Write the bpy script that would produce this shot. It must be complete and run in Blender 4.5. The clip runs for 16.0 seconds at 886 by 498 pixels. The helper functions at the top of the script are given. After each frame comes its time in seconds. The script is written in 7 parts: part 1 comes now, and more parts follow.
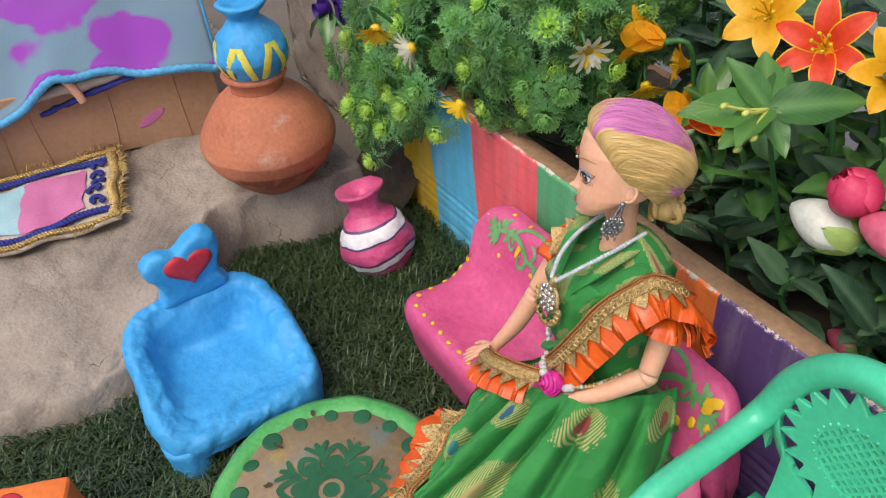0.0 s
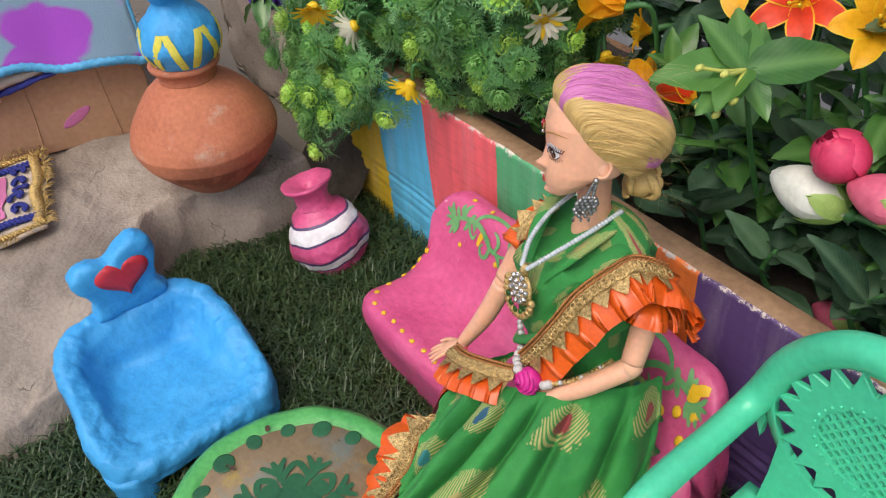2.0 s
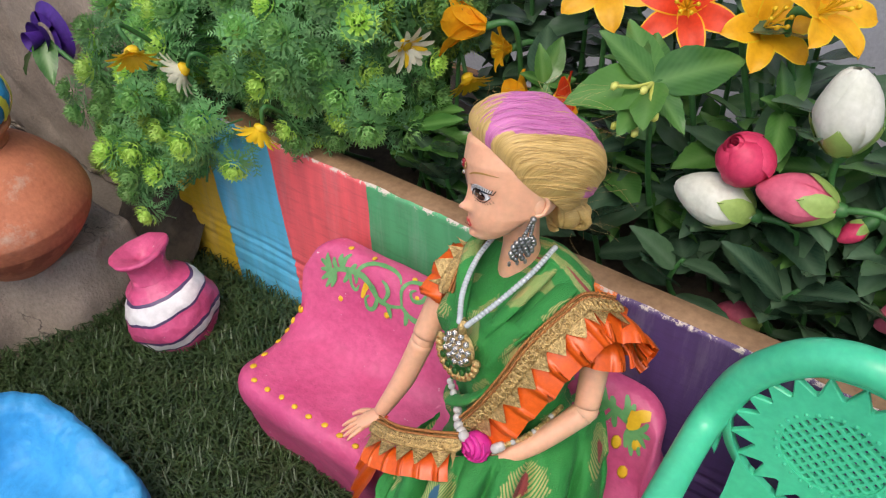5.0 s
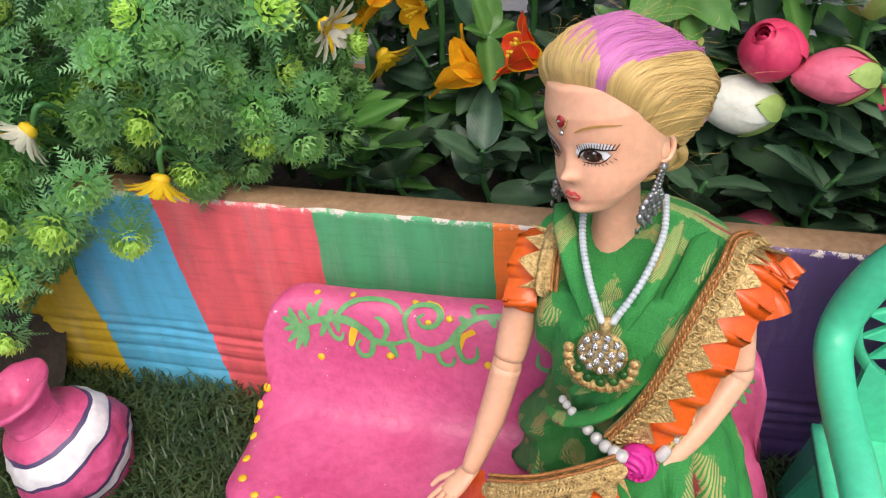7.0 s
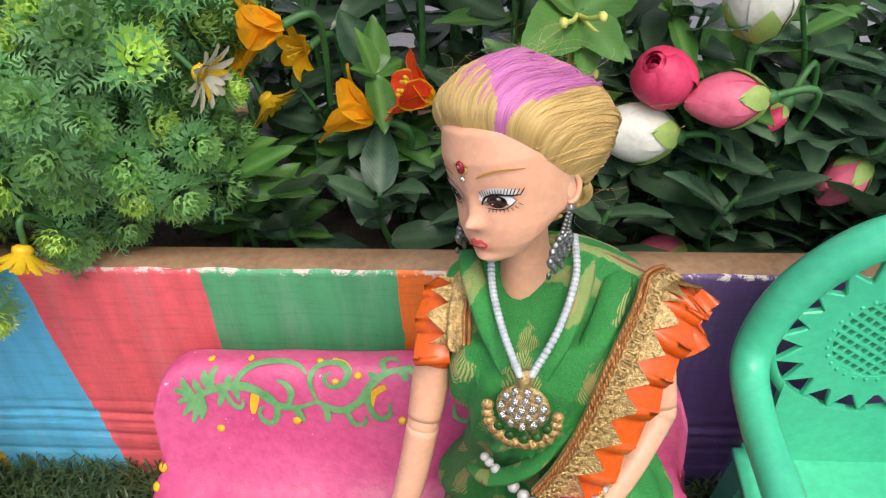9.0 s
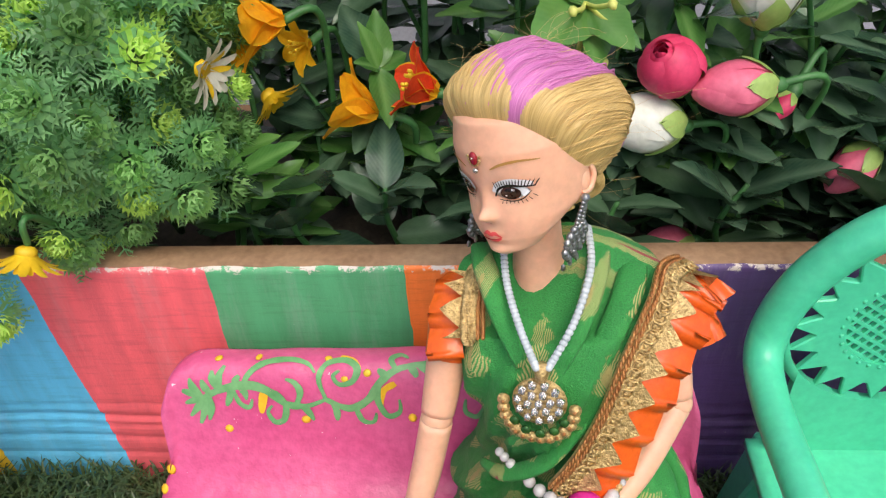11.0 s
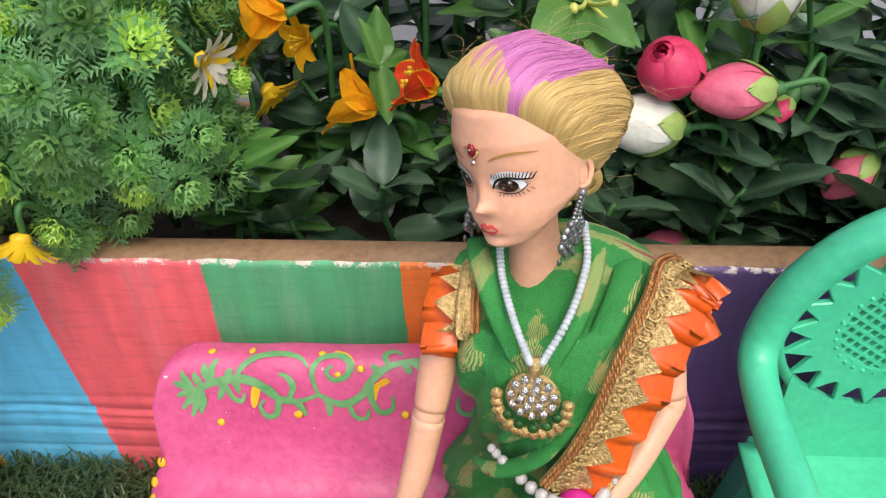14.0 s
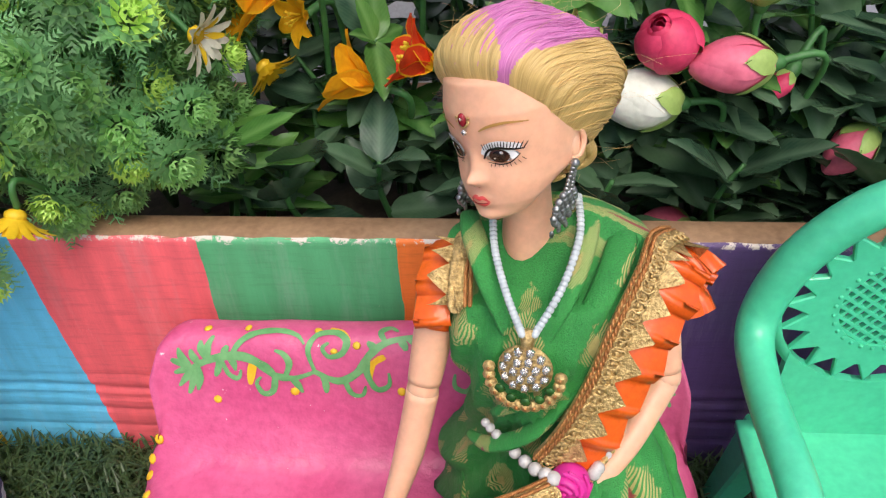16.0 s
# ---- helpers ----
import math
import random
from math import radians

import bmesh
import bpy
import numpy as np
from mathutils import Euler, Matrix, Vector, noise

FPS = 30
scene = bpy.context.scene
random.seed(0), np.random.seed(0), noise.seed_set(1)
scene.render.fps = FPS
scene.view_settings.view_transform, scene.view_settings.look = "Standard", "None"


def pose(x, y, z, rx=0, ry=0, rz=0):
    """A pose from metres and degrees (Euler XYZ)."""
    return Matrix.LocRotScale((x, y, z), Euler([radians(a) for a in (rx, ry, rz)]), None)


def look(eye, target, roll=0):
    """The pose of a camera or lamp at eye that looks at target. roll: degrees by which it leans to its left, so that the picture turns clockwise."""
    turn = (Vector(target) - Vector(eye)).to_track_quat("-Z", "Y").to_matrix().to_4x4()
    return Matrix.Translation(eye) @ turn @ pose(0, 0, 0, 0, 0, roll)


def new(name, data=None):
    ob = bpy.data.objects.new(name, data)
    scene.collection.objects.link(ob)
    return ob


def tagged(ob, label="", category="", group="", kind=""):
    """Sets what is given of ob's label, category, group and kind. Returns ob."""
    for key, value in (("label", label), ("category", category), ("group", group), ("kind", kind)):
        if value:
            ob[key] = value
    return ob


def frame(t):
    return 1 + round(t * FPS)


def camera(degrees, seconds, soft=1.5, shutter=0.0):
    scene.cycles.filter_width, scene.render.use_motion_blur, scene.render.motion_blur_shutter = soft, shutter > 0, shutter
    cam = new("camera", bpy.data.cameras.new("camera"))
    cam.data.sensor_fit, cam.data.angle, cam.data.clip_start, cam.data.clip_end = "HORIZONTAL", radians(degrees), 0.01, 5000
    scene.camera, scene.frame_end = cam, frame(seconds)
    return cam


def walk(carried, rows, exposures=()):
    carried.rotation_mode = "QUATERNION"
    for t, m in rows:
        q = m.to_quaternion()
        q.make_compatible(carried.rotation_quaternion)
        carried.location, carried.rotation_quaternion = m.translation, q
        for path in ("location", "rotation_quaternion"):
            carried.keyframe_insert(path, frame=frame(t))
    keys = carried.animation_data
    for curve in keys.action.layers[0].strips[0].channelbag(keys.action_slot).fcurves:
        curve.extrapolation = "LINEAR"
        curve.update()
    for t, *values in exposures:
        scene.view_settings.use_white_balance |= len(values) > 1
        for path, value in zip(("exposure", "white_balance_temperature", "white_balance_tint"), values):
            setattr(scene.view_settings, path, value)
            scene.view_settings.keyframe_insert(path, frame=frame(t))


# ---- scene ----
cam = camera(58.74, 16.0, 1.2)
PATH = [
    (0, (0.29523, -0.23486, 0.37597), (0.09561, -0.12063, 0.18335), -4.31),
    (0.5, (0.29087, -0.23022, 0.37007), (0.09375, -0.11308, 0.17662), -4.45),
    (1, (0.28761, -0.23294, 0.36829), (0.09325, -0.11259, 0.17402), -4.52),
    (1.5, (0.28097, -0.23172, 0.36276), (0.08954, -0.10790, 0.16776), -4.59),
    (2, (0.27413, -0.22402, 0.35611), (0.08596, -0.09718, 0.15988), -4.78),
    (2.5, (0.27012, -0.22171, 0.35390), (0.08582, -0.09077, 0.15669), -4.73),
    (3, (0.26808, -0.21952, 0.35082), (0.08837, -0.08412, 0.15241), -4.41),
    (3.5, (0.26569, -0.21698, 0.34948), (0.09227, -0.07437, 0.15052), -3.50),
    (4, (0.25789, -0.21620, 0.34392), (0.09312, -0.06220, 0.14609), -2.06),
    (4.5, (0.23770, -0.22269, 0.34544), (0.08564, -0.05386, 0.14955), -0.84),
    (4.7, (0.23051, -0.22880, 0.34547), (0.08420, -0.05399, 0.15044), -0.64),
    (6.8, (0.11080, -0.23093, 0.31683), (0.05114, -0.01120, 0.12149), -3.57),
    (7, (0.10750, -0.22536, 0.30850), (0.05328, -0.00486, 0.11244), -3.91),
    (7.5, (0.10409, -0.21835, 0.30090), (0.06614, 0.00786, 0.10754), -3.31),
    (8, (0.10388, -0.21419, 0.30124), (0.07614, 0.01537, 0.11010), -2.76),
    (8.5, (0.10366, -0.21318, 0.30373), (0.08190, 0.01691, 0.11246), -2.37),
    (9, (0.10538, -0.20923, 0.30417), (0.08693, 0.02265, 0.11471), -2.28),
    (9.5, (0.10440, -0.20941, 0.30189), (0.08756, 0.02308, 0.11304), -2.47),
    (10, (0.10293, -0.20875, 0.30193), (0.08648, 0.02264, 0.11170), -2.78),
    (12.5, (0.10041, -0.20799, 0.29978), (0.08327, 0.02402, 0.11036), -3.12),
    (13, (0.10074, -0.21004, 0.29752), (0.08444, 0.02284, 0.10911), -2.54),
    (13.5, (0.10162, -0.21061, 0.29998), (0.08620, 0.02269, 0.11201), -1.91),
    (14, (0.10129, -0.21019, 0.29860), (0.08552, 0.02319, 0.11076), -1.64),
    (14.5, (0.09954, -0.21367, 0.29670), (0.08396, 0.02039, 0.10968), -1.48),
    (15, (0.10133, -0.21329, 0.29638), (0.08599, 0.02010, 0.10850), -1.41),
    (15.5, (0.10366, -0.21107, 0.29577), (0.08690, 0.02006, 0.10525), -1.70),
    (16, (0.10471, -0.21130, 0.29491), (0.08673, 0.01880, 0.10326), -2.09),
]
walk(cam, [(t, look(eye, target, roll)) for t, eye, target, roll in PATH], [(0, 0.30), (4.7, 0.30), (6.8, 0.50), (16, 0.54)])

# ---- world and light ----
world = bpy.data.worlds.new("world")
scene.world = world
world.use_nodes = True
wn = world.node_tree
sky = wn.nodes.new("ShaderNodeTexSky")
sky.sky_type, sky.sun_disc = "NISHITA", False
sky.sun_elevation, sky.sun_rotation = radians(59), radians(160)
sky.dust_density, sky.ozone_density = 4.0, 1.0
wn.links.new(sky.outputs[0], wn.nodes["Background"].inputs[0])
wn.nodes["Background"].inputs[1].default_value = 0.15
sun = new("sun", bpy.data.lights.new("sun", "SUN"))
sun.data.energy, sun.data.angle, sun.data.color = 1.05, radians(40), (1.0, 0.93, 0.84)
sun.matrix_world = look((0.28, -0.78, 1.4), (0, 0, 0))
scene.view_settings.exposure = 0.5

# ---- helpers of this scene: U is the length of the layout's unit in metres ----
U = 0.115
BASE = {}


def thing(name, at, label, category, group="", kind=""):
    ob = new(name)
    ob.empty_display_size = 0.02
    ob.location = Vector(at) * U
    BASE[ob] = Vector(at)
    return tagged(ob, label, category, group, kind)


def mesh_of(name, bm, mats, at=(0, 0, 0), smooth=True):
    me = bpy.data.meshes.new(name)
    at = Vector(at)
    for v in bm.verts:
        v.co = (v.co - at) * U
    bm.normal_update()
    if smooth:
        for f in bm.faces:
            f.smooth = True
    bm.to_mesh(me)
    bm.free()
    for m in mats if isinstance(mats, (list, tuple)) else [mats]:
        me.materials.append(m)
    return me


def part(name, bm, mat, parent, label="", smooth=True):
    at = BASE[parent]
    ob = new(name, mesh_of(name, bm, mat, at, smooth))
    ob.parent = parent
    BASE[ob] = at
    if label:
        ob["label"] = label
    return ob


def solo(name, bm, mat, at, label, category, group="", kind="", smooth=True):
    ob = new(name, mesh_of(name, bm, mat, at, smooth))
    ob.location = Vector(at) * U
    BASE[ob] = Vector(at)
    return tagged(ob, label, category, group, kind)


def lerp(a, b, t):
    return a + (b - a) * t


def smooth01(t):
    t = max(0.0, min(1.0, t))
    return t * t * (3 - 2 * t)


def curve_at(points, t):
    """A point on a smooth line through the given points, t from 0 to 1."""
    n = len(points) - 1
    s = max(0.0, min(0.99999, t)) * n
    i = int(s)
    f = s - i
    g, h = f * f, f * f * f
    p0, p1, p2, p3 = points[max(i - 1, 0)], points[i], points[i + 1], points[min(i + 2, n)]
    w0, w1, w2, w3 = 0.5 * (2 * g - f - h), 0.5 * (2 - 5 * g + 3 * h), 0.5 * (f + 4 * g - 3 * h), 0.5 * (h - g)
    return Vector((w0 * p0[0] + w1 * p1[0] + w2 * p2[0] + w3 * p3[0], w0 * p0[1] + w1 * p1[1] + w2 * p2[1] + w3 * p3[1], w0 * p0[2] + w1 * p1[2] + w2 * p2[2] + w3 * p3[2]))


def skin(bm, rings, closed=True, cap=True, mi=0):
    """Faces between rings of points; returns the vertex rings."""
    vr = [[bm.verts.new(p) for p in r] for r in rings]
    for a, b in zip(vr, vr[1:]):
        n = len(a)
        for i in range(n if closed else n - 1):
            j = (i + 1) % n
            bm.faces.new((a[i], a[j], b[j], b[i])).material_index = mi
    if cap and closed:
        for r in (list(reversed(vr[0])), vr[-1]):
            try:
                bm.faces.new(r).material_index = mi
            except ValueError:
                pass
    return vr


def lathe(bm, profile, at, seg=40, mi=0, wob=0.0, tilt=None, seed=0.0):
    rings = []
    at = Vector(at)
    for r, z in profile:
        ring = []
        for i in range(seg):
            a = 2 * math.pi * i / seg
            p = Vector((r * math.cos(a), r * math.sin(a), z))
            if wob:
                p += Vector((p.x, p.y, 0)).normalized() * wob * noise.noise(p * 6 + Vector((seed, 0, 0)))
            if tilt:
                p = tilt @ p
            ring.append(p + at)
        rings.append(ring)
    return skin(bm, rings, mi=mi)


def tube(bm, pts, radii, seg=8, mi=0, n=None, flat=1.0, cap=True):
    """A tube along a smooth line. radii: a number or one per point; flat squeezes it along its second axis."""
    n = n or 6 * (len(pts) - 1)
    rad = radii if isinstance(radii, (list, tuple)) else [radii] * len(pts)
    rings, side = [], None
    for k in range(n + 1):
        t = k / n
        p = curve_at(pts, t)
        d = (curve_at(pts, min(t + 0.01, 1)) - curve_at(pts, max(t - 0.01, 0))).normalized()
        if side is None:
            side = d.cross(Vector((0, 0, 1)))
            if side.length < 0.05:
                side = d.cross(Vector((1, 0, 0)))
        side = (side - d * side.dot(d)).normalized()
        up = side.cross(d)
        s = t * (len(rad) - 1)
        i = min(int(s), len(rad) - 2)
        r = lerp(rad[i], rad[i + 1], s - i)
        rings.append([p + side * r * math.cos(2 * math.pi * j / seg) + up * r * flat * math.sin(2 * math.pi * j / seg) for j in range(seg)])
    return skin(bm, rings, mi=mi, cap=cap)


def ball(bm, at, r, seg=8, mi=0, scale=(1, 1, 1), rot=None):
    at, rows = Vector(at), max(3, seg // 2)
    rings = []
    for k in range(rows + 1):
        th = math.pi * lerp(0.04, 0.96, k / rows)
        ring = []
        for i in range(seg):
            a = 2 * math.pi * i / seg
            p = Vector((r * scale[0] * math.sin(th) * math.cos(a), r * scale[1] * math.sin(th) * math.sin(a), -r * scale[2] * math.cos(th)))
            ring.append(at + (rot @ p if rot else p))
        rings.append(ring)
    skin(bm, rings, mi=mi)


def box(bm, lo, hi, bevel=0.0, mi=0, segs=2):
    lo, hi = Vector(lo), Vector(hi)
    m = Matrix.Translation((lo + hi) / 2) @ Matrix.Diagonal((*(hi - lo), 1))
    made = bmesh.ops.create_cube(bm, size=1, matrix=m)
    faces = {f for v in made["verts"] for f in v.link_faces}
    for f in faces:
        f.material_index = mi
    if bevel:
        edges = {e for f in faces for e in f.edges}
        bmesh.ops.bevel(bm, geom=list(edges), offset=bevel, segments=segs, affect="EDGES", profile=0.6)


def lumpy(bm, amount, size, seed=0.0):
    bm.normal_update()
    off = Vector((seed, seed * 1.7, seed * 0.3))
    for v in bm.verts:
        v.co += v.normal * amount * noise.noise(v.co * size + off)


def B():
    return bmesh.new()


# ---- materials ----
def nodes_of(name):
    m = bpy.data.materials.new(name)
    m.use_nodes = True
    t = m.node_tree
    return m, t, t.nodes["Principled BSDF"]


def noise_node(t, coord, scale, detail=4.0, rough=0.55):
    n = t.nodes.new("ShaderNodeTexNoise")
    n.inputs["Scale"].default_value, n.inputs["Detail"].default_value, n.inputs["Roughness"].default_value = scale, detail, rough
    t.links.new(coord, n.inputs["Vector"])
    return n.outputs[0]


def ramp(t, value, stops, constant=False):
    r = t.nodes.new("ShaderNodeValToRGB")
    if constant:
        r.color_ramp.interpolation = "CONSTANT"
    e = r.color_ramp.elements
    while len(e) < len(stops):
        e.new(0.5)
    for el, (p, c) in zip(e, stops):
        el.position, el.color = p, (*c, 1)
    t.links.new(value, r.inputs[0])
    return r.outputs[0]


def mix(t, a, b, fac, mode="MIX"):
    n = t.nodes.new("ShaderNodeMix")
    n.data_type, n.blend_type = "RGBA", mode
    for sock, v in ((n.inputs[0], fac), (n.inputs[6], a), (n.inputs[7], b)):
        if hasattr(v, "links"):
            t.links.new(v, sock)
        elif isinstance(v, tuple):
            sock.default_value = (*v, 1)
        else:
            sock.default_value = v
    return n.outputs[2]


def bump(t, shader, value, strength, dist=0.0006):
    b = t.nodes.new("ShaderNodeBump")
    b.inputs["Strength"].default_value, b.inputs["Distance"].default_value = strength, dist
    t.links.new(value, b.inputs["Height"])
    t.links.new(b.outputs[0], shader.inputs["Normal"])


def coords(t):
    return t.nodes.new("ShaderNodeTexCoord").outputs["Object"]


def surface(name, dark, light, scale=60, rough=0.6, bumpiness=0.3, fine=400, spots=None, metal=0.0, spec=0.5, sss=0.0, per_object=0.0, thin=0.0, deep=0.0006):
    """Two scales of colour change, a fine relief and, if given, worn spots (colour, how much)."""
    m, t, s = nodes_of(name)
    c = coords(t)
    big = noise_node(t, c, scale, 5)
    col = ramp(t, big, [(0.3, dark), (0.7, light)])
    small = noise_node(t, c, fine, 3)
    col = mix(t, col, ramp(t, small, [(0.25, tuple(x * 0.72 for x in dark)), (0.75, tuple(min(1, x * 1.15) for x in light))]), 0.35)
    if spots:
        n = noise_node(t, c, scale * 1.7, 8, 0.75)
        edge = 0.72 - spots[1] * 0.3
        f = ramp(t, n, [(edge, (0, 0, 0)), (edge + 0.03, (1, 1, 1))])
        col = mix(t, col, spots[0], f)
    if per_object:
        info = t.nodes.new("ShaderNodeObjectInfo")
        hsv = t.nodes.new("ShaderNodeHueSaturation")
        rng = t.nodes.new("ShaderNodeMapRange")
        rng.inputs[3].default_value, rng.inputs[4].default_value = 1 - per_object, 1 + per_object
        t.links.new(info.outputs["Random"], rng.inputs[0])
        t.links.new(rng.outputs[0], hsv.inputs["Value"])
        t.links.new(col, hsv.inputs["Color"])
        col = hsv.outputs[0]
    t.links.new(col, s.inputs["Base Color"])
    s.inputs["Roughness"].default_value, s.inputs["Metallic"].default_value = rough, metal
    s.inputs["Specular IOR Level"].default_value = spec
    if sss:
        s.inputs["Subsurface Weight"].default_value = sss
        s.inputs["Subsurface Radius"].default_value = (1.0, 0.5, 0.3)
        s.inputs["Subsurface Scale"].default_value = 0.002
    if thin:
        s.inputs["Transmission Weight"].default_value = 0.0
        tr = t.nodes.new("ShaderNodeBsdfTranslucent")
        t.links.new(col, tr.inputs[0])
        ms = t.nodes.new("ShaderNodeMixShader")
        ms.inputs[0].default_value = thin
        t.links.new(s.outputs[0], ms.inputs[1])
        t.links.new(tr.outputs[0], ms.inputs[2])
        t.links.new(ms.outputs[0], t.nodes["Material Output"].inputs[0])
    if bumpiness:
        mixed = t.nodes.new("ShaderNodeMath")
        mixed.operation = "ADD"
        t.links.new(big, mixed.inputs[0])
        t.links.new(small, mixed.inputs[1])
        bump(t, s, mixed.outputs[0], bumpiness, deep)
    return m


M_SOIL = surface("soil", (0.03, 0.025, 0.018), (0.09, 0.07, 0.05), 80, 0.95, 0.8)
M_GROUND = surface("earth", (0.10, 0.085, 0.065), (0.2, 0.17, 0.14), 6, 0.95, 0.6)
M_TURF = surface("turf_base", (0.012, 0.02, 0.008), (0.03, 0.045, 0.018), 90, 0.9, 0.5)
M_BLADE = surface("grass_blade", (0.018, 0.044, 0.013), (0.058, 0.098, 0.03), 45, 0.45, 0.0, 900)
M_CEMENT = surface("cement", (0.215, 0.178, 0.148), (0.38, 0.322, 0.27), 16, 0.92, 0.9, 420, ((0.17, 0.14, 0.12), 0.16), deep=0.0011)
t_ = M_CEMENT.node_tree
s_ = t_.nodes["Principled BSDF"]
c_ = coords(t_)
warp = t_.nodes.new("ShaderNodeVectorMath")
warp.operation = "MULTIPLY_ADD"
wn2 = t_.nodes.new("ShaderNodeTexNoise")
wn2.inputs["Scale"].default_value, wn2.inputs["Detail"].default_value = 60, 6
t_.links.new(c_, wn2.inputs["Vector"])
warp.inputs[1].default_value = (0.03, 0.03, 0.03)
t_.links.new(wn2.outputs["Color"], warp.inputs[0])
t_.links.new(c_, warp.inputs[2])
cr = t_.nodes.new("ShaderNodeTexVoronoi")
cr.feature, cr.inputs["Scale"].default_value = "DISTANCE_TO_EDGE", 26
t_.links.new(warp.outputs[0], cr.inputs["Vector"])
line_ = ramp(t_, cr.outputs["Distance"], [(0.0, (1, 1, 1)), (0.018, (0, 0, 0))])
some = ramp(t_, noise_node(t_, c_, 24, 3), [(0.60, (0, 0, 0)), (0.66, (1, 1, 1))])
old = s_.inputs["Base Color"].links[0].from_socket
dusty = ramp(t_, noise_node(t_, c_, 9, 5, 0.7), [(0.35, (0.78, 0.75, 0.72)), (0.65, (1.12, 1.10, 1.06))])
col_ = mix(t_, old, dusty, 0.8, "MULTIPLY")
t_.links.new(mix(t_, col_, (0.06, 0.05, 0.042), mix(t_, line_, some, 1.0, "MULTIPLY")), s_.inputs["Base Color"])
M_PINK = surface("pink_paint", (0.55, 0.056, 0.185), (0.69, 0.125, 0.28), 38, 0.40, 0.45, 280, ((0.80, 0.45, 0.55), 0.07), deep=0.0012)
t_ = M_PINK.node_tree
s_ = t_.nodes["Principled BSDF"]
c_ = coords(t_)
old = s_.inputs["Base Color"].links[0].from_socket
chip = ramp(t_, noise_node(t_, c_, 320, 3, 0.6), [(0.72, (0, 0, 0)), (0.74, (1, 1, 1))])
scuff = ramp(t_, noise_node(t_, c_, 28, 7, 0.75), [(0.58, (0, 0, 0)), (0.72, (0.45, 0.45, 0.45))])
col_ = mix(t_, old, (0.36, 0.05, 0.13), scuff)
t_.links.new(mix(t_, col_, (0.74, 0.60, 0.60), chip), s_.inputs["Base Color"])
M_SKY_BLUE = surface("blue_paint", (0.025, 0.29, 0.66), (0.06, 0.385, 0.75), 22, 0.55, 0.5, 260, ((0.35, 0.6, 0.8), 0.04), deep=0.0012)
M_GREEN_PAINT = surface("green_paint", (0.05, 0.3, 0.07), (0.13, 0.48, 0.13), 50, 0.45, 0.3)
M_DGREEN = surface("dark_green_paint", (0.008, 0.075, 0.03), (0.022, 0.135, 0.05), 60, 0.5, 0.2)
M_YELLOW = surface("yellow_paint", (0.75, 0.42, 0.01), (0.85, 0.55, 0.03), 80, 0.45, 0.2)
M_RED = surface("red_paint", (0.5, 0.02, 0.03), (0.62, 0.04, 0.06), 60, 0.5, 0.2)
M_WHITE = surface("white_paint", (0.66, 0.64, 0.66), (0.82, 0.8, 0.82), 50, 0.5, 0.3, 300, ((0.45, 0.3, 0.25), 0.03))
M_NAVY_PAINT = surface("violet_outline_paint", (0.05, 0.035, 0.1), (0.1, 0.06, 0.16), 80, 0.5, 0.2)
M_TABLETOP = surface("bare_tabletop", (0.2, 0.135, 0.075), (0.36, 0.26, 0.15), 25, 0.5, 0.5, 300, ((0.42, 0.36, 0.26), 0.15))
t_ = M_TABLETOP.node_tree
s_ = t_.nodes["Principled BSDF"]
c_ = coords(t_)
old = s_.inputs["Base Color"].links[0].from_socket
col_ = mix(t_, old, (0.20, 0.26, 0.24), ramp(t_, noise_node(t_, c_, 30, 6, 0.7), [(0.54, (0, 0, 0)), (0.66, (0.8, 0.8, 0.8))]))
col_ = mix(t_, col_, (0.42, 0.30, 0.06), ramp(t_, noise_node(t_, c_, 44, 7, 0.75), [(0.58, (0, 0, 0)), (0.66, (0.7, 0.7, 0.7))]))
t_.links.new(mix(t_, col_, (0.05, 0.03, 0.02), ramp(t_, noise_node(t_, c_, 260, 3, 0.7), [(0.68, (0, 0, 0)), (0.70, (1, 1, 1))])), s_.inputs["Base Color"])
M_LEMON = surface("lemon_paint", (0.62, 0.55, 0.04), (0.78, 0.72, 0.12), 90, 0.5, 0.3)
M_ORANGE = surface("orange_paint", (0.75, 0.15, 0.02), (0.85, 0.22, 0.04), 60, 0.45, 0.3)
M_TERRA = surface("terracotta", (0.36, 0.10, 0.05), (0.60, 0.22, 0.11), 13, 0.72, 0.45, 350, ((0.56, 0.34, 0.23), 0.18))
t_ = M_TERRA.node_tree
s_ = t_.nodes["Principled BSDF"]
c_ = coords(t_)
mp_ = t_.nodes.new("ShaderNodeMapping")
mp_.inputs["Scale"].default_value = (1, 1, 0.16)
t_.links.new(c_, mp_.inputs[0])
drip = ramp(t_, noise_node(t_, mp_.outputs[0], 75, 3), [(0.52, (0, 0, 0)), (0.60, (0.7, 0.7, 0.7))])
sp_ = t_.nodes.new("ShaderNodeSeparateXYZ")
t_.links.new(c_, sp_.inputs[0])
low = ramp(t_, sp_.outputs[2], [(0.008, (0.3, 0.3, 0.3)), (0.026, (1, 1, 1)), (0.033, (0, 0, 0))])
old = s_.inputs["Base Color"].links[0].from_socket
col_ = mix(t_, old, (0.20, 0.045, 0.022), mix(t_, drip, low, 1.0, "MULTIPLY"))
dust = mix(t_, ramp(t_, noise_node(t_, c_, 20, 6, 0.75), [(0.56, (0, 0, 0)), (0.68, (0.8, 0.8, 0.8))]), ramp(t_, sp_.outputs[2], [(0.036, (0, 0, 0)), (0.046, (1, 1, 1))]), 1.0, "MULTIPLY")
t_.links.new(mix(t_, col_, (0.55, 0.42, 0.32), dust), s_.inputs["Base Color"])
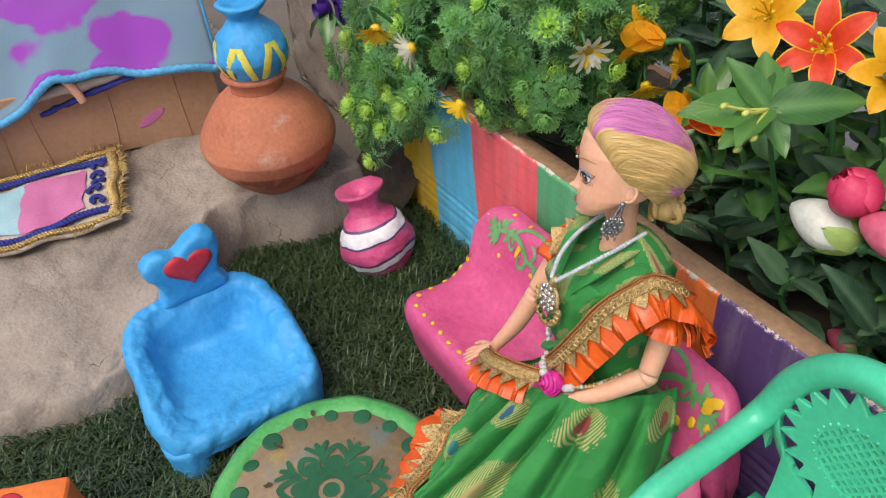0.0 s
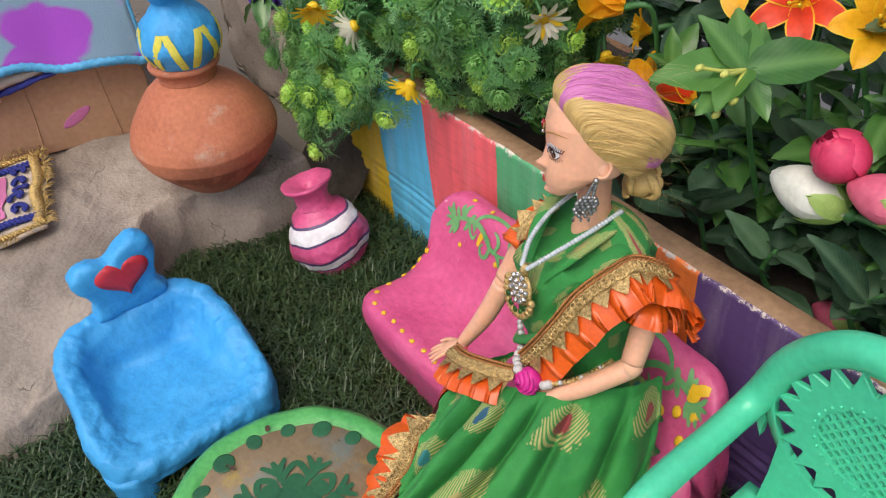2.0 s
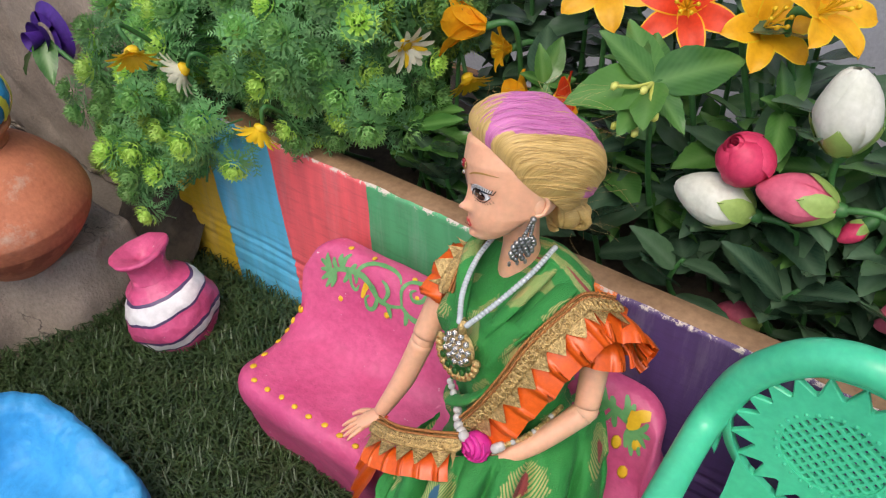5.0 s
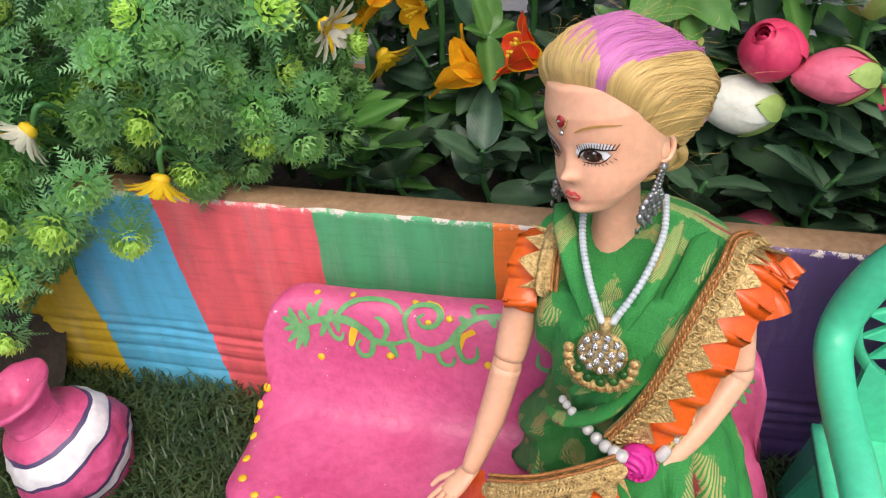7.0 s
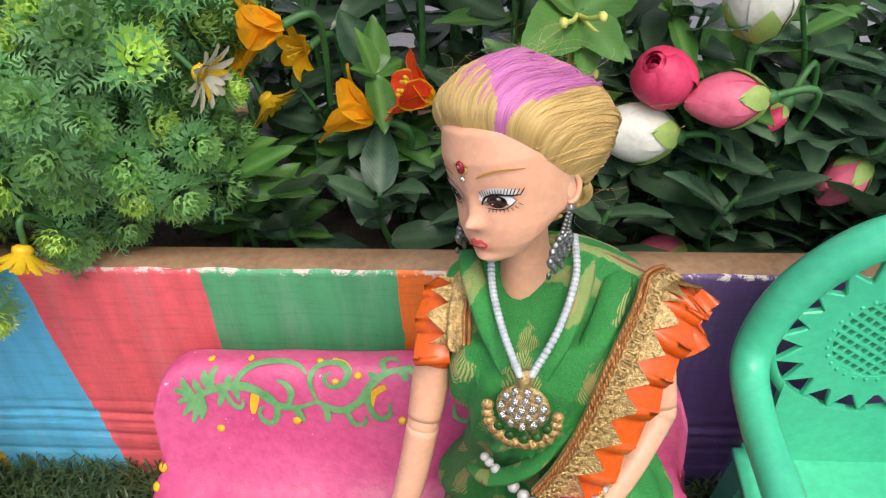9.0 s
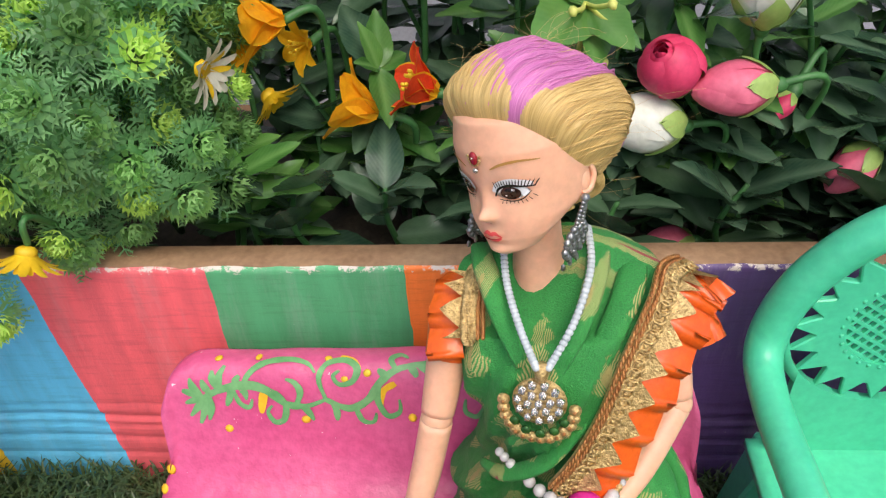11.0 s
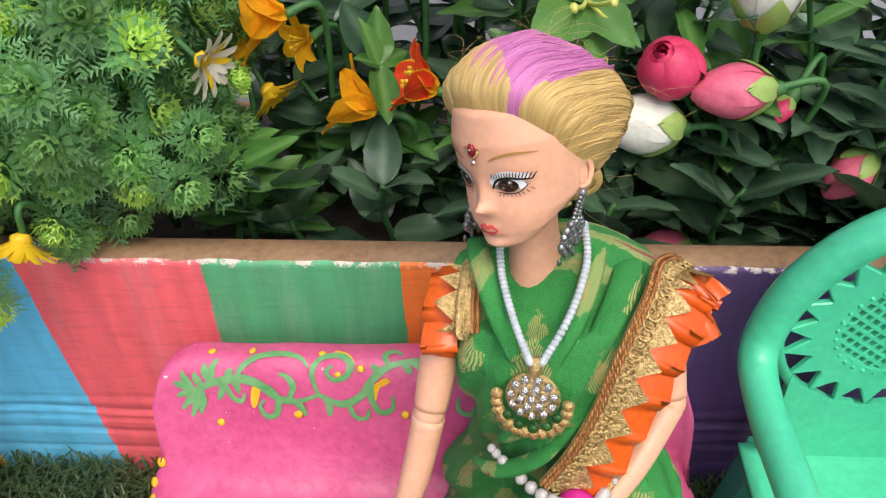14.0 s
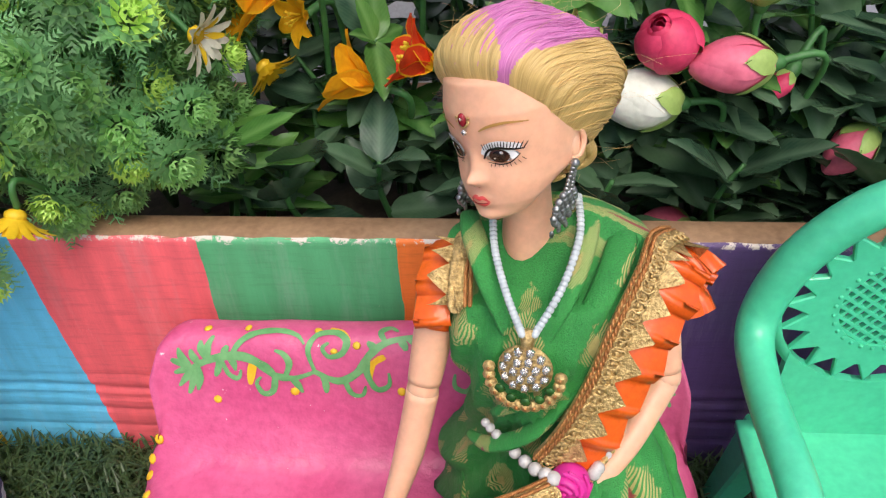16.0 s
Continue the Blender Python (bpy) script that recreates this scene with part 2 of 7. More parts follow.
M_CARD = surface("cardboard", (0.40, 0.21, 0.115), (0.47, 0.265, 0.15), 20, 0.85, 0.15, 250)
M_PLASTIC = surface("green_plastic", (0.065, 0.55, 0.31), (0.09, 0.61, 0.36), 15, 0.28, 0.05, 300, spec=0.5, sss=0.15)
M_WOOD = surface("raw_wood", (0.2, 0.1, 0.045), (0.36, 0.2, 0.1), 25, 0.75, 0.6, 300)
M_NAVY = surface("navy_trim", (0.01, 0.015, 0.12), (0.03, 0.04, 0.28), 120, 0.8, 0.5)
M_GOLDT = surface("gold_thread", (0.3, 0.17, 0.04), (0.95, 0.68, 0.28), 500, 0.35, 1.0, 1500, metal=0.7)
M_PINK_CLOTH = surface("pink_cloth", (0.5, 0.12, 0.28), (0.62, 0.2, 0.38), 40, 0.9, 0.4, 900)
M_PALE_CLOTH = surface("pale_blue_cloth", (0.3, 0.5, 0.55), (0.42, 0.62, 0.66), 40, 0.9, 0.4, 900)
M_CREAM = surface("cream_cloth", (0.45, 0.36, 0.28), (0.62, 0.52, 0.42), 60, 0.9, 0.4, 700)
M_CORD = surface("blue_cord", (0.06, 0.3, 0.55), (0.12, 0.45, 0.72), 200, 0.7, 0.5)
# darker copy of the fern green: shade between tufts put into the frond colour
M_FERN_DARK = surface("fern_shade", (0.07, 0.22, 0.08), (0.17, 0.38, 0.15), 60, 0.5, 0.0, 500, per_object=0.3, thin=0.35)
M_FERN = surface("fern_needles", (0.13, 0.35, 0.13), (0.28, 0.52, 0.22), 60, 0.5, 0.0, 500, per_object=0.3, thin=0.42)
M_FERN_TIP = surface("fern_tips", (0.32, 0.55, 0.08), (0.55, 0.75, 0.18), 60, 0.5, 0.0, 500, per_object=0.35, thin=0.3)
M_STEM = surface("stem_green", (0.025, 0.10, 0.025), (0.06, 0.2, 0.05), 60, 0.5, 0.1)
M_PETAL_OR = surface("lily_orange", (0.72, 0.035, 0.012), (0.88, 0.075, 0.015), 60, 0.5, 0.2, thin=0.25)
M_PETAL_YE = surface("lily_yellow", (0.85, 0.38, 0.006), (0.95, 0.52, 0.015), 60, 0.5, 0.2, thin=0.25)
M_PETAL_AM = surface("lily_amber", (0.90, 0.30, 0.006), (0.96, 0.52, 0.012), 28, 0.5, 0.2, thin=0.25)
M_DAISY_Y = surface("daisy_yellow", (0.8, 0.5, 0.01), (0.9, 0.62, 0.03), 90, 0.5, 0.2, thin=0.2)
M_DAISY_W = surface("daisy_white", (0.7, 0.68, 0.5), (0.82, 0.8, 0.66), 90, 0.5, 0.2, thin=0.2)
M_ROSE = surface("rose_pink", (0.6, 0.02, 0.09), (0.8, 0.07, 0.18), 60, 0.5, 0.2, thin=0.15)
M_ROSE_L = surface("rose_light", (0.7, 0.1, 0.2), (0.82, 0.2, 0.3), 60, 0.5, 0.2, thin=0.15)
M_BUD_W = surface("bud_white", (0.7, 0.72, 0.6), (0.82, 0.82, 0.75), 60, 0.5, 0.2, thin=0.15)
M_SEPAL = surface("bud_green", (0.26, 0.44, 0.08), (0.42, 0.56, 0.17), 60, 0.5, 0.2, thin=0.15)
M_VIOLET = surface("violet_petal", (0.03, 0.006, 0.14), (0.07, 0.015, 0.25), 60, 0.6, 0.2)
M_SKIN = surface("doll_vinyl", (0.775, 0.415, 0.265), (0.805, 0.445, 0.29), 12, 0.42, 0.0, sss=0.25)
M_RUFFLE = surface("orange_satin", (0.62, 0.075, 0.006), (0.80, 0.13, 0.012), 40, 0.3, 0.2, 600)
# the lace's sparkle is painted as bright specks in its gold
M_GOLD = surface("gold_lace", (0.24, 0.12, 0.03), (0.95, 0.68, 0.30), 650, 0.3, 1.0, 1500, metal=0.65)
M_BRAID = surface("copper_braid", (0.3, 0.1, 0.03), (0.55, 0.26, 0.08), 500, 0.4, 0.6, 1500, metal=0.5)
M_PEARL = surface("pearl", (0.46, 0.44, 0.42), (0.58, 0.56, 0.54), 200, 0.12, 0.0)
M_GEM = surface("clear_gem", (0.35, 0.31, 0.27), (0.95, 0.93, 0.90), 1500, 0.06, 0.6, 1500, metal=0.95)
M_SILVER = surface("dark_silver", (0.14, 0.14, 0.14), (0.5, 0.5, 0.5), 600, 0.3, 0.6, metal=0.9)
M_ROSETTE = surface("magenta_ribbon", (0.5, 0.01, 0.2), (0.7, 0.03, 0.32), 60, 0.5, 0.2)
M_BLACK = surface("black_paint", (0.012, 0.008, 0.008), (0.03, 0.02, 0.02), 60, 0.15, 0.0)
M_EYEWHITE = surface("eye_white", (0.75, 0.74, 0.76), (0.85, 0.84, 0.86), 60, 0.3, 0.0)
M_BROWN = surface("brown_paint", (0.06, 0.02, 0.015), (0.1, 0.04, 0.03), 60, 0.2, 0.0)
M_GARNET = surface("garnet_jewel", (0.16, 0.005, 0.012), (0.3, 0.01, 0.02), 200, 0.12, 0.0)
M_EMERALD = surface("green_foil_gem", (0.01, 0.05, 0.01), (0.05, 0.16, 0.03), 500, 0.08, 0.0, metal=0.4)
M_OLIVE = surface("olive_ribbon", (0.22, 0.24, 0.05), (0.36, 0.36, 0.10), 300, 0.6, 0.5)
M_NECK = surface("milky_glass_beads", (0.38, 0.43, 0.45), (0.54, 0.58, 0.60), 300, 0.14, 0.0)
M_BROW = surface("brow_paint", (0.4, 0.2, 0.04), (0.45, 0.24, 0.06), 60, 0.5, 0.0)
M_LIP = surface("lip_paint", (0.65, 0.06, 0.06), (0.72, 0.09, 0.08), 60, 0.3, 0.0)

# ---- the large structure ----
bm = B()
bmesh.ops.create_grid(bm, x_segments=2, y_segments=2, size=2500 / U)
for v in bm.verts:
    v.co.z = -0.12
solo("ground", bm, M_GROUND, (0, 0, -0.12), "bare brown earth under and round the doll corner", "ground", kind="structure")

bm = B()
box(bm, (-1.6, -3.6, -0.11), (3.6, -0.01, -0.01), 0.01)
solo("turf_mat", bm, M_TURF, (1, -1.8, -0.11), "dark backing of the artificial grass mat on the ground", "grass mat", kind="structure")


def step_foot(y):
    """Where the cement step meets the grass."""
    return curve_at([(x, 0, 0) for x in (-1.40, -1.33, -1.50, -0.96, -0.70, -0.80, -0.84, -0.86)], (-0.2 - y) / 3.6).x


def step_z(x, y):
    """Height of the cement step's surface."""
    d = step_foot(y) - x
    soft = smooth01((-1.70 - y) / 0.5)
    back = 0.43 * smooth01(d / 0.09) ** 0.6
    front = 0.19 * smooth01(d / 0.06) ** 0.6 + 0.24 * smooth01((d + 0.1) / 1.1)
    z = lerp(back, front, soft)
    if y > -0.34:
        z *= 1 - smooth01((y + 0.34) / 0.1) * 0.9
    return z


bm = B()
rows = []
NX, NY = 130, 170
for i in range(NX + 1):
    row = []
    for j in range(NY + 1):
        y = lerp(-4.2, -0.2, j / NY)
        x = step_foot(y) + 0.06 - (i / NX) ** 1.6 * 4.2
        p = Vector((x, y, step_z(x, y)))
        k = smooth01(p.z / 0.1)
        p.z += k * (0.03 * noise.noise(p * 3) + 0.02 * noise.noise(p * 9) + 0.010 * noise.noise(p * 23) + 0.006 * noise.noise(p * 50))
        p.x += k * (0.05 * noise.noise(p * 5 + Vector((5, 0, 0))) + 0.02 * noise.noise(p * 16))
        crack = abs(noise.noise(Vector((x * 4.5, y * 4.5, 3))))
        if crack < 0.05 and k > 0.5:
            p.z -= 0.012 * (1 - crack / 0.05)
        if i == 0:
            p.z = -0.05
        row.append(p)
    rows.append(row)
skin(bm, rows, closed=False)
solo("cement_step", bm, M_CEMENT, (-2, -2, 0), "weathered grey cement step with cracks and worn hollows", "step", kind="structure")

# the cement block behind the pot
bm = B()
box(bm, (-3.8, 0.2, -0.1), (-1.52, 0.9, 2.6), 0.06)
bmesh.ops.subdivide_edges(bm, edges=bm.edges[:], cuts=40, use_grid_fill=True)
lumpy(bm, 0.04, 2.5)
lumpy(bm, 0.025, 8, 3.0)
lumpy(bm, 0.02, 24, 5.0)
lumpy(bm, 0.014, 55, 2.0)
solo("cement_block", bm, M_CEMENT, (-2.6, 0, 0), "rough grey cement block behind the clay pot", "cement block", kind="structure")

# dark mound added in the gap between step and planter, for its deep shade
bm = B()
bmesh.ops.create_grid(bm, x_segments=24, y_segments=30, size=1)
for v in bm.verts:
    v.co = Vector((lerp(-1.85, -1.25, v.co.x / 2 + 0.5), lerp(-0.36, 0.25, v.co.y / 2 + 0.5), 0.10))
    v.co.z += 0.30 * smooth01((v.co.y + 0.3) / 0.4) + 0.05 * noise.noise(v.co * 8) + 0.02 * noise.noise(v.co * 25) - 0.1 * smooth01((v.co.x + 1.4) / 0.12)
solo("gap_fill", bm, M_SOIL, (-1.5, 0, 0), "dark soil-coloured mound added for the deep shade between step and planter", "earth", kind="structure")

# ---- the planter ----
PL0, PL1, RIM = -1.43, 3.4, 1.064


def stripe_paint():
    """Bands of paint along the board, with brush grain, worn edges and bare wood showing."""
    m, t, s = nodes_of("striped_paint")
    c = coords(t)
    sep = t.nodes.new("ShaderNodeSeparateXYZ")
    t.links.new(c, sep.inputs[0])
    wob = noise_node(t, c, 40, 3)

    def math2(op, a, b):
        n = t.nodes.new("ShaderNodeMath")
        n.operation = op
        for sock, v in zip(n.inputs, (a, b)):
            if hasattr(v, "links"):
                t.links.new(v, sock)
            else:
                sock.default_value = v
        return n.outputs[0]

    # bands lean a little; x in units of 4.83 along the board
    x = math2("ADD", sep.outputs[0], math2("MULTIPLY", math2("SUBTRACT", wob, 0.5), 0.0035))
    lean = t.nodes.new("ShaderNodeMapRange")
    t.links.new(sep.outputs[0], lean.inputs[0])
    for k, v in enumerate(((-0.54 - PL0) * U, (0.03 - PL0) * U, 0.075, 0.02)):
        lean.inputs[k + 1].default_value = v
    x = math2("ADD", x, math2("MULTIPLY", sep.outputs[2], lean.outputs[0]))
    f = math2("DIVIDE", x, (PL1 - PL0) * U)

    def at(u):
        return (u - PL0) / (PL1 - PL0)

    bands = [(0.0, (0.74, 0.5, 0.03)), (at(-1.03), (0.11, 0.48, 0.73)), (at(-0.54), (0.80, 0.13, 0.15)), (at(0.01), (0.09, 0.38, 0.17)), (at(0.645), (0.85, 0.2, 0.035)), (at(1.19), (0.10, 0.055, 0.18)), (at(2.3), (0.74, 0.5, 0.03))]
    col = ramp(t, f, bands, True)
    stretch = t.nodes.new("ShaderNodeMapping")
    stretch.inputs["Scale"].default_value = (0.12, 1, 1)
    t.links.new(c, stretch.inputs[0])
    grain = noise_node(t, stretch.outputs[0], 420, 6, 0.7)
    brush = t.nodes.new("ShaderNodeMapping")
    brush.inputs["Scale"].default_value = (1, 1, 0.15)
    t.links.new(c, brush.inputs[0])
    br = noise_node(t, brush.outputs[0], 130, 4)
    col = mix(t, col, ramp(t, br, [(0.3, (0.75, 0.75, 0.75)), (0.7, (1.45, 1.45, 1.45))]), 0.4, "MULTIPLY")
    col = mix(t, col, ramp(t, grain, [(0.3, (0.45, 0.42, 0.40)), (0.5, (1, 1, 1))]), 0.32, "MULTIPLY")
    edge = t.nodes.new("ShaderNodeMapRange")
    t.links.new(sep.outputs[2], edge.inputs[0])
    for k, v in enumerate(((RIM - 0.045) * U, (RIM - 0.005) * U, 0.0, 0.16)):
        edge.inputs[k + 1].default_value = v
    chips = ramp(t, math2("ADD", noise_node(t, c, 150, 9, 0.8), edge.outputs[0]), [(0.665, (0, 0, 0)), (0.69, (1, 1, 1))])
    col = mix(t, col, (0.66, 0.58, 0.52), chips)
    chalk = ramp(t, noise_node(t, brush.outputs[0], 60, 7, 0.7), [(0.5, (0, 0, 0)), (0.85, (0.3, 0.3, 0.3))])
    col = mix(t, col, (0.7, 0.62, 0.62), chalk)
    t.links.new(col, s.inputs["Base Color"])
    s.inputs["Roughness"].default_value = 0.55
    add = math2("ADD", grain, br)
    bump(t, s, add, 0.5)
    return m


M_STRIPES = stripe_paint()
planter = thing("planter_box", (PL0, 0, 0), "wooden planter box with its front painted in bold colour bands", "planter")
bm = B()
rows = []
for i in range(97):
    x = lerp(PL0, PL1, i / 96)
    row = []
    for j in range(85):
        z = lerp(-0.06, RIM, j / 84)
        y = 0.004 * noise.noise(Vector((x * 2, z * 2, 0)))
        for g, w, d in ((0.34, 0.022, 0.016), (0.22, 0.016, 0.012), (0.29, 0.014, 0.010), (0.12, 0.014, 0.010), (0.41, 0.012, 0.007)):
            gz = g + 0.02 * noise.noise(Vector((x * 2, g * 9, 1)))
            y += d * max(0, 1 - abs(z - gz) / w)
        if j == 84:
            z += 0.006 * noise.noise(Vector((x * 9, 0, 0)))
            y = 0.006
        row.append(Vector((x, y, z)))
    row.append(Vector((x, 0.06, RIM - 0.004)))
    rows.append(row)
skin(bm, rows, closed=False)
part("front_board", bm, M_STRIPES, planter, "yellow, blue, red, green, orange and violet painted bands")
M_RIM = surface("rim_wood", (0.2, 0.11, 0.055), (0.4, 0.25, 0.14), 35, 0.75, 0.7, 300, ((0.5, 0.42, 0.34), 0.1))
bm = B()
rows = []
for i in range(121):
    x = lerp(PL0, PL1, i / 120)
    w = [noise.noise(Vector((x * 5, k * 3.0, 0))) for k in range(4)]
    rows.append([Vector((x, 0.007 + 0.006 * w[0], RIM - 0.004)), Vector((x, 0.014, RIM + 0.004 + 0.004 * w[1])), Vector((x, 0.06, RIM + 0.006 + 0.005 * w[2])), Vector((x, 0.108, RIM + 0.004)), Vector((x, 0.118 + 0.006 * w[3], RIM - 0.01)), Vector((x, 0.118, RIM - 0.3)), Vector((x, 0.05, RIM - 0.3))])
skin(bm, rows)
part("rim", bm, M_RIM, planter, "bare sawn wooden edge with chipped paint")
for nm, lo, hi in (("side_board", (PL0, 0.118, -0.06), (PL0 + 0.11, 1.7, RIM - 0.02)), ("side_board", (PL1 - 0.11, 0.118, -0.06), (PL1, 1.7, RIM - 0.02)), ("back_board", (PL0 + 0.11, 1.59, -0.06), (PL1 - 0.11, 1.7, 0.70))):
    bm = B()
    box(bm, lo, hi, 0.008)
    part(nm, bm, M_WOOD, planter, smooth=False)
bm = B()
bmesh.ops.create_grid(bm, x_segments=60, y_segments=24, size=1)
for v in bm.verts:
    v.co = Vector((lerp(PL0 + 0.11, PL1 - 0.11, v.co.x / 2 + 0.5), lerp(0.118, 1.59, v.co.y / 2 + 0.5), 0.72))
    v.co.z += 0.06 * noise.noise(v.co * 4) + 0.03 * noise.noise(v.co * 13)
part("soil", bm, M_SOIL, planter, "dark dry soil")

# house wall behind the flowers
M_PLASTER = surface("plaster", (0.34, 0.36, 0.41), (0.46, 0.48, 0.54), 8, 0.9, 0.5)
bm = B()
box(bm, (-9, 2.6, -0.1), (9, 3.1, 9.0), 0.02)
solo("wall_back", bm, M_PLASTER, (0, 2.6, -0.1), "dull grey plastered wall behind the planter", "wall", kind="structure", smooth=False)

# ---- pink clay sofa ----
SX0, SX1 = -0.20, 1.58
SOFA_LINE = [(-0.07, 0.0), (-0.065, 0.4), (-0.09, 0.78), (-0.15, 0.845), (-0.215, 0.825), (-0.258, 0.725), (-0.315, 0.57), (-0.39, 0.475), (-0.5, 0.45), (-0.62, 0.45), (-0.71, 0.46), (-0.765, 0.44), (-0.785, 0.36), (-0.75, 0.2), (-0.71, 0.0)]


def sofa_at(u, v):
    """A point of the sofa's skin: u along it, v round from the back's foot over the seat to the front's foot."""
    p = curve_at([(0, y, z) for y, z in SOFA_LINE], v)
    e = min(u, 1 - u) * (SX1 - SX0)
    k = max(0.0, 1 - e / 0.16)
    inset = 1 - math.sqrt(max(0.0, 1 - k * k))
    mid_y, mid_z = -0.42, 0.2
    y = p.y + (mid_y - p.y) * 0.42 * inset
    z = p.z - (0.10 * inset if p.z > 0.3 else 0) - 0.015 * max(0, p.z - 0.5) * math.sin(u * 9)
    z -= 0.02 * smooth01((u - 0.75) / 0.25) * (1 if p.z > 0.3 else 0)
    x = lerp(SX0, SX1, u)
    # the back is a little shorter than the seat
    x += smooth01((p.z - 0.45) / 0.2) * 0.07 * (1 - 2 * u) ** 3
    q = Vector((x, y, z))
    return q + Vector((0, -0.6, 0.8)) * 0.012 * noise.noise(q * 5)


def sofa_normal(u, v):
    d = 0.004
    n = (sofa_at(u + d, v) - sofa_at(u - d, v)).cross(sofa_at(u, v + d) - sofa_at(u, v - d))
    return -n.normalized() if n.dot(Vector((0, -0.7, 0.7))) < 0 else n.normalized()


sofa = thing("clay_sofa", (0.7, -0.42, 0), "hand-moulded clay sofa painted glossy pink with green vines", "sofa")
bm = B()
rings = []
for i in range(71):
    u = i / 70
    u = 0.5 - 0.5 * math.cos(math.pi * u) if i in (0, 70) else lerp(0.0, 1.0, u)
    rings.append([sofa_at(u, j / 56) for j in range(57)])
skin(bm, rings)
lumpy(bm, 0.005, 9, 2.0)
for v in bm.verts:
    v.co += v.normal * 0.010 * noise.noise(v.co * 22) * smooth01((0.40 - v.co.z) / 0.12)
part("body", bm, M_PINK, sofa)


def on_sofa(u, v, lift=0.006):
    return sofa_at(u, v) + sofa_normal(u, v) * lift


def ribbon(bm, uv, width, lift=0.008, n=None):
    """A painted stroke along points (u, v) on the sofa."""
    n = n or 5 * (len(uv) - 1)
    rows = []
    pts = [Vector((a, b, 0)) for a, b in uv]
    for k in range(n + 1):
        t = k / n
        p, q = curve_at(pts, t), curve_at(pts, min(1, t + 0.02)) - curve_at(pts, max(0, t - 0.02))
        a = on_sofa(p.x, p.y, lift)
        d = (on_sofa(p.x + q.x, p.y + q.y, lift) - a).normalized()
        s = d.cross(sofa_normal(p.x, p.y)) * width * (0.35 + 0.65 * math.sin(math.pi * min(1, 0.15 + t * 0.85)))
        s *= 1 + 0.3 * noise.noise(a * 30)
        rows.append([a - s, a + sofa_normal(p.x, p.y) * 0.001, a + s])
    skin(bm, rows, closed=False)


M_VINE = surface("worn_green_paint", (0.07, 0.28, 0.08), (0.2, 0.45, 0.18), 90, 0.45, 0.3, 300, ((0.62, 0.12, 0.28), 0.2))


def vine(u0, flip):
    """A scrolling stem with curls and a spray of leaves; drawn in hundredths along the back and down from its top edge."""
    bm = B()

    def line(width, *pts):
        ribbon(bm, [(u0 + x * 0.00097 * flip, 0.270 + y * 0.00118) for x, y in pts], width, 0.0055)

    line(.015, (40, 62), (72, 47), (108, 37), (145, 35), (177, 45), (210, 68), (250, 72), (287, 62))
    line(.010, (161, 39), (193, 50), (210, 69), (206, 90), (187, 94), (175, 81), (185, 71))
    line(.010, (129, 31), (150, 2), (182, -18), (224, -23), (255, -11), (269, 10))
    line(.010, (287, 62), (276, 23), (292, -11), (326, -18), (347, 2), (339, 28), (315, 35), (303, 18), (315, 6))
    line(.013, (287, 62), (329, 76), (365, 62), (388, 31), (417, 6), (460, -7), (490, -13))
    line(.010, (388, 31), (381, 62), (397, 86), (420, 81), (420, 62))
    line(.009, (417, 6), (407, -18), (423, -31), (438, -21))
    line(.010, (230, 72), (240, 49), (230, 30), (214, 23))
    line(.009, (340, 74), (352, 92), (372, 94), (378, 82))
    line(.009, (105, 38), (118, 66), (138, 74), (146, 60))
    for a, b in (((42, 60), (0, 36)), ((42, 61), (4, 62)), ((44, 62), (12, 84)), ((48, 60), (32, 96)), ((56, 57), (52, 92)), ((40, 58), (18, 18)), ((78, 45), (66, 4)), ((80, 45), (92, -8)), ((100, 40), (92, 72)), ((122, 36), (134, 62)), ((112, 36), (122, 14)), ((240, 71), (262, 92)), ((300, 68), (306, 92)), ((440, 0), (452, 22)), ((455, -5), (470, 14)), ((400, 18), (384, 4)), ((60, 52), (44, 24))):
        m = ((a[0] + b[0]) / 2 + 0.12 * (b[1] - a[1]), (a[1] + b[1]) / 2)
        line(.0115, a, m, b)
    return bm


part("painted_vine", vine(0.046, 1), M_VINE, sofa, "green painted scrolling vine")
part("painted_vine", vine(0.975, -1), M_VINE, sofa, "green painted scrolling vine")


def sofa_dot(u, v, r, stretch=1.0):
    bm = B()
    n = sofa_normal(u, v)
    q = n.to_track_quat("Z", "Y").to_matrix()
    ball(bm, on_sofa(u, v, 0.002), r, 8, 0, (1, stretch, 0.3), q)
    part("painted_dot", bm, M_YELLOW, sofa)


SIDE = [(0.018, 0.44), (0.016, 0.48), (0.018, 0.52), (0.025, 0.57), (0.035, 0.63), (0.048, 0.69)]
for u, v in SIDE:
    sofa_dot(u, v, 0.016, 1.2)
for k in range(20):
    sofa_dot(0.085 + k * 0.045, 0.735 + 0.004 * math.sin(k * 2.1), 0.0155, 0.8)
for u, v, r, st in ((.12, .235, .014, .8), (.2, .23, .014, .8), (.33, .24, .014, .8), (.36, .30, .012, .9), (.135, .392, .014, 1), (.285, .378, .015, 1), (.475, .376, .014, 1.1), (.40, .285, .013, 1), (.86, .40, .02, 1.5), (.9, .38, .02, 1.5), (.945, .36, .02, 1.4), (.93, .42, .02, 1.4), (.9, .55, .03, 1.0), (.905, .6, .025, 1.0), (.91, .64, .025, 1)):
    sofa_dot(u, v, r, st)
for st, w_ in (([(.212, .325), (.206, .350), (.203, .368)], 0.015), ([(.448, .310), (.424, .330), (.421, .366)], 0.012), ([(.352, .235), (.375, .252), (.388, .275)], 0.010)):
    bm = B()
    ribbon(bm, st, w_, 0.004)
    part("painted_stroke", bm, M_YELLOW, sofa)
